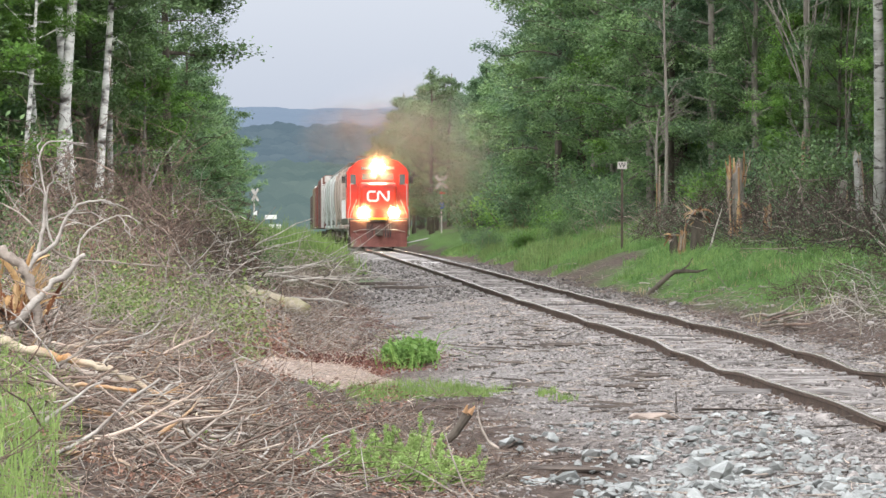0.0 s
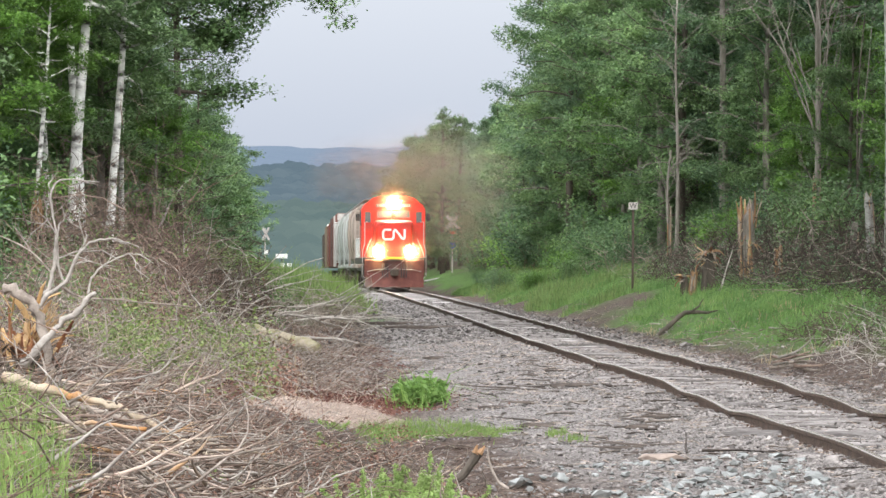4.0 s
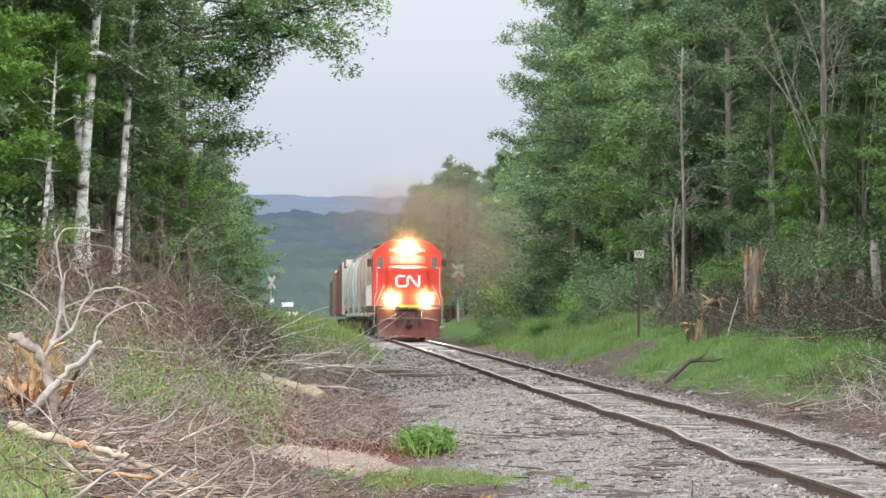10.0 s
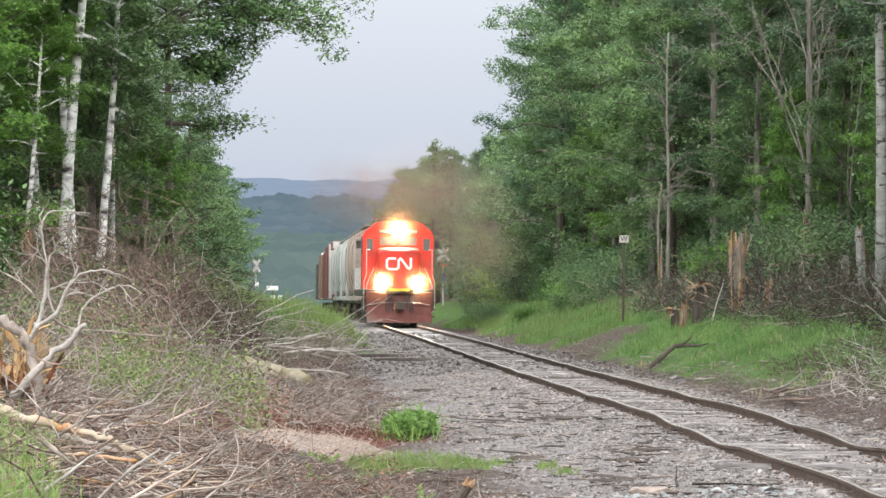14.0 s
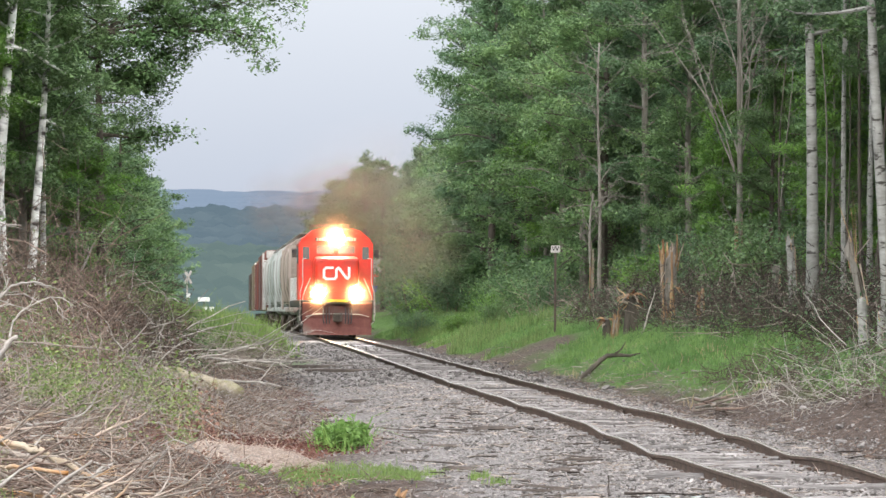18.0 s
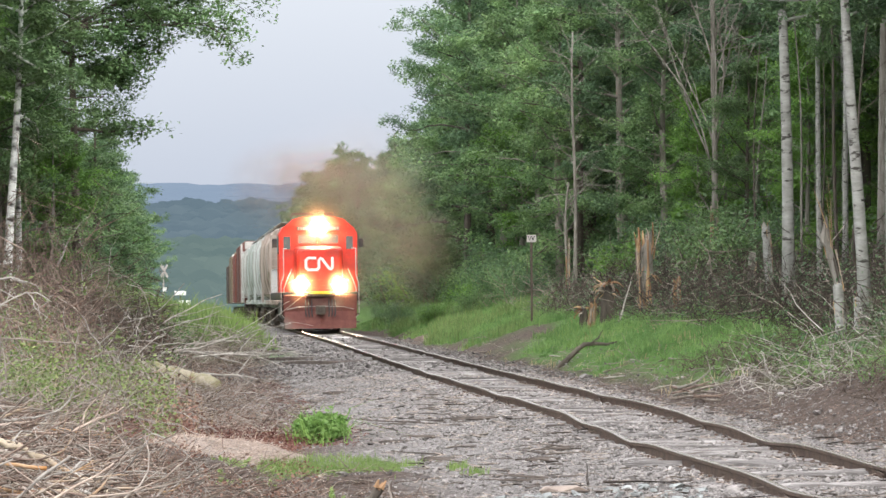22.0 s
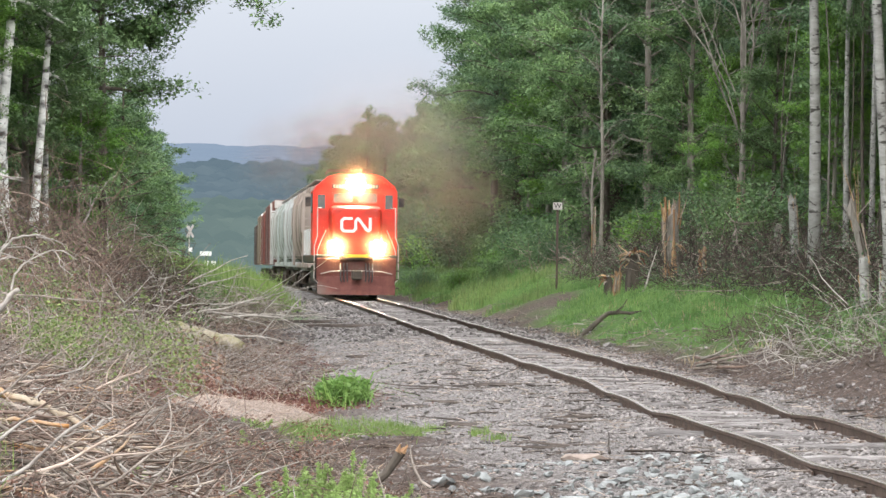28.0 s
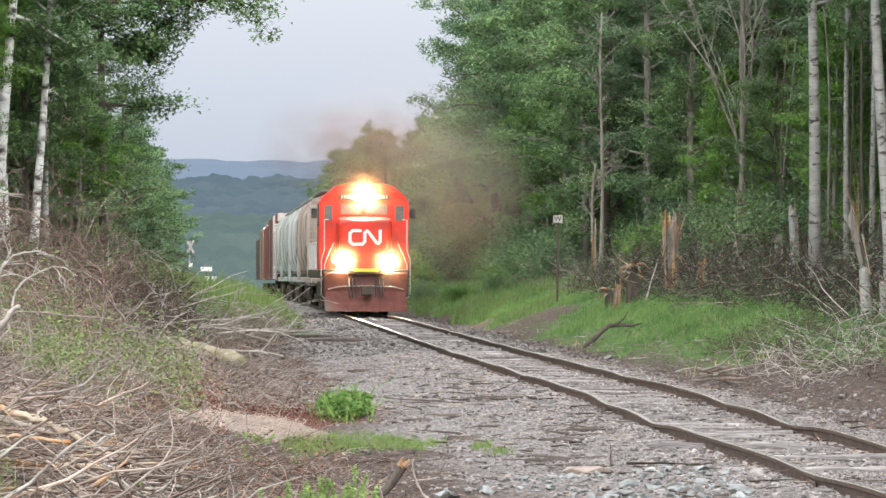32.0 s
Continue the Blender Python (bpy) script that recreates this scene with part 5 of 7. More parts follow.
M_BLUE = mat("blue_plate", (0.03, 0.07, 0.30), (0.05, 0.10, 0.38), 4, 0.5)
crossbuck(spot(-13.5, 289), "white crossed warning sign beside the road crossing", ((2.2, M_WHITE, "small_plate", 0.22, 0.16),), 55)
crossbuck(spot(-0.1, 276), "white crossed warning sign with a small blue plate", ((1.9, M_BLUE, "blue_plate", 0.2, 0.22), (2.8, M_RED, "red_plate", 0.18, 0.1)))
for x, y, wd, hd, z in ((-12.6, 296, 0.42, 0.16, 2.1), (-12.2, 288, 0.16, 0.18, 1.5), (-11.7, 288, 0.16, 0.18, 1.5)):
    b = thing("roadside_sign", "small white board on a short post near the crossing", "sign", "roadside boards")
    b.matrix_basis = Matrix.Translation(spot(x, y))
    part("post", Geo().box(-0.04, 0.04, -0.04, 0.04, -0.2, z, 0.008), M_POST, b)
    part("board", Geo().box(-wd, wd, -0.07, -0.045, z - hd, z + hd, 0.01), M_WHITE, b, "white board")

# road over the track
M_ASPHALT = mat("worn_asphalt", (0.24, 0.23, 0.22), (0.33, 0.32, 0.305), 8, 0.9, bump=0.3, stain=(0.30, 0.28, 0.25))
rings = [[(x, y, float(ground_z(x, y, 0)) * (1 - f) + f * float(track_z(y) - 0.03) + 0.1) for x, f in ((track_x(276) + o, 1 if abs(o) < 2.5 else max(0, 1 - (abs(o) - 2.5) / 5)) for o in (-40, -25, -15, -9, -6, -4, -2, 0, 2, 4, 6, 9, 15, 25, 40))] for y in (271, 274, 277, 280)]
road = Geo().loft(rings, closed=False, caps=False)
tagged(part("road", road, M_ASPHALT), "worn grey road across the track", "road", kind="structure")

# the wood's edge on the right: bare, broken and pale trunks
bare_tree("dead_tree", "tall thin grey dead tree at the wood's edge", spot(7.5, 136.5), 9.2, 0.075, 51, M_BARK, (0.006, 0), 24, 0.3, 1.1, 0.8)
bare_tree("dead_tree", "thin grey dead tree with a torn pale top", spot(7.22, 135.6), 4.2, 0.075, 52, M_BARK, (0.0, 0), 9, 0.55, 1.3, 1.0, scars=5)


def fan_tree(base):
    """A grey trunk that parts low down into long bare limbs fanned upwards."""
    rng = np.random.default_rng(53)
    tr = thing("forked_tree", "grey tree with bare limbs fanned upwards", "tree", "bare trunks at the edge of the wood")
    tr.matrix_basis = Matrix.Translation(base)
    path = [Vector((0.03 * math.sin(u * 5), 0, 11.5 * u - 0.3 * (u == 0))) for u in np.linspace(0, 1, 13)]
    part("trunk", Geo().tube(path, [0.125 * (1 - 0.25 * min(i, 3) / 3) * (1 - 0.055 * max(i - 3, 0)) for i in range(13)], 12), M_BARK, tr, smooth=True)
    for k, (h, a, ln) in enumerate(((3.4, -0.36, 5.5), (3.9, 0.22, 5.0), (3.0, -0.2, 7.0), (4.3, 0.3, 5.0), (4.2, -0.5, 4.6), (4.9, 0.5, 3.2), (4.6, -0.12, 5.5), (5.4, 0.12, 5.0), (5.2, -0.3, 4.5), (5.8, 0.34, 4.0), (6.6, -0.4, 3.4), (7.2, 0.4, 3.0), (1.9, -0.7, 1.5), (2.2, 0.75, 1.8))):
        g = Geo()
        limb(g, rng, (0, 0, h), (math.sin(a * 0.72), rng.normal(0, 0.15), math.cos(a * 0.72)), ln, 0.032 if ln > 2 else 0.02, 7, 0.09, 1)
        part("limb", g, M_BARK, tr, "bare crooked limb")
    torn_face(tr, rng, 2.8, 0.13, (0, 0), 5)


fan_tree(spot(11.1, 123.8))
broken_trunk("snag", "low torn orange stump", spot(8.35, 104), 0.95, 0.1, 56, M_BROWNWOOD, (0, 0), 10, 0.3)
broken_trunk("snag", "small torn orange stump in dead brush", spot(6.6, 112), 0.7, 0.1, 57, M_BROWNWOOD, (0.1, 0), 12, 0.3)
broken_trunk("snag", "pale grey snapped trunk with a torn top", spot(10.1, 97.5), 2.1, 0.1, 58, M_ASPEN, (-0.06, 0), 12, 0.22, M_FRESH, strips=1)
broken_trunk("snag", "short grey snapped trunk", spot(10.0, 101), 1.2, 0.1, 59, M_BARK, (0, 0), 9, 0.25, strips=2)
broken_trunk("snag", "leaning snapped trunk with a long pale tear", spot(9.26, 75.4), 2.3, 0.07, 60, M_BARK, (-0.2, 0), 9, 0.8, strips=2)
broken_trunk("snag", "short snapped trunk with fresh pale wood", spot(8.93, 73.7), 1.15, 0.09, 61, M_ASPEN, (-0.06, 0), 14, 0.14, M_FRESH, strips=1)
broken_trunk("snag", "small snapped trunk with fresh pale wood", spot(9.12, 72.6), 0.8, 0.075, 62, M_ASPEN, (-0.05, 0), 14, 0.25, M_FRESH, strips=2)
broken_trunk("snag", "torn orange trunk in the brush on the bank", spot(-8.9, 86.5), 1.9, 0.12, 99, M_BROWNWOOD, (0, 0), 14, 0.4)

rg = np.random.default_rng(180)
for k in range(9):
    y = 84 + 4.6 * k
    bare_tree("sapling", "thin grey trunk in the shade of the wood", spot(10.4 + 0.035 * (y - 84) + rg.uniform(0, 2.2), y), rg.uniform(6, 9), rg.uniform(0.028, 0.055), 900 + k, (M_BARK, M_DARKBARK)[k % 2], (rg.normal(0, 0.03), 0), 3, 0.4, 1.2, 0.9)

# the big shattered tree and the debris pile
def ribbon(rng, start, way, length, width, thick, curl, jitter=0.09):
    """A torn strip of wood: flat, uneven, bent by curl along its length."""
    p, w, rows = Vector(start), Vector(way).normalized(), []
    side = w.cross(Vector(rng.normal(0, 1, 3))).normalized()
    for u, q in ((0, 0.8), (0.25, 1), (0.5, rng.uniform(0.7, 1)), (0.75, rng.uniform(0.4, 0.9)), (1, rng.uniform(0.05, 0.5))):
        up = w.cross(side).normalized()
        rows.append([tuple(p + side * width * q), tuple(p + up * thick), tuple(p - side * width * q), tuple(p - up * thick)])
        w = (w + Vector(curl) + Vector(rng.normal(0, jitter, 3))).normalized()
        side = (side - w * side.dot(w)).normalized()
        p = p + w * (length / 4)
    return Geo().loft(rows)


def shattered_stump(base):
    """A stump burst into fans of fibres, curled ribbons and plates of bark."""
    rng = np.random.default_rng(101)
    s = thing("shattered_stump", "large shattered stump with orange splinters and grey bark", "tree stump")
    s.matrix_basis = Matrix.Translation(base)
    rings = []
    for i in range(6):
        rings.append([(math.cos(a) * 0.27 * (1.2 - 0.1 * i + rng.normal(0, 0.1)), math.sin(a) * 0.27 * (1.2 - 0.1 * i + rng.normal(0, 0.1)), -0.2 + i * 0.14 + (i == 5) * rng.uniform(-0.2, 0.2)) for a in (2 * math.pi * j / 16 for j in range(16))])
    part("trunk", Geo().loft(rings), M_REDWOOD, s, "dark red heartwood of the stump")
    for j in range(75):  # fine fibres fanned out to one side
        part("fibre", ribbon(rng, (0.12 + rng.normal(0, 0.05), -0.16 + rng.normal(0, 0.05), 0.22 + rng.uniform(0, 0.2)), (rng.normal(0.35, 0.4), rng.normal(-0.2, 0.25), 1.0), rng.uniform(0.18, 0.42), rng.uniform(0.003, 0.008), 0.003, (0.05, 0, -0.08)), (M_FRESH, M_SPLINTER)[j % 2], s)
    for j in range(70):  # broad ribbons that curl down
        a = rng.uniform(-3.1, 0.4)
        up = rng.uniform(0, 1) < 0.55
        part("splinter", ribbon(rng, (-0.1 + math.cos(a) * 0.2, math.sin(a) * 0.24, rng.uniform(0.0, 0.62)), (math.cos(a) * 0.5 + rng.normal(0, 0.35), math.sin(a) * 0.3, 1.0 if up else -0.7), rng.uniform(0.16, 0.42), rng.uniform(0.008, 0.035), rng.uniform(0.004, 0.01), (0, -0.03, -0.16 if up else -0.1)), (M_FRESH, M_SPLINTER, M_FRESH, M_TORN)[j % 4], s)
    for j in range(46):  # bark and dark shreds low down
        a = rng.uniform(-2.8, 0.0)
        part("bark_shred", ribbon(rng, (math.cos(a) * 0.3, math.sin(a) * 0.27, rng.uniform(-0.15, 0.3)), (math.cos(a) * 0.3 + rng.normal(0, 0.3), -0.2, rng.normal(0, 0.8)), rng.uniform(0.15, 0.4), rng.uniform(0.01, 0.04), 0.006, (0, 0, -0.1)), (M_REDWOOD, M_BARK, M_DARKBARK)[j % 3], s)
    return s


def shredded_stump(base, height, radius, seed, n=34):
    """A low stump whose top hangs down in a mop of torn wood."""
    rng = np.random.default_rng(seed)
    s = thing("snag", "low shredded stump with drooping orange splinters", "tree stump", "broken trunks at the edge of the wood")
    s.matrix_basis = Matrix.Translation(base)
    part("trunk", Geo().loft([[(math.cos(a) * radius * q * (1 + rng.normal(0, 0.1)), math.sin(a) * radius * q * (1 + rng.normal(0, 0.1)), z) for a in (2 * math.pi * j / 10 for j in range(10))] for z, q in ((-0.3, 1.3), (0.2 * height, 1.05), (0.6 * height, 0.9), (height * 0.9, 0.7))]), M_DARKBARK, s)
    for j in range(n):
        a = rng.uniform(0, 6.28)
        part("splinter", ribbon(rng, (math.cos(a) * radius * 0.6, math.sin(a) * radius * 0.6, height * rng.uniform(0.7, 1.0)), (math.cos(a) * 0.9, math.sin(a) * 0.6, rng.uniform(0.1, 0.9)), rng.uniform(0.2, 0.5), rng.uniform(0.012, 0.045), 0.01, (0, 0, -rng.uniform(0.1, 0.6)), 0.25), (M_BROWNWOOD, M_DARKBARK, M_SPLINTER, M_TORN, M_DARKBARK, M_REDWOOD)[j % 6], s)
    return s


def torn_snag(base, height, radius, seed):
    """A thick snapped trunk, bark on one side and long torn orange faces on the other, with a ragged two-horned top."""
    rng = np.random.default_rng(seed)
    s = thing("snag", "thick snapped trunk with torn orange wood", "tree stump", "broken trunks at the edge of the wood")
    s.matrix_basis = Matrix.Translation(base)
    rings = [[(math.cos(a) * radius * q * (1 + rng.normal(0, 0.07)) - 0.02 * z, math.sin(a) * radius * q * (1 + rng.normal(0, 0.07)), z * height + (0.3 * math.cos(a - 0.4) + rng.uniform(-0.15, 0.1)) * (z > 0.8)) for a in (2 * math.pi * j / 14 for j in range(14))] for z, q in ((-0.1, 1.35), (0.1, 1.1), (0.35, 1.0), (0.6, 0.95), (0.84, 0.9))]
    part("trunk", Geo().loft(rings), M_BARK, s)
    for j in range(22):
        a = -math.pi / 2 + rng.uniform(-1.5, 0.55)
        z0 = height * rng.uniform(0.0, 0.35)
        part("torn_face", ribbon(rng, (math.cos(a) * radius * 1.03, math.sin(a) * radius * 1.03, z0), (-0.02, 0.01, 1), height * rng.uniform(0.45, 0.62), rng.uniform(0.03, 0.075), 0.03, (0, 0, 0), 0.02), (M_BROWNWOOD, M_TORN, M_SPLINTER, M_DARKBARK, M_BARK)[j % 5], s)
    for j in range(22):
        x = (-0.75 if j % 2 else 0.7) * radius + rng.normal(0, 0.04)
        part("splinter", ribbon(rng, (x, rng.normal(0, radius * 0.4), height * rng.uniform(0.6, 0.75)), (0.12 * x / radius + rng.normal(0, 0.1), rng.normal(0, 0.1), 1), height * rng.uniform(0.15, 0.34), rng.uniform(0.015, 0.05), 0.015, (0, 0, 0), 0.05), (M_BROWNWOOD, M_SPLINTER, M_TORN, M_REDWOOD)[j % 4], s)
    for j in range(7):
        a = rng.uniform(-2.6, -0.3)
        part("hanging_strip", ribbon(rng, (math.cos(a) * radius, math.sin(a) * radius, height * rng.uniform(0.45, 0.8)), (math.cos(a), 0.4 * math.sin(a), rng.normal(0, 0.5)), rng.uniform(0.25, 0.5), 0.02, 0.008, (0, 0, -0.35)), (M_TORN, M_BROWNWOOD)[j % 2], s)


torn_snag(spot(7.85, 108), 2.45, 0.2, 54)
shredded_stump(spot(7.0, 111), 1.15, 0.17, 55)
shredded_stump(spot(6.45, 113), 0.6, 0.12, 56, 16)


def bent_branch(name, label, material, points, r0, r1, seed, twigs=0, knots=0.15):
    """A crooked branch through the points, smoothly bent, with knots and short side twigs."""
    rng = np.random.default_rng(seed)
    pts = [Vector(q) for q in points]
    line = []
    for i in range(len(pts) - 1):
        a, b, c, d = pts[max(i - 1, 0)], pts[i], pts[i + 1], pts[min(i + 2, len(pts) - 1)]
        for k in range(5):
            u = k / 5
            line.append(0.5 * (2 * b + (c - a) * u + (2 * a - 5 * b + 4 * c - d) * u * u + (3 * b - a - 3 * c + d) * u ** 3))
    line.append(pts[-1])
    n = len(line)
    line = [q + Vector(rng.normal(0, r0 * 0.22, 3)) for q in line]
    ob = part(name, Geo().tube(line, [(r0 + (r1 - r0) * i / (n - 1)) * (1 + rng.normal(0, knots)) for i in range(n)], 9), material, smooth=True)
    for k in range(twigs):
        i = int(rng.integers(n // 3, n - 1))
        w = (line[i] - line[i - 1]).normalized() + Vector(rng.normal(0, 0.6, 3)) * 0.9
        g = Geo()
        limb(g, rng, line[i], w, rng.uniform(0.18, 0.5), max(0.35 * (r0 + (r1 - r0) * i / n), 0.004), 2, 0.22, 1, 5)
        part("twig", g, material, ob, smooth=True)
    return tagged(ob, label, "branch", DEB)


DEB = "storm debris on the bank"
shattered_stump(spot(-4.02, 37.9, -0.02))
for k, (nm, lb, mt, pts, r0, r1, tw) in enumerate((
        ("bleached_branch", "thick grey limb bent out of the stump", M_DEADWOOD, ((-3.70, 37.2, -0.55), (-3.75, 37.2, -0.15), (-3.84, 37.2, 0.13), (-3.96, 37.2, 0.28), (-4.13, 37.2, 0.35)), 0.062, 0.055, 0),
        ("bleached_branch", "pale torn branch rising from the stump", M_BLEACHED, ((-3.95, 37.1, -0.36), (-3.84, 37.0, -0.24), (-3.65, 37.0, -0.01), (-3.44, 37.0, 0.17), (-3.28, 37.0, 0.34)), 0.05, 0.026, 0),
        ("bleached_branch", "curved pale branch rising and arching over the brush", M_BLEACHED, ((-3.87, 37.2, 0.11), (-3.75, 37.2, 0.28), (-3.57, 37.2, 0.42), (-3.46, 37.2, 0.67), (-3.26, 37.2, 0.81), (-2.99, 37.2, 0.78)), 0.03, 0.008, 3),
        ("bleached_branch", "hooked pale branch standing above the stump", M_BLEACHED, ((-3.76, 37.2, 0.28), (-3.69, 37.2, 0.5), (-3.66, 37.2, 0.86), (-3.71, 37.2, 1.2), (-3.61, 37.2, 1.35), (-3.26, 37.2, 1.33)), 0.024, 0.006, 2),
        ("bleached_branch", "thin upright grey branch above the stump", M_BLEACHED, ((-3.58, 37.2, 0.40), (-3.64, 37.2, 0.58), (-3.64, 37.2, 0.91), (-3.58, 37.2, 1.0), (-3.61, 37.2, 1.12)), 0.014, 0.005, 2),
        ("bleached_branch", "thin grey branch above the stump", M_BLEACHED, ((-3.66, 37.2, 0.62), (-3.46, 37.2, 0.7), (-3.28, 37.2, 0.73)), 0.009, 0.004, 2),
        ("bleached_branch", "long thin grey branch lying over the brush", M_DEADWOOD, ((-3.63, 37.3, 0.39), (-3.46, 37.3, 0.28), (-3.08, 37.3, 0.25), (-2.43, 37.3, 0.19)), 0.015, 0.006, 3),
        ("bleached_branch", "thin grey branch reaching back from the stump", M_DEADWOOD, ((-3.72, 37.4, 0.49), (-3.94, 37.4, 0.71), (-4.27, 37.4, 0.86)), 0.01, 0.005, 1),
        ("bleached_branch", "thin curved grey branch beside the stump", M_BLEACHED, ((-3.36, 37.2, 0.30), (-3.34, 37.3, 0.45), (-3.21, 37.3, 0.58), (-2.95, 37.3, 0.68), (-2.77, 37.3, 0.59)), 0.013, 0.004, 2),
        ("fallen_branch", "thick torn branch with orange wood on the pile", M_TORNWIDE, ((-3.64, 32.8, -0.22), (-3.37, 32.8, -0.3), (-3.05, 32.8, -0.38), (-2.73, 32.8, -0.47), (-2.36, 32.8, -0.64), (-1.87, 32.2, -0.81)), 0.055, 0.016, 2),
        ("fallen_branch", "long grey branch sloping down the pile", M_DEADWOOD, ((-3.11, 32.7, -0.42), (-2.67, 32.7, -0.56), (-2.31, 32.7, -0.74), (-1.9, 32.1, -0.83), (-1.44, 32.7, -0.93)), 0.034, 0.014, 3),
        ("fallen_branch", "bent pale branch with a torn yellow end", M_TORNWIDE, ((-3.18, 28.7, -0.4), (-3.0, 29.1, -0.43), (-2.86, 29.3, -0.39), (-2.62, 29.3, -0.36), (-2.23, 29.3, -0.4)), 0.026, 0.014, 1),
        ("fallen_branch", "torn orange branch low on the pile", M_TORNWIDE, ((-2.86, 29.3, -0.40), (-2.67, 29.2, -0.52), (-2.43, 29.7, -0.59), (-2.02, 29.8, -0.6)), 0.03, 0.014, 1),
        ("fallen_branch", "long grey stick leaning across the pile", M_BLEACHED, ((-2.32, 24.0, -0.42), (-2.15, 24.6, -0.35), (-1.92, 24.6, -0.15), (-1.72, 24.6, 0.0)), 0.017, 0.010, 1),
        ("fallen_branch", "brown branch at the foot of the pile", M_TORN, ((-2.4, 24.0, -0.4), (-2.08, 24.6, -0.48), (-1.79, 24.6, -0.58)), 0.02, 0.012, 1),
        ("fallen_branch", "pale bent branch at the end of the pile", M_BLEACHED, ((-2.02, 29.8, -0.76), (-1.72, 30.4, -0.78), (-1.37, 30.4, -0.82)), 0.02, 0.012, 2),
        ("fallen_branch", "long thin grey branch on the pile", M_DEADWOOD, ((-2.26, 27.7, -0.58), (-1.92, 28.3, -0.59), (-1.2, 28.3, -0.43)), 0.013, 0.006, 3),
        ("fallen_branch", "thin torn orange branch behind the pile", M_TORNWIDE, ((-3.07, 36.4, -0.62), (-2.75, 36.8, -0.56), (-2.49, 37.0, -0.6)), 0.02, 0.01, 1),
        ("fallen_branch", "white bent branch behind the pile", M_BLEACHED, ((-3.14, 37.2, -0.49), (-2.88, 37.2, -0.46), (-2.66, 37.2, -0.37), (-2.56, 37.2, -0.2)), 0.015, 0.007, 1),
        ("fallen_branch", "crooked grey branch rising behind the pile", M_DEADWOOD, ((-3.28, 37.0, -0.5), (-3.24, 37.0, -0.22), (-3.17, 37.0, -0.08), (-3.2, 37.0, 0.18)), 0.014, 0.007, 2),
        ("fallen_branch", "grey branch lying behind the pile", M_DEADWOOD, ((-3.56, 37.2, -0.39), (-3.14, 37.2, -0.37), (-2.72, 37.2, -0.42)), 0.017, 0.009, 3),
        ("fallen_branch", "brown branch sloping out of the pile", M_DARKBARK, ((-2.57, 27.7, -0.51), (-2.26, 27.7, -0.57), (-1.96, 27.3, -0.68), (-1.72, 27.1, -0.79)), 0.022, 0.012, 1))):
    bent_branch(nm, lb, mt, pts, r0 * 0.84, r1 * 0.84, 110 + k, tw)
rg = np.random.default_rng(109)
for k in range(225):
    y = rg.uniform(25.5, 37.5)
    x = -0.108 * y + 2.0 * rg.uniform(0, 1) ** 0.9
    h = 0.24 * max(0, 1 - ((x + 0.083 * y) / 1.2) ** 2) * rg.uniform(0, 1) + 0.03
    a = rg.normal(0, 0.85) + (math.pi if rg.random() < 0.4 else 0)
    mt = [M_DEADWOOD, M_BLEACHED, M_STRAW, M_BLEACHED, M_TWIG, M_DEADWOOD, M_TORN][int(rg.integers(7)) if rg.random() < 0.9 else 0]
    tagged(fallen_branch("stick", "broken grey-brown stick in the debris", mt, spot(x, y, h), (math.cos(a), math.sin(a) * 0.9, rg.normal(0.03, 0.26)), rg.lognormal(-0.6, 0.4), 0.004 + 0.012 * rg.uniform(0, 1) ** 2.4, 400 + k, 2 if k % 2 == 0 else 0, 0.13, 1 if k % 2 == 0 else 0, "stick"), group=DEB)
for k in range(95):
    y = rg.uniform(38, 78)
    tagged(fallen_branch("stick", "crooked pale stick in the brush on the bank", (M_BLEACHED, M_DEADWOOD, M_DEADWOOD)[k % 3], at_off(rg.uniform(-9.0, -5.2), y, 0.05 + rg.exponential(0.12)), (rg.normal(0, 1), rg.normal(0, 0.5), rg.normal(0.25, 0.4)), rg.uniform(0.4, 1.1) * (0.7 + y / 130), 0.004 + 0.007 * rg.uniform(0, 1) ** 2, 1000 + k, 2, 0.28, 1, "stick"), group=DEB)
q = Vector((-0.2, 33.0, -1.28))
stick = part("broken_stick", Geo().tube([q + Vector(p) for p in ((-0.04, 0, -0.04), (0.13, 0.01, 0.14), (0.29, 0.0, 0.27), (0.41, 0.02, 0.45))], [0.034, 0.036, 0.034, 0.042], 8), M_DARKBARK)
tagged(stick, "thick dark broken stick standing slanted out of the ground", "stick")
g = Geo()
for p in ((0, 0, 0), (0.02, -0.02, 0.012), (-0.02, -0.02, 0.02)):
    g.tube([q + Vector((0.40, 0, 0.43)) + Vector(p), q + Vector((0.43, 0, 0.485)) + Vector(p) * 1.5], [0.026, 0.006], 5)
part("torn_tip", g, M_BROWNWOOD, stick, "torn orange-brown tip")
q = spot(4.85, 95.6)
g = Geo().tube([q + Vector(p) for p in ((0, 0, 0.02), (0.22, 0, 0.22), (0.48, 0.02, 0.46), (0.62, 0.02, 0.56), (0.9, 0, 0.58), (1.15, 0, 0.56), (1.4, 0, 0.62))], [0.06, 0.065, 0.06, 0.055, 0.045, 0.035, 0.015], 7)
g.tube([q + Vector(p) for p in ((0.75, 0, 0.57), (0.95, -0.1, 0.72), (1.05, -0.1, 0.9))], [0.03, 0.02, 0.008], 5)
tagged(part("dark_branch", g, M_DARKBARK), "dark crooked branch lying on the grass verge", "branch")
fallen_branch("bleached_branch", "pale bare stick leaning in the brush at the wood's edge", M_BLEACHED, spot(7.0, 106.5), (0.45, 0.2, 1), 1.3, 0.03, 133, 0, 0.05, 0)
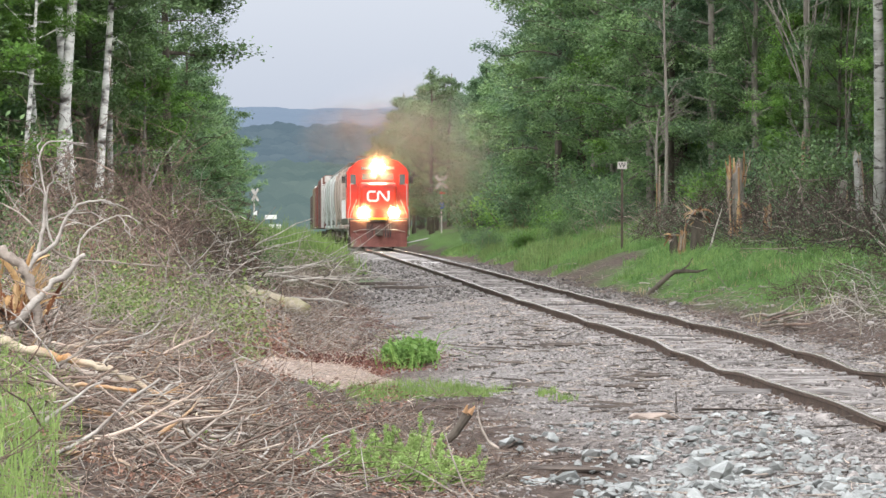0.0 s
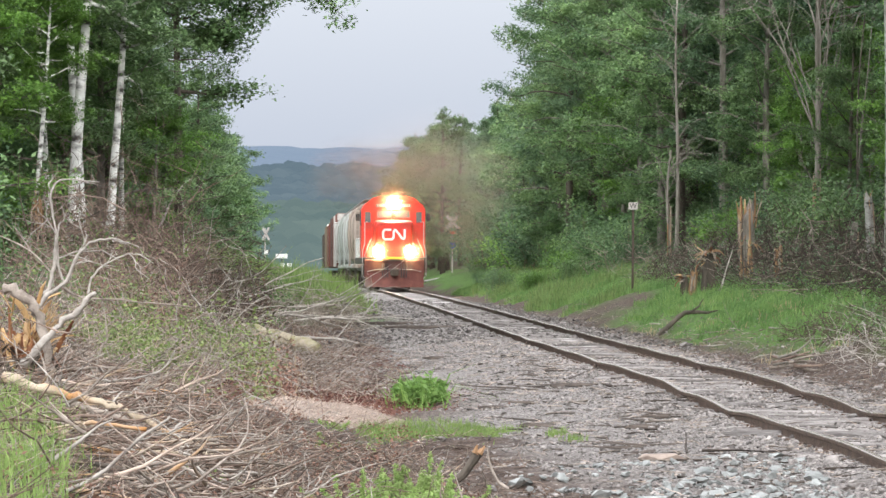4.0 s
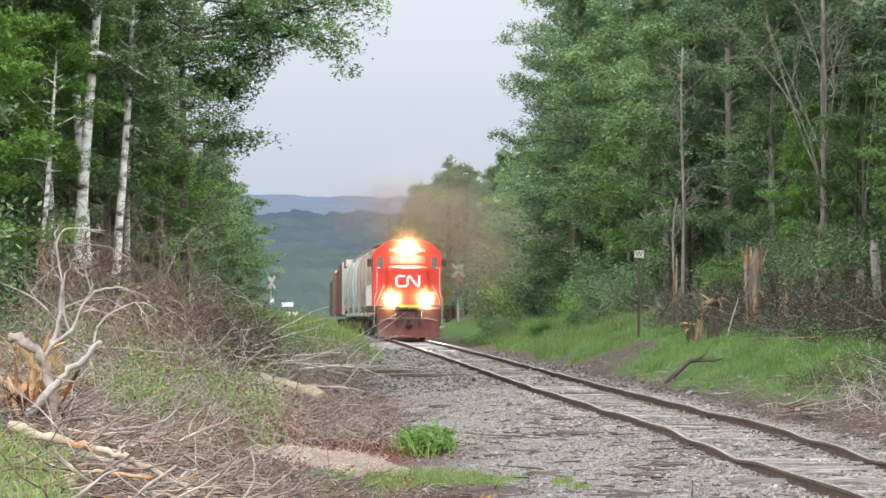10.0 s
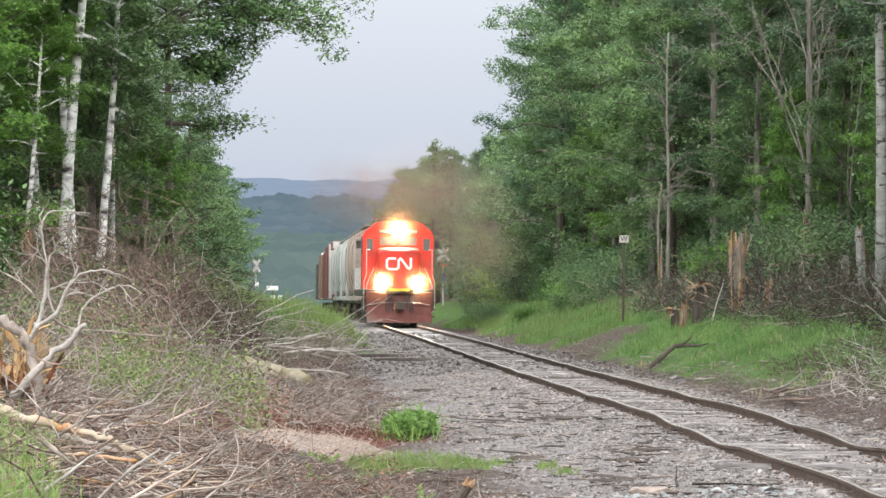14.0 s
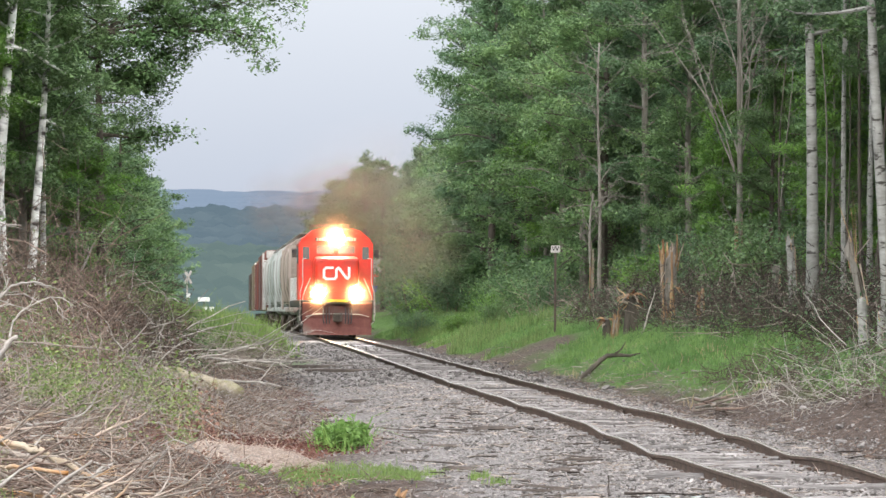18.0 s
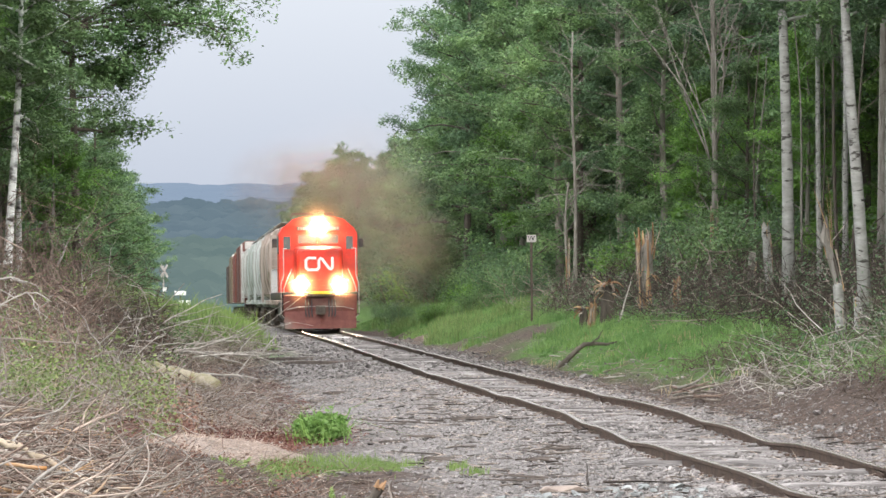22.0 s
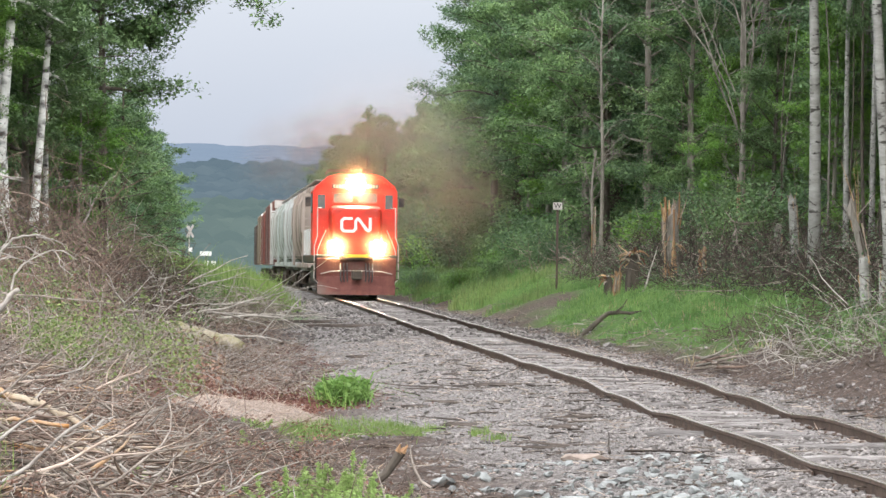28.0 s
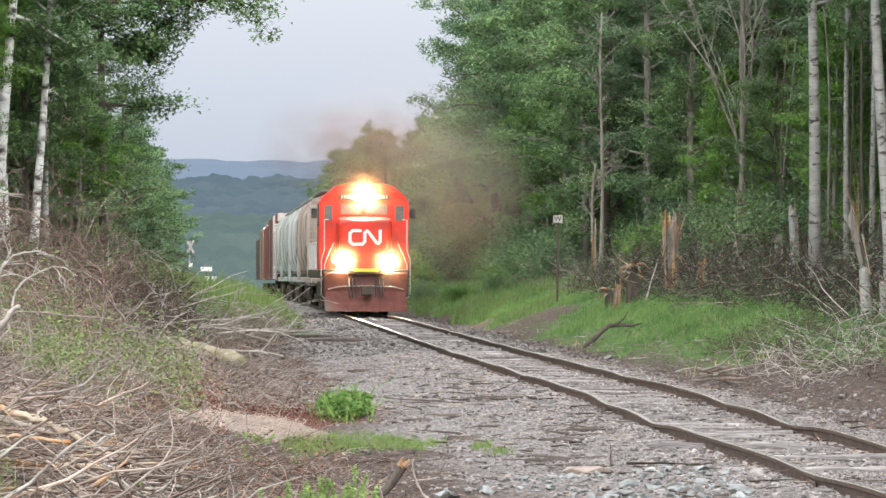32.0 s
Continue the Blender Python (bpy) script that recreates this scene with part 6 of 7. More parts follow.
fallen_branch("bleached_branch", "long pale branch lying beside the track", M_BLEACHED, spot(-4.2, 118, 0.25), (1, -0.2, 0.06), 3.4, 0.035, 134, 3, 0.09, 1)
fallen_branch("bleached_branch", "bare branch thrust out of the bank", M_BLEACHED, spot(-7.6, 118, 1.2), (1, 0.1, 0.2), 1.7, 0.03, 135, 2, 0.14, 0)
fallen_branch("bleached_branch", "pale forked branch standing up from the brush", M_BLEACHED, spot(-7.8, 104, 1.2), (0.5, 0.1, 1.0), 2.2, 0.045, 136, 3, 0.2, 1)
for k, (x, y, ln, an) in enumerate(((-4.6, 104, 3.6, 0.05), (-3.6, 107, 3.0, -0.1), (-5.0, 110, 3.4, 0.15), (-4.0, 101, 2.8, 0.2), (-6.0, 96, 3.0, 0.0), (-5.2, 92, 3.2, 0.1), (-4.8, 98, 3.0, -0.15), (-6.3, 101, 3.4, 0.2), (-4.4, 88, 2.6, 0.3), (-5.9, 84, 2.4, -0.1), (-3.4, 83, 2.4, 0.15))):
    fallen_branch("bleached_branch", "pale bare branch lying in the brush", M_BLEACHED, spot(x, y, 0.25), (math.cos(an), 0.2, 0.08), ln, 0.03, 140 + k, 3, 0.12, 1)
# mossy log
g = Geo()
rg = np.random.default_rng(150)
a, b = spot(-4.4, 80.4, 0.3), spot(-2.66, 79.0, 0.16)
g.tube([a.lerp(b, u) + Vector(rg.normal(0, 0.02, 3)) for u in np.linspace(0, 1, 9)], [0.05, 0.13, 0.14, 0.15, 0.16, 0.17, 0.16, 0.165, 0.12], 10)
M_MOSSY = mat("mossy_wood", (0.20, 0.165, 0.115), (0.40, 0.35, 0.265), 5, 0.9, bump=0.8, fine=30, stain=(0.17, 0.175, 0.05), stain_scale=2.0)
tagged(part("log", g, M_MOSSY, smooth=True), "pale fallen log with yellow-green moss", "log")
# old ties and pieces of rotten wood
M_ROTTEN = mat("rotten_wood", (0.042, 0.034, 0.03), (0.125, 0.102, 0.088), 6, 0.95, bump=0.8, fine=25, stretch=(0.3, 1, 1), vary=0.3)
for k, (x, y, ln, an, w) in enumerate(((-1.2, 104, 2.6, 3, 0.07), (-0.4, 97, 2.6, -2, 0.07), (-2.2, 108, 2.4, 6, 0.06), (-1.19, 59, 0.55, 12, 0.07), (0.98, 45.2, 0.5, -22, 0.06), (1.53, 54.4, 0.5, 28, 0.06), (0.54, 50.9, 0.45, 5, 0.05), (2.0, 43, 0.4, 20, 0.05), (1.7, 54.0, 0.45, 24, 0.05), (0.9, 31, 0.8, -6, 0.045), (1.2, 30.2, 0.6, 4, 0.04), (0.2, 56, 0.5, -6, 0.05), (2.4, 62, 0.6, 10, 0.05), (-0.2, 72, 0.7, 5, 0.05))):
    rg = np.random.default_rng(160 + k)
    rings = [[(u * ln, sy * w * rg.uniform(0.5, 1) * q, sz * w * rg.uniform(0.35, 0.7) * q) for sy, sz in ((-1, -1), (1, -1), (1.1, 0.2), (0.4, 1), (-0.5, 1), (-1.1, 0.1))] for u, q in ((-0.5, 0.5), (-0.3, 1), (0, 1.05), (0.3, 0.9), (0.5, 0.35))]
    ob = part("old_tie" if ln > 2 else "wood_piece", Geo().loft(rings), M_ROTTEN)
    ob.matrix_basis = Matrix.Translation(spot(x, y, w * 0.3)) @ pose(0, 0, 0, 0, 0, an)
    tagged(ob, "dark rotten old tie lying beside the track" if ln > 2 else "dark piece of rotten wood on the gravel", "wood", "scraps of old wood")

# sand mound, flat rock
rg = np.random.default_rng(170)
def mound_z(x, y, r):
    """Height of the sand mound at the share r of its radius."""
    return 0.35 * ground_z(x, y, 0.3) + 0.65 * ground_z(-1.35, 46.6) - 0.08 + 0.36 * np.sqrt(np.clip(1 - r * r, 0, 1)) + 0.05 * vnoise(x * 3, y * 1.6, 8) + 0.03 * vnoise(x * 9, y * 5, 9)


rings = []
for u in np.linspace(0, 1, 9):
    ring = []
    for a in np.linspace(0, 2 * math.pi, 25)[:-1]:
        r = math.cos(u * math.pi / 2)
        x, y = -1.62 + math.cos(a) * 1.15 * r * (1 + 0.12 * math.sin(3 * a + 1)), 46.6 + math.sin(a) * 2.2 * r
        ring.append((x, y, float(mound_z(x, y, r))))
    rings.append(ring)
tagged(part("sand_mound", Geo().loft(rings), M_SAND, smooth=True), "low mound of pale sandy soil with dry straw", "mound")
for k, (x, y, s) in enumerate(((1.89, 37.0, 0.17), (1.55, 31.5, 0.09), (2.3, 29.5, 0.10), (1.1, 33.5, 0.08))):
    base, tri = ROCK[k]
    ob = part("rock", Geo().add(base * np.array([1.5, 1.2, 0.6]) * s, [tuple(f) for f in tri]), mat("pink_rock", (0.23, 0.18, 0.15), (0.36, 0.29, 0.245), 6, 0.9, bump=0.4) if k == 0 else M_GREYROCK)
    ob.matrix_basis = Matrix.Translation(spot(x, y, s * 0.3))
    tagged(ob, "reddish flat rock among the gravel" if k == 0 else "grey broken rock beside the track", "rock", "rocks beside the track")

# dead twigs and brush
litter("dead_twigs", "tangle of brown dead twigs over the ground", M_TWIG, (-9.8, -4.6), (19, 60), 6000, 0.36, 0.006, 201, 0.035, 0.15)
litter("dead_sticks", "scattered grey dead sticks over the ground", M_DEADWOOD, (-9.0, -4.2), (26, 62), 1500, 0.6, 0.009, 202, 0.06, 0.15, sideways=0.6)
litter("debris_pile_twigs", "pile of brown broken twigs on the bank", M_TWIG, (-8.9, -5.3), (27, 41), 900, 0.5, 0.008, 203, 0.09, 0.12, 0.15, 0.8)
litter("low_twigs", "low brown dead twigs over bare soil", M_TWIG, (-6.4, -3.6), (56, 125), 3200, 0.4, 0.007, 214, 0.03, 0.08)
litter("brush_twigs", "brown tangled brush on the bank", M_TWIG, (-9.6, -6.2), (58, 130), 4200, 0.5, 0.007, 204, 0.07, 0.4, 0.3)
litter("brush_sticks", "grey bare sticks in the brush on the bank", M_DEADWOOD, (-9.2, -4.2), (60, 128), 700, 0.6, 0.013, 205, 0.07, 0.16, 0.3)
litter("bank_brush", "thick brown brush heaped at the wood's edge", M_TWIG, (-10.2, -7.2), (66, 125), 4600, 0.75, 0.009, 206, 0.40, 0.7, 0.3)
litter("pale_bank_sticks", "pale bare sticks in the heaped brush", M_BLEACHED, (-10.0, -6.0), (66, 120), 260, 0.7, 0.012, 207, 0.35, 0.6, 0.3)
litter("verge_brush", "dark dead brush heaped under the trees", M_DARKTWIG, (6.3, 10.4), (62, 135), 11000, 0.55, 0.009, 208, 0.28, 0.6)
litter("verge_sticks", "grey dead sticks under the trees", M_DEADWOOD, (6.4, 10.0), (70, 160), 900, 0.8, 0.012, 209, 0.25, 0.6)
litter("twig_heap", "heap of pale grey bare twigs on the verge", M_BLEACHED, (3.6, 6.2), (61, 70), 430, 0.7, 0.0065, 210, 0.16, 0.4, 0.25)
litter("near_brush", "dark dead brush and litter on the bank", M_DARKTWIG, (4.2, 8.5), (57, 80), 5200, 0.3, 0.007, 217, 0.08, 0.35)
litter("line_brush", "grey dead branches heaped beside the track", M_DEADWOOD, (-7.0, -3.2), (104, 126), 1500, 0.45, 0.012, 218, 0.2, 0.2, 0.25)
litter("gravel_scraps", "splinters of dark wood on the gravel", M_ROTTEN, (-4.4, 2.6), (24, 70), 1000, 0.2, 0.011, 211, 0.012, 0.02, 0.05, 0.8)
litter("pale_scraps", "pale splinters of old ties on the gravel", M_DEADWOOD, (-4.2, 2.6), (24, 85), 900, 0.2, 0.010, 219, 0.012, 0.02, 0.05, 0.8)
litter("verge_scraps", "dry sticks on the edge of the verge", M_DEADWOOD, (2.8, 4.6), (60, 130), 260, 0.4, 0.01, 212, 0.02, 0.06)
rg = np.random.default_rng(213)
a, r = rg.uniform(0, 6.28, 2600), np.sqrt(rg.uniform(0, 1, 2600)) * 0.97
x, y = -1.62 + np.cos(a) * 1.12 * r, 46.6 + np.sin(a) * 2.2 * r
c = np.stack([x, y, mound_z(x, y, r) + 0.012], 1)
tw = twig_mesh("mound_straw", c, np.stack([rg.normal(0, 1, 2600), rg.normal(0, 1, 2600), rg.normal(0.12, 0.2, 2600)], 1), rg.lognormal(-2.3, 0.4, 2600), rg.uniform(0.0022, 0.0045, 2600), rg, M_STRAW, 0.15)
tagged(new("mound_straw", tw), "pale pinkish straw and needles on the sand mound", "litter", kind="stuff")
litter("pale_twigs", "thin bleached twigs over the bare soil", M_BLEACHED, (-7.4, -4.2), (48, 92), 2600, 0.34, 0.0045, 215, 0.03, 0.14, 0.3)
litter("foreground_sticks", "grey broken twigs over the foreground soil", M_DEADWOOD, (-8.6, -4.3), (21, 40), 1500, 0.3, 0.006, 220, 0.03, 0.12, 0.22)
litter("foreground_pale_twigs", "bleached twigs over the foreground soil", M_BLEACHED, (-8.4, -4.4), (21, 40), 900, 0.24, 0.0045, 221, 0.04, 0.15, 0.25)
litter("bank_twigs", "thin grey crooked twigs standing on the bank", M_DEADWOOD, (-9.2, -6.2), (48, 88), 900, 0.55, 0.006, 222, 0.1, 0.6, 0.36)
litter("soil_scraps", "small dark scraps of bark and twigs on the dusty shoulder", M_TWIG, (2.0, 6.2), (48, 92), 2600, 0.13, 0.007, 216, 0.008, 0.05)

litter("bank_hollow", "dark tangled roots and brush on the bank", M_DARKTWIG, (-9.9, -5.8), (80, 118), 9500, 0.42, 0.009, 230, 0.42, 0.35, 0.4)
litter("hollow_sticks", "pale crooked twigs in the dark brush", M_BLEACHED, (-8.8, -5.4), (80, 120), 420, 0.55, 0.009, 231, 0.4, 0.5, 0.4)
litter("tall_brush", "tall brown dead brush before the birches", M_TWIG, (-10.8, -7.4), (82, 104), 4200, 0.85, 0.008, 236, 0.6, 0.7, 0.35)
litter("tall_brush_sticks", "pale crooked sticks standing in the brown brush", M_BLEACHED, (-10.8, -7.0), (82, 104), 170, 0.85, 0.012, 237, 0.6, 0.7, 0.4)
litter("gravel_straw", "short pale stalks strewn over the gravel", M_STRAW, (-4.6, 2.2), (25, 82), 3600, 0.11, 0.0042, 238, 0.008, 0.06, 0.15)
litter("soil_stems", "short red-brown stems over the bare soil", M_TWIG, (-5.7, -3.7), (29, 43), 2200, 0.16, 0.005, 239, 0.012, 0.12, 0.2)
litter("bark_flakes", "pale flakes of bark and wood over the soil", M_TORN, (-8.8, -4.4), (22, 62), 2600, 0.1, 0.007, 240, 0.012, 0.1, 0.12)
litter("bright_twigs", "bleached crooked twigs tangled over the bank", M_BLEACHED, (-9.4, -5.0), (36, 84), 1300, 0.4, 0.0055, 241, 0.08, 0.35, 0.42)
litter("shoulder_sticks", "dark weathered sticks on the ballast shoulder", M_ROTTEN, (-4.2, -1.2), (36, 66), 90, 0.42, 0.016, 242, 0.012, 0.03, 0.06, 1.2)
litter("red_grit", "red-brown bark scraps on the gravel", M_REDLITTER, (-4.8, -3.4), (44, 84), 1500, 0.1, 0.008, 243, 0.008, 0.05)
litter("tan_twigs", "thin tan twigs and dry stems over the soil", M_STRAW, (-8.8, -4.4), (21, 60), 3200, 0.22, 0.0035, 232, 0.03, 0.2, 0.3)
litter("curly_twigs", "thin pale curled twigs standing on the bank", M_STRAW, (-9.4, -6.4), (38, 64), 600, 0.45, 0.0045, 233, 0.1, 0.6, 0.45)
litter("dark_floor", "dark rotten twigs over the soil", M_DARKTWIG, (-9.2, -4.6), (22, 84), 5200, 0.28, 0.006, 234, 0.02, 0.08, 0.2)

# grass
rg = np.random.default_rng(220)


def patch(offs, ys, n, keep=None):
    y = rg.uniform(*ys, n)
    x = track_x(y) + rg.uniform(*offs, n)
    if keep is not None:
        k = keep(x - track_x(y), y, x)
        x, y = x[k], y[k]
    return x, y


n_ = lambda x, y: vnoise(x * 0.5, y * 0.3, 11) * 0.9 + vnoise(x * 1.7, y * 1.1, 12) * 0.5
x, y = patch((2.7, 8.2), (60, 210), 112000, lambda o, y, x: (((x - 5.2) / 0.5) ** 2 + ((y - 94) / 2) ** 2 > 1) & (o > 4.5 - 0.9 * np.clip((y - 124) / 8, 0, 1) - 0.9 * n_(x, y) + 1.2 * np.exp(-((y - 121) / 6) ** 2)) & (o > 3.4 + 1.2 * np.clip((74 - y) / 8, 0, 1)) & (y > 61 + 3 * n_(x, y)) & (o < 7.6 + 0.8 * n_(x, y)))
blades("verge_grass", "bright green grass on the verge below the wood", M_GRASS, x, y, 0.19 + 0.10 * n_(x * 2.2, y * 1.7), 221, 0.008, 0.75)
x, y = patch((-8.5, -2.2), (121, 192), 28000, lambda o, y, x: o < -2.7 + 0.6 * n_(x, y))
blades("tall_grass", "tall pale green grass beside the track", M_PALEGRASS, x, y, 0.14 + 0.44 * np.clip((-2.6 - (x - track_x(y)) + 0.5 * n_(x, y)) / 1.8, 0, 1), 222, 0.014, 0.3)
x, y = patch((-8.5, -2.4), (120, 185), 15000, lambda o, y, x: (o < -2.7 + 0.6 * n_(x, y)) & (n_(x * 1.3, y) > -0.3))
blades("pale_grass", "pale yellow-green seeding grass beside the track", M_LIME, x, y, 0.6, 228, 0.010, 0.25)
x, y = patch((3.0, 7.6), (126, 205), 16000, lambda o, y, x: (o > 3.7 - 0.9 * n_(x, y)) & (vnoise(x * 0.9, y * 0.25, 51) > -0.05))
blades("verge_tufts", "taller pale green tufts on the verge", M_PALEGRASS, x, y, 0.34 + 0.2 * n_(x * 2, y), 235, 0.013, 0.4)
x = -0.28 + 0.75 * rg.uniform(-1, 1, 9000)
y = 44.3 + rg.normal(0, 1.0, 9000)
blades("grass_tuft", "low bright green grass patch beside the gravel", M_LIME, x, y, 0.10, 223, 0.004, 0.9)
x = np.concatenate([rg.normal(0.62, 0.1, 300), rg.normal(1.1, 0.05, 120), rg.normal(1.25, 0.06, 120)])
y = np.concatenate([45.2 + rg.normal(0, 0.3, 300), 42.5 + rg.normal(0, 0.15, 120), 41.5 + rg.normal(0, 0.15, 120)])
blades("small_grass_tufts", "small grass tufts in the gravel", M_LIME, x, y, 0.09, 224, 0.005)
y = rg.uniform(20, 34, 2600)
x = y * (-0.097 - 0.03 * rg.uniform(0, 1, 2600)) + rg.normal(0, 0.09, 2600)
blades("corner_grass", "long green grass at the foot of the debris", M_LIME, x, y, 0.27, 225, 0.004, 0.6)
x, y = patch((3.2, 6.5), (64, 120), 2600, lambda o, y, x: n_(x * 1.7, y) > 0.35)
blades("dry_tufts", "yellowish dry grass tufts on the verge", M_DRYGRASS, x, y, 0.2, 226, 0.007, 0.6)
x, y = patch((-9.5, -5.2), (50, 105), 1500, lambda o, y, x: n_(x, y * 1.3) > 0.1)
blades("bank_dry_grass", "dry straw among the brush", M_DRYGRASS, x, y, 0.28, 227, 0.008)


def weeds(name, label, centres, height, seed, size=0.035, leaf=M_WEED, stems=40, per=26, wide=0.25):
    rng = np.random.default_rng(seed)
    out = []
    for k, c in enumerate(centres):
        w = thing(name, label, "plant", "green weeds in the clearing")
        w.matrix_basis = Matrix.Translation(c)
        g, pts = Geo(), []
        for i in range(stems):
            a, r = rng.uniform(0, 6.28), wide * math.sqrt(rng.uniform(0, 1))
            line = wander(rng, (math.cos(a) * r, math.sin(a) * r * 1.6, -0.03), (math.cos(a) * 0.25 + rng.normal(0, 0.25), math.sin(a) * 0.25, 1), height * rng.uniform(0.35, 1.0) * (1 - 0.45 * r / wide), 4, 0.14)
            g.tube(line, [0.004, 0.0035, 0.003, 0.0025, 0.0015], 3)
            u = rng.uniform(0.1, 1.0, per)
            pts.append(np.array([line[min(int(v * 4), 3)].lerp(line[min(int(v * 4), 3) + 1], v * 4 - min(int(v * 4), 3))[:] for v in u]))
        part("stem", g, leaf, w)
        ob = new("foliage", leaf_mesh("foliage", sprays(np.concatenate(pts), rng, size, 2, size * 0.9, 1.4), leaf))
        ob.parent = w
        out.append(w)
    return out


weeds("weed_clump", "bright green leafy weed clump at the gravel's edge", [spot(-0.42, 53.4)], 0.46, 231, 0.042, M_WEED, 46, 16, 0.33)
x, y = rg.normal(-0.42, 0.22, 130), rg.normal(53.2, 0.4, 130)
blades("weed_blades", "long green blades in the weed clump", M_WEED, x, y, 0.36, 234, 0.010, 1.2, "plant")
weeds("feathery_weed", "light green feathery weed among dead twigs", [spot(-0.42, 29.6), spot(-0.12, 28.9), spot(-0.75, 29.8), spot(-0.3, 31.6), spot(0.08, 29.8)], 0.52, 232, 0.012, M_FERN, 34, 100, 0.24)
weeds("feathery_weed", "small green weed among dead twigs", [spot(-1.2, 37.5), spot(-0.9, 40), spot(-1.9, 30), spot(-1.55, 29.4), spot(-1.3, 42.5)], 0.28, 233, 0.0095, M_FERN, 12, 70, 0.14)
# low leaves through the brush
rg = np.random.default_rng(240)
y = rg.uniform(62, 122, 5200)
x = track_x(y) + rg.uniform(-10.5, -5.2, 5200)
k = vnoise(x * 0.55, y * 0.16, 21) + 0.35 * vnoise(x * 1.5, y * 0.6, 22) > 0.12
k &= ~((x > -4.7) & (y < 84))
x, y = x[k], y[k]
c = np.stack([x, y, ground_z(x, y) + rg.exponential(0.3, len(x))], 1)
tagged(new("brush_leaves", leaf_mesh("brush_leaves", sprays(c, rg, 0.034, 8, 0.14), M_LEAF)), "green leaves growing through the dead brush", "undergrowth", kind="stuff")
y = np.concatenate([rg.uniform(64, 140, 4600), rg.uniform(60, 71, 160)])
x = track_x(y) + np.concatenate([rg.uniform(6.4, 11, 4600), rg.uniform(4.6, 7.5, 160)])
c = np.stack([x, y, ground_z(x, y) + rg.exponential(0.3, len(x))], 1)
tagged(new("verge_leaves", leaf_mesh("verge_leaves", sprays(c, rg, 0.034, 6, 0.15), M_LEAF_DARK)), "green leaves among the dead brush under the trees", "undergrowth", kind="stuff")
y = rg.uniform(59, 74, 420)
x = track_x(y) + rg.uniform(4.4, 8.2, 420)
c = np.stack([x, y, ground_z(x, y) + rg.exponential(0.22, len(x))], 1)
tagged(new("heap_leaves", leaf_mesh("heap_leaves", sprays(c, rg, 0.026, 8, 0.12), M_LEAF)), "green leaves growing through the grey twig heap", "undergrowth", kind="stuff")
# dead leaves
y = 22 + 70 * rg.uniform(0, 1, 20000) ** 1.3
x = track_x(y) + rg.uniform(-10, -4.4, 20000)
k = (vnoise(x * 0.8, y * 0.4, 31) > -0.35) & (((x + 1.4) / 1.0) ** 2 + ((y - 46.6) / 2.2) ** 2 > 1)
c = np.stack([x, y, ground_z(x, y) + 0.02 + rg.exponential(0.015, len(x))], 1)[k]
tagged(new("red_litter", leaf_mesh("red_litter", sprays(np.stack([rx := rg.normal(-1.75, 0.75, 3200), ry := rg.normal(53.2, 1.9, 3200), ground_z(rx, ry) + 0.015 + rg.exponential(0.02, 3200)], 1), rg, 0.017, 3, 0.06, 0.9), M_REDLITTER)), "dark red rotten needles and bark on the soil", "litter", kind="stuff")
tagged(new("dead_leaves", leaf_mesh("dead_leaves", sprays(c, rg, 0.019, 3, 0.06, 0.9), M_DEADLEAF)), "reddish brown dead leaves over the soil", "litter", kind="stuff")

# dusty weeds on the bank behind the shattered stump
y = rg.uniform(46, 94, 8500)
x = track_x(y) + rg.uniform(-9.2, -5.8, 8500)
k = vnoise(x * 0.7, y * 0.2, 41) + 0.5 * vnoise(x * 2.0, y * 0.8, 42) > 0.27
k &= ~((x > -4.7) & (y > 60) & (y < 84))
x, y = x[k], y[k]
c = np.stack([x, y, ground_z(x, y) + rg.exponential(0.24, len(x))], 1)
tagged(new("bank_weeds", leaf_mesh("bank_weeds", sprays(c, rg, 0.03, 9, 0.10), M_WEEDY)), "yellowish green weeds among dead twigs on the bank", "undergrowth", kind="stuff")
y = rg.uniform(46, 100, 5600)
x = track_x(y) + rg.uniform(-9.2, -5.6, 5600)
k = (vnoise(x * 0.6, y * 0.22, 43) > 0.05) & ~((x > -4.7) & (y > 60) & (y < 84))
x, y = x[k], y[k]
c = np.stack([x, y, ground_z(x, y) + rg.exponential(0.22, len(x))], 1)
tagged(new("withered_leaves", leaf_mesh("withered_leaves", sprays(c, rg, 0.03, 8, 0.1), M_DEADLEAF)), "withered reddish brown leaves on dead brush", "undergrowth", kind="stuff")
n = 420
scatter("mound_stones", M_SAND, rg.normal(-1.45, 0.45, n), rg.normal(46.4, 1.0, n), rg.lognormal(-4.1, 0.3, n), "small clods round the sand mound", seed=6)
# a small pile of dry sticks at the foot of the verge
for k in range(12):
    fallen_branch("dry_stick", "dry brown stick in a small pile below the verge", (M_DEADWOOD, M_TWIG, M_BARK)[k % 3], spot(5.55 + 0.3 * rg.uniform(-1, 1), 69 + 0.9 * rg.uniform(-1, 1), 0.05 + 0.02 * k), (1, rg.normal(0, 0.3), rg.normal(0.05, 0.1)), rg.uniform(0.5, 0.95), rg.uniform(0.014, 0.03), 700 + k, 1, 0.12, 0, "stick")
for k, (x, y) in enumerate(((4.9, 101), (5.6, 76), (5.2, 84), (6.0, 88), (6.4, 82))):
    fallen_branch("dry_stick", "pale dry stick lying on the verge grass", M_BLEACHED, spot(x, y, 0.12), (1, rg.normal(0, 0.5), rg.normal(0.1, 0.2)), rg.uniform(0.6, 1.1), 0.016, 720 + k, 1, 0.12, 0, "stick")


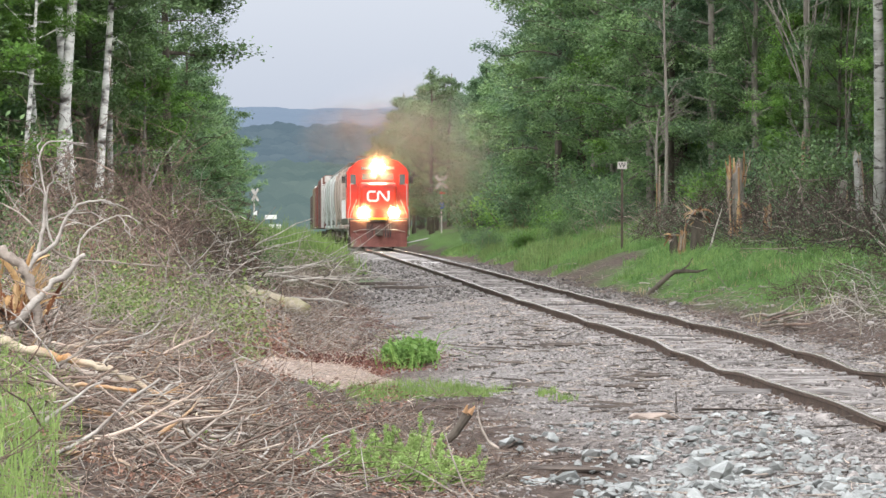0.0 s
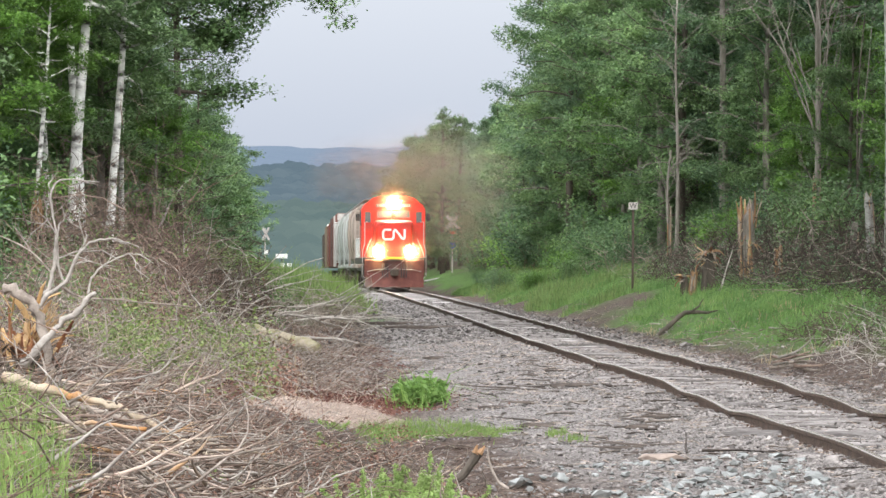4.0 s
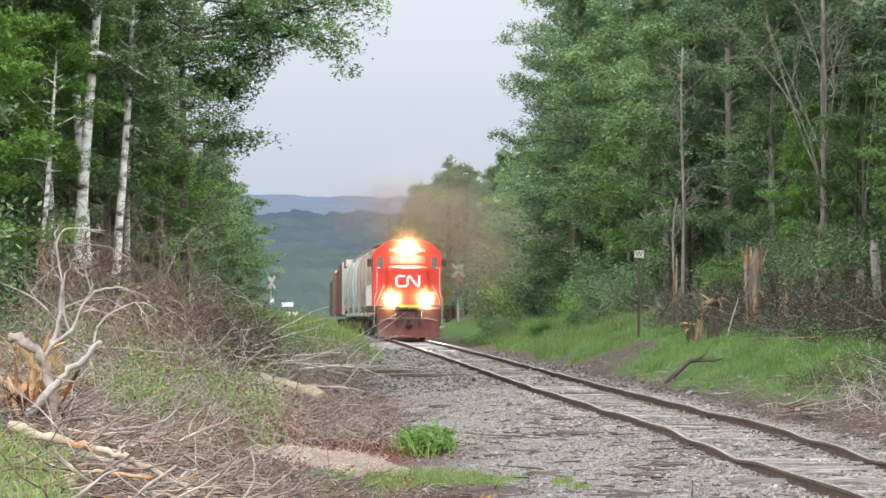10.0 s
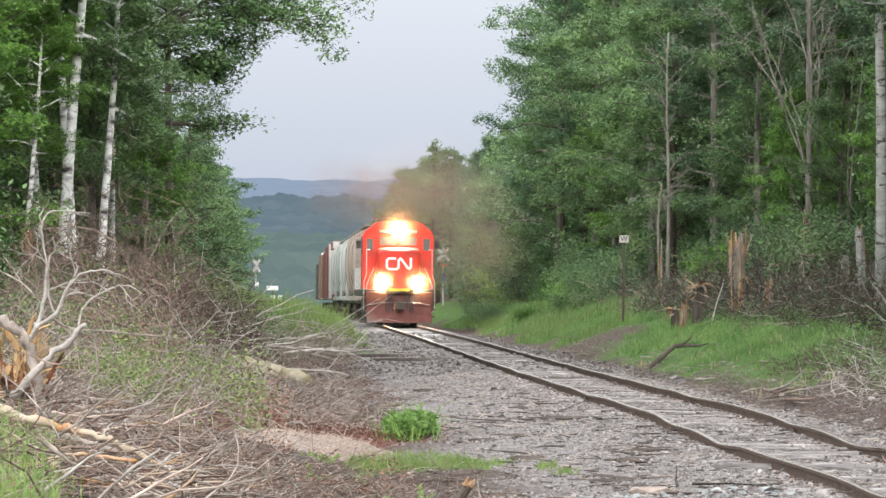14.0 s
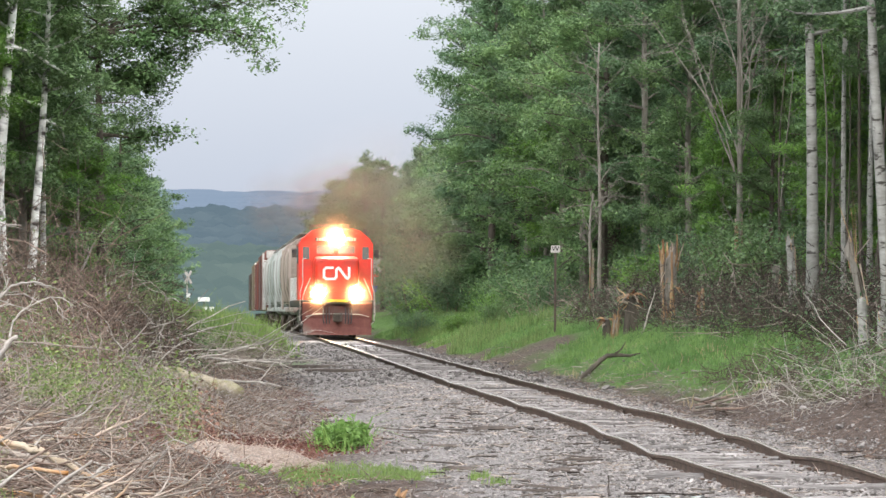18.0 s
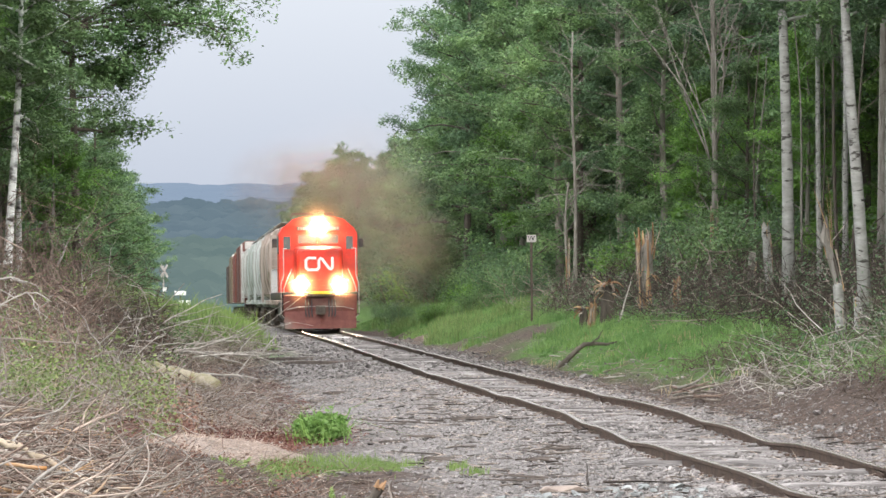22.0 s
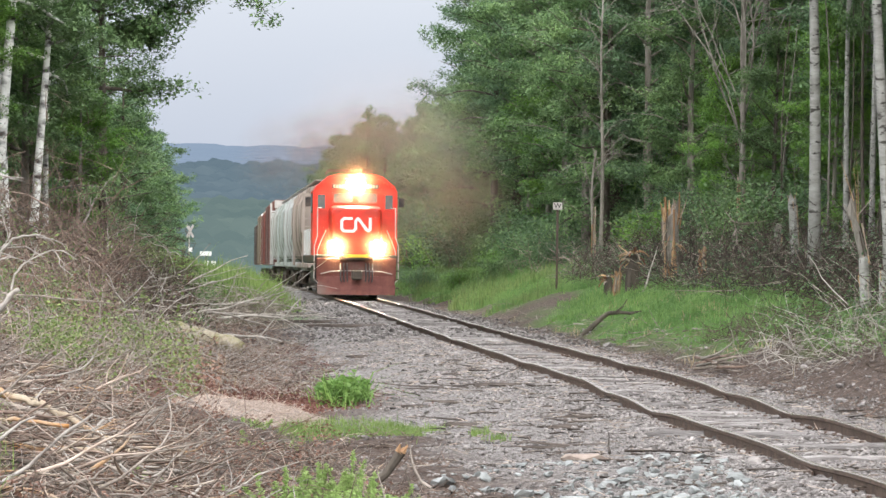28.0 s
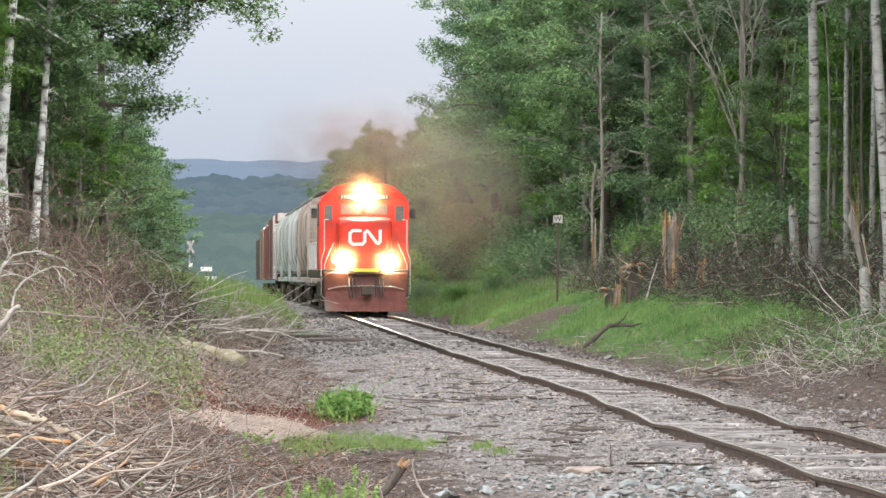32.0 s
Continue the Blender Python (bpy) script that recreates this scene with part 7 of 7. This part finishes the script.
# ---- the distance: wooded hills ----
bm = bmesh.new()
bmesh.ops.create_icosphere(bm, subdivisions=2, radius=1)
BALL, BALL_F = np.array([v.co[:] for v in bm.verts]), np.array([[v.index for v in f.verts] for f in bm.faces])
bm.free()


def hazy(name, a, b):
    """Far woods behind kilometres of bright hazy air, whose light is put into the emission colour: a plain glowing
    backdrop.
    """
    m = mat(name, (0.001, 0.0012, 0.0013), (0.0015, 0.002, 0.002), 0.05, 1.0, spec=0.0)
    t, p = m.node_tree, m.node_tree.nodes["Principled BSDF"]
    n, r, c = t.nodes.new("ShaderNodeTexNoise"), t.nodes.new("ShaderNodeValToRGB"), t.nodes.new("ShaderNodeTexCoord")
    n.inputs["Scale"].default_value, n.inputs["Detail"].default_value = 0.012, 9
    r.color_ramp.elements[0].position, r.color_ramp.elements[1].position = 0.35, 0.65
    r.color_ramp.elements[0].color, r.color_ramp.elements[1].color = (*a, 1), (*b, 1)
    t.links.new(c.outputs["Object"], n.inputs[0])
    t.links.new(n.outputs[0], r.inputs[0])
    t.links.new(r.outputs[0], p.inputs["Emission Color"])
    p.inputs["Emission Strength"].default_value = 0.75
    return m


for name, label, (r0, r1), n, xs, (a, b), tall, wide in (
        ("valley_woods", "wooded valley slope beyond the crossing, hazy air painted as glow", (1250, 2200), 2600, (-0.075, 0.03), ((0.165, 0.24, 0.24), (0.215, 0.295, 0.28)), 4.6, 0.85),
        ("ridge_woods", "wooded ridge with blue-grey hazy air painted as glow", (2200, 3000), 4200, (-0.075, 0.03), ((0.155, 0.225, 0.28), (0.20, 0.275, 0.325)), 5.0, 0.85),
        ("horizon_woods", "wooded horizon with pale blue hazy air painted as glow", (4020, 4680), 2200, (-0.09, 0.05), ((0.32, 0.42, 0.57), (0.335, 0.435, 0.585)), 3.4, 5.0)):
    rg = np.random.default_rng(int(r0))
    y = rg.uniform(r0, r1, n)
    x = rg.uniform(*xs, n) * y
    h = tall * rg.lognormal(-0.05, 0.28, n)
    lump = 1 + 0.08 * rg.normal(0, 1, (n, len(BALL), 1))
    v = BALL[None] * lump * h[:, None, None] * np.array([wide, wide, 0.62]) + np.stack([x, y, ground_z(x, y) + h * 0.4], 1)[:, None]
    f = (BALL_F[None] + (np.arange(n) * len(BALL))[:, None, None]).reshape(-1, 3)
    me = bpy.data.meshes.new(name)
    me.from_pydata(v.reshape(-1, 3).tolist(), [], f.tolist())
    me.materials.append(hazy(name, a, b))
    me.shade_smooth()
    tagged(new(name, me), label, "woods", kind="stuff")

# ---- exhaust smoke over the locomotive ----
m = M_SMOKE = bpy.data.materials.new("thin_brown_smoke")
m.use_nodes = True
t = m.node_tree
t.nodes.clear()
o, mx, tr, df, ns, tc, rp = (t.nodes.new(q) for q in ("ShaderNodeOutputMaterial", "ShaderNodeMixShader", "ShaderNodeBsdfTransparent", "ShaderNodeBsdfDiffuse", "ShaderNodeTexNoise", "ShaderNodeTexCoord", "ShaderNodeMapRange"))
df.inputs[0].default_value = (0.235, 0.15, 0.11, 1)
ns.inputs["Scale"].default_value, ns.inputs["Detail"].default_value = 1.6, 4
flat, ln, fall, mul = t.nodes.new("ShaderNodeMapping"), t.nodes.new("ShaderNodeVectorMath"), t.nodes.new("ShaderNodeMapRange"), t.nodes.new("ShaderNodeMath")
flat.inputs["Scale"].default_value, ln.operation, mul.operation = (1, 0, 1), "LENGTH", "MULTIPLY"
t.links.new(tc.outputs["Object"], flat.inputs[0])
t.links.new(flat.outputs[0], ln.inputs[0])
t.links.new(ln.outputs["Value"], fall.inputs[0])
fall.interpolation_type = "SMOOTHSTEP"
fall.inputs[1].default_value, fall.inputs[2].default_value, fall.inputs[3].default_value, fall.inputs[4].default_value = 0.0, 0.95, 1.0, 0.0
t.links.new(tc.outputs["Object"], ns.inputs[0])
t.links.new(ns.outputs[0], rp.inputs[0])
rp.inputs[1].default_value, rp.inputs[2].default_value, rp.inputs[3].default_value, rp.inputs[4].default_value = 0.3, 0.70, 0.18, 0.6
t.links.new(rp.outputs[0], mul.inputs[0])
t.links.new(fall.outputs[0], mul.inputs[1])
t.links.new(mul.outputs[0], mx.inputs[0])
t.links.new(tr.outputs[0], mx.inputs[1])
t.links.new(df.outputs[0], mx.inputs[2])
t.links.new(mx.outputs[0], o.inputs[0])
# paler veil: smoke, with hazy distance and a warm glow put into its colour
M_VEIL = M_SMOKE.copy()
M_VEIL.name = "thin_smoke_veil"
for q in M_VEIL.node_tree.nodes:
    if q.type == "MAP_RANGE" and q.interpolation_type == "LINEAR":
        q.inputs[3].default_value, q.inputs[4].default_value = 0.10, 0.30
    if q.type == "BSDF_DIFFUSE":
        q.inputs[0].default_value = (0.46, 0.36, 0.30, 1)
smoke = thing("exhaust_smoke", "thin brown exhaust smoke drifting above the locomotive", "smoke")
PUFFS = []
rg = np.random.default_rng(300)
for k, (x, y, z, r) in enumerate(((0.2, 11.5, 5.9, 2.3), (-1.5, 16, 5.7, 2.6), (1.9, 15, 5.5, 3.0), (3.3, 10, 3.0, 2.9), (2.4, 30, 6.0, 5.0), (6.0, 40, 3.8, 5.6))):
    bm = bmesh.new()
    bmesh.ops.create_icosphere(bm, subdivisions=3, radius=1)
    for v in bm.verts:
        v.co *= 1 + 0.25 * noise.noise(v.co * 1.3 + Vector((k * 3.1, 0, 0)))
    bmesh.ops.delete(bm, geom=[v for v in bm.verts if v.co.y > 0.05], context="VERTS")
    me = bpy.data.meshes.new("puff")
    bm.to_mesh(me)
    bm.free()
    me.materials.append(M_VEIL if r > 4 else M_SMOKE)
    me.shade_smooth()
    ob = new("puff", me)
    ob.parent = smoke
    ob.scale = (r * 1.2, r, r)
    PUFFS.append((ob, Vector((x, y, z)), rg.uniform(0, 6.28)))
# shells added round the lit lamps to stand in for their glare
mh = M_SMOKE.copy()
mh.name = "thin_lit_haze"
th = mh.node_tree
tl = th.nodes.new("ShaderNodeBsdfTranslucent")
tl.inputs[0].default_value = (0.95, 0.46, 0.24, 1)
# thick beside the lamp for its white glare, thin further out for the glow
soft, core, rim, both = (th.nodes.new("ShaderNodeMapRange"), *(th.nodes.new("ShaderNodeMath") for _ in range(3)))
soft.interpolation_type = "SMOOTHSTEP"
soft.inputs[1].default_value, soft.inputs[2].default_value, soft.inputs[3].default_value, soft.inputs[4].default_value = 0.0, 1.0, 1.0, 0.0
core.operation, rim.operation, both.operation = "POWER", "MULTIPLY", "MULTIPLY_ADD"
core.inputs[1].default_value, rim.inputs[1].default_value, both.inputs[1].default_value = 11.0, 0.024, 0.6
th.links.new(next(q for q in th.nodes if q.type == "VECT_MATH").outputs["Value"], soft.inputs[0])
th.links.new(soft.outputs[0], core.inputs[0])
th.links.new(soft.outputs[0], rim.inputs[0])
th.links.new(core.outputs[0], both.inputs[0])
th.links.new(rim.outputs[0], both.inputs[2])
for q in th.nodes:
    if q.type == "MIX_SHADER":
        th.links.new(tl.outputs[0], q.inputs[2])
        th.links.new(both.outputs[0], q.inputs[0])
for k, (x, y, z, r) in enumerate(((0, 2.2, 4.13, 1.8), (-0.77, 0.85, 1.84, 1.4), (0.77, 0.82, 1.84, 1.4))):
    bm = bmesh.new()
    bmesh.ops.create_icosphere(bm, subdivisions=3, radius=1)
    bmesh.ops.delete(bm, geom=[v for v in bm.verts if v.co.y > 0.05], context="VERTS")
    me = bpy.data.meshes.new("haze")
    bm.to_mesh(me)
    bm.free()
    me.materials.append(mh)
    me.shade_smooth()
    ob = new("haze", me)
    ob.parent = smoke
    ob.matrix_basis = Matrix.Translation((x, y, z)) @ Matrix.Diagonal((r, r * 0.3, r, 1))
    tagged(ob, "glow halo added round a lit lamp")


def motions():
    keys = (0, 4, 8, 12, 16, 20, 24, 28, 32)
    for car, behind, length in TRAIN:
        walk(car, [(t, on_track(START - SPEED * t + behind, length)) for t in keys])
    walk(smoke, [(t, on_track(START - SPEED * t, 21.2)) for t in keys])
    for ob, c, ph in PUFFS:
        walk(ob, [(t, pose(c.x + 0.35 * math.sin(t * 0.5 + ph), c.y + 0.8 * math.sin(t * 0.37 + ph), c.z + 0.3 * math.sin(t * 0.6 + ph * 2), 0, 8 * math.sin(t * 0.3 + ph), 0)) for t in range(0, 33, 2)])
    for ob, y, r in WHEELS:
        turn = math.degrees(SPEED / r)
        walk(ob, [(k * 0.32, pose(0, y, r, turn * k * 0.32)) for k in range(101)])


motions()
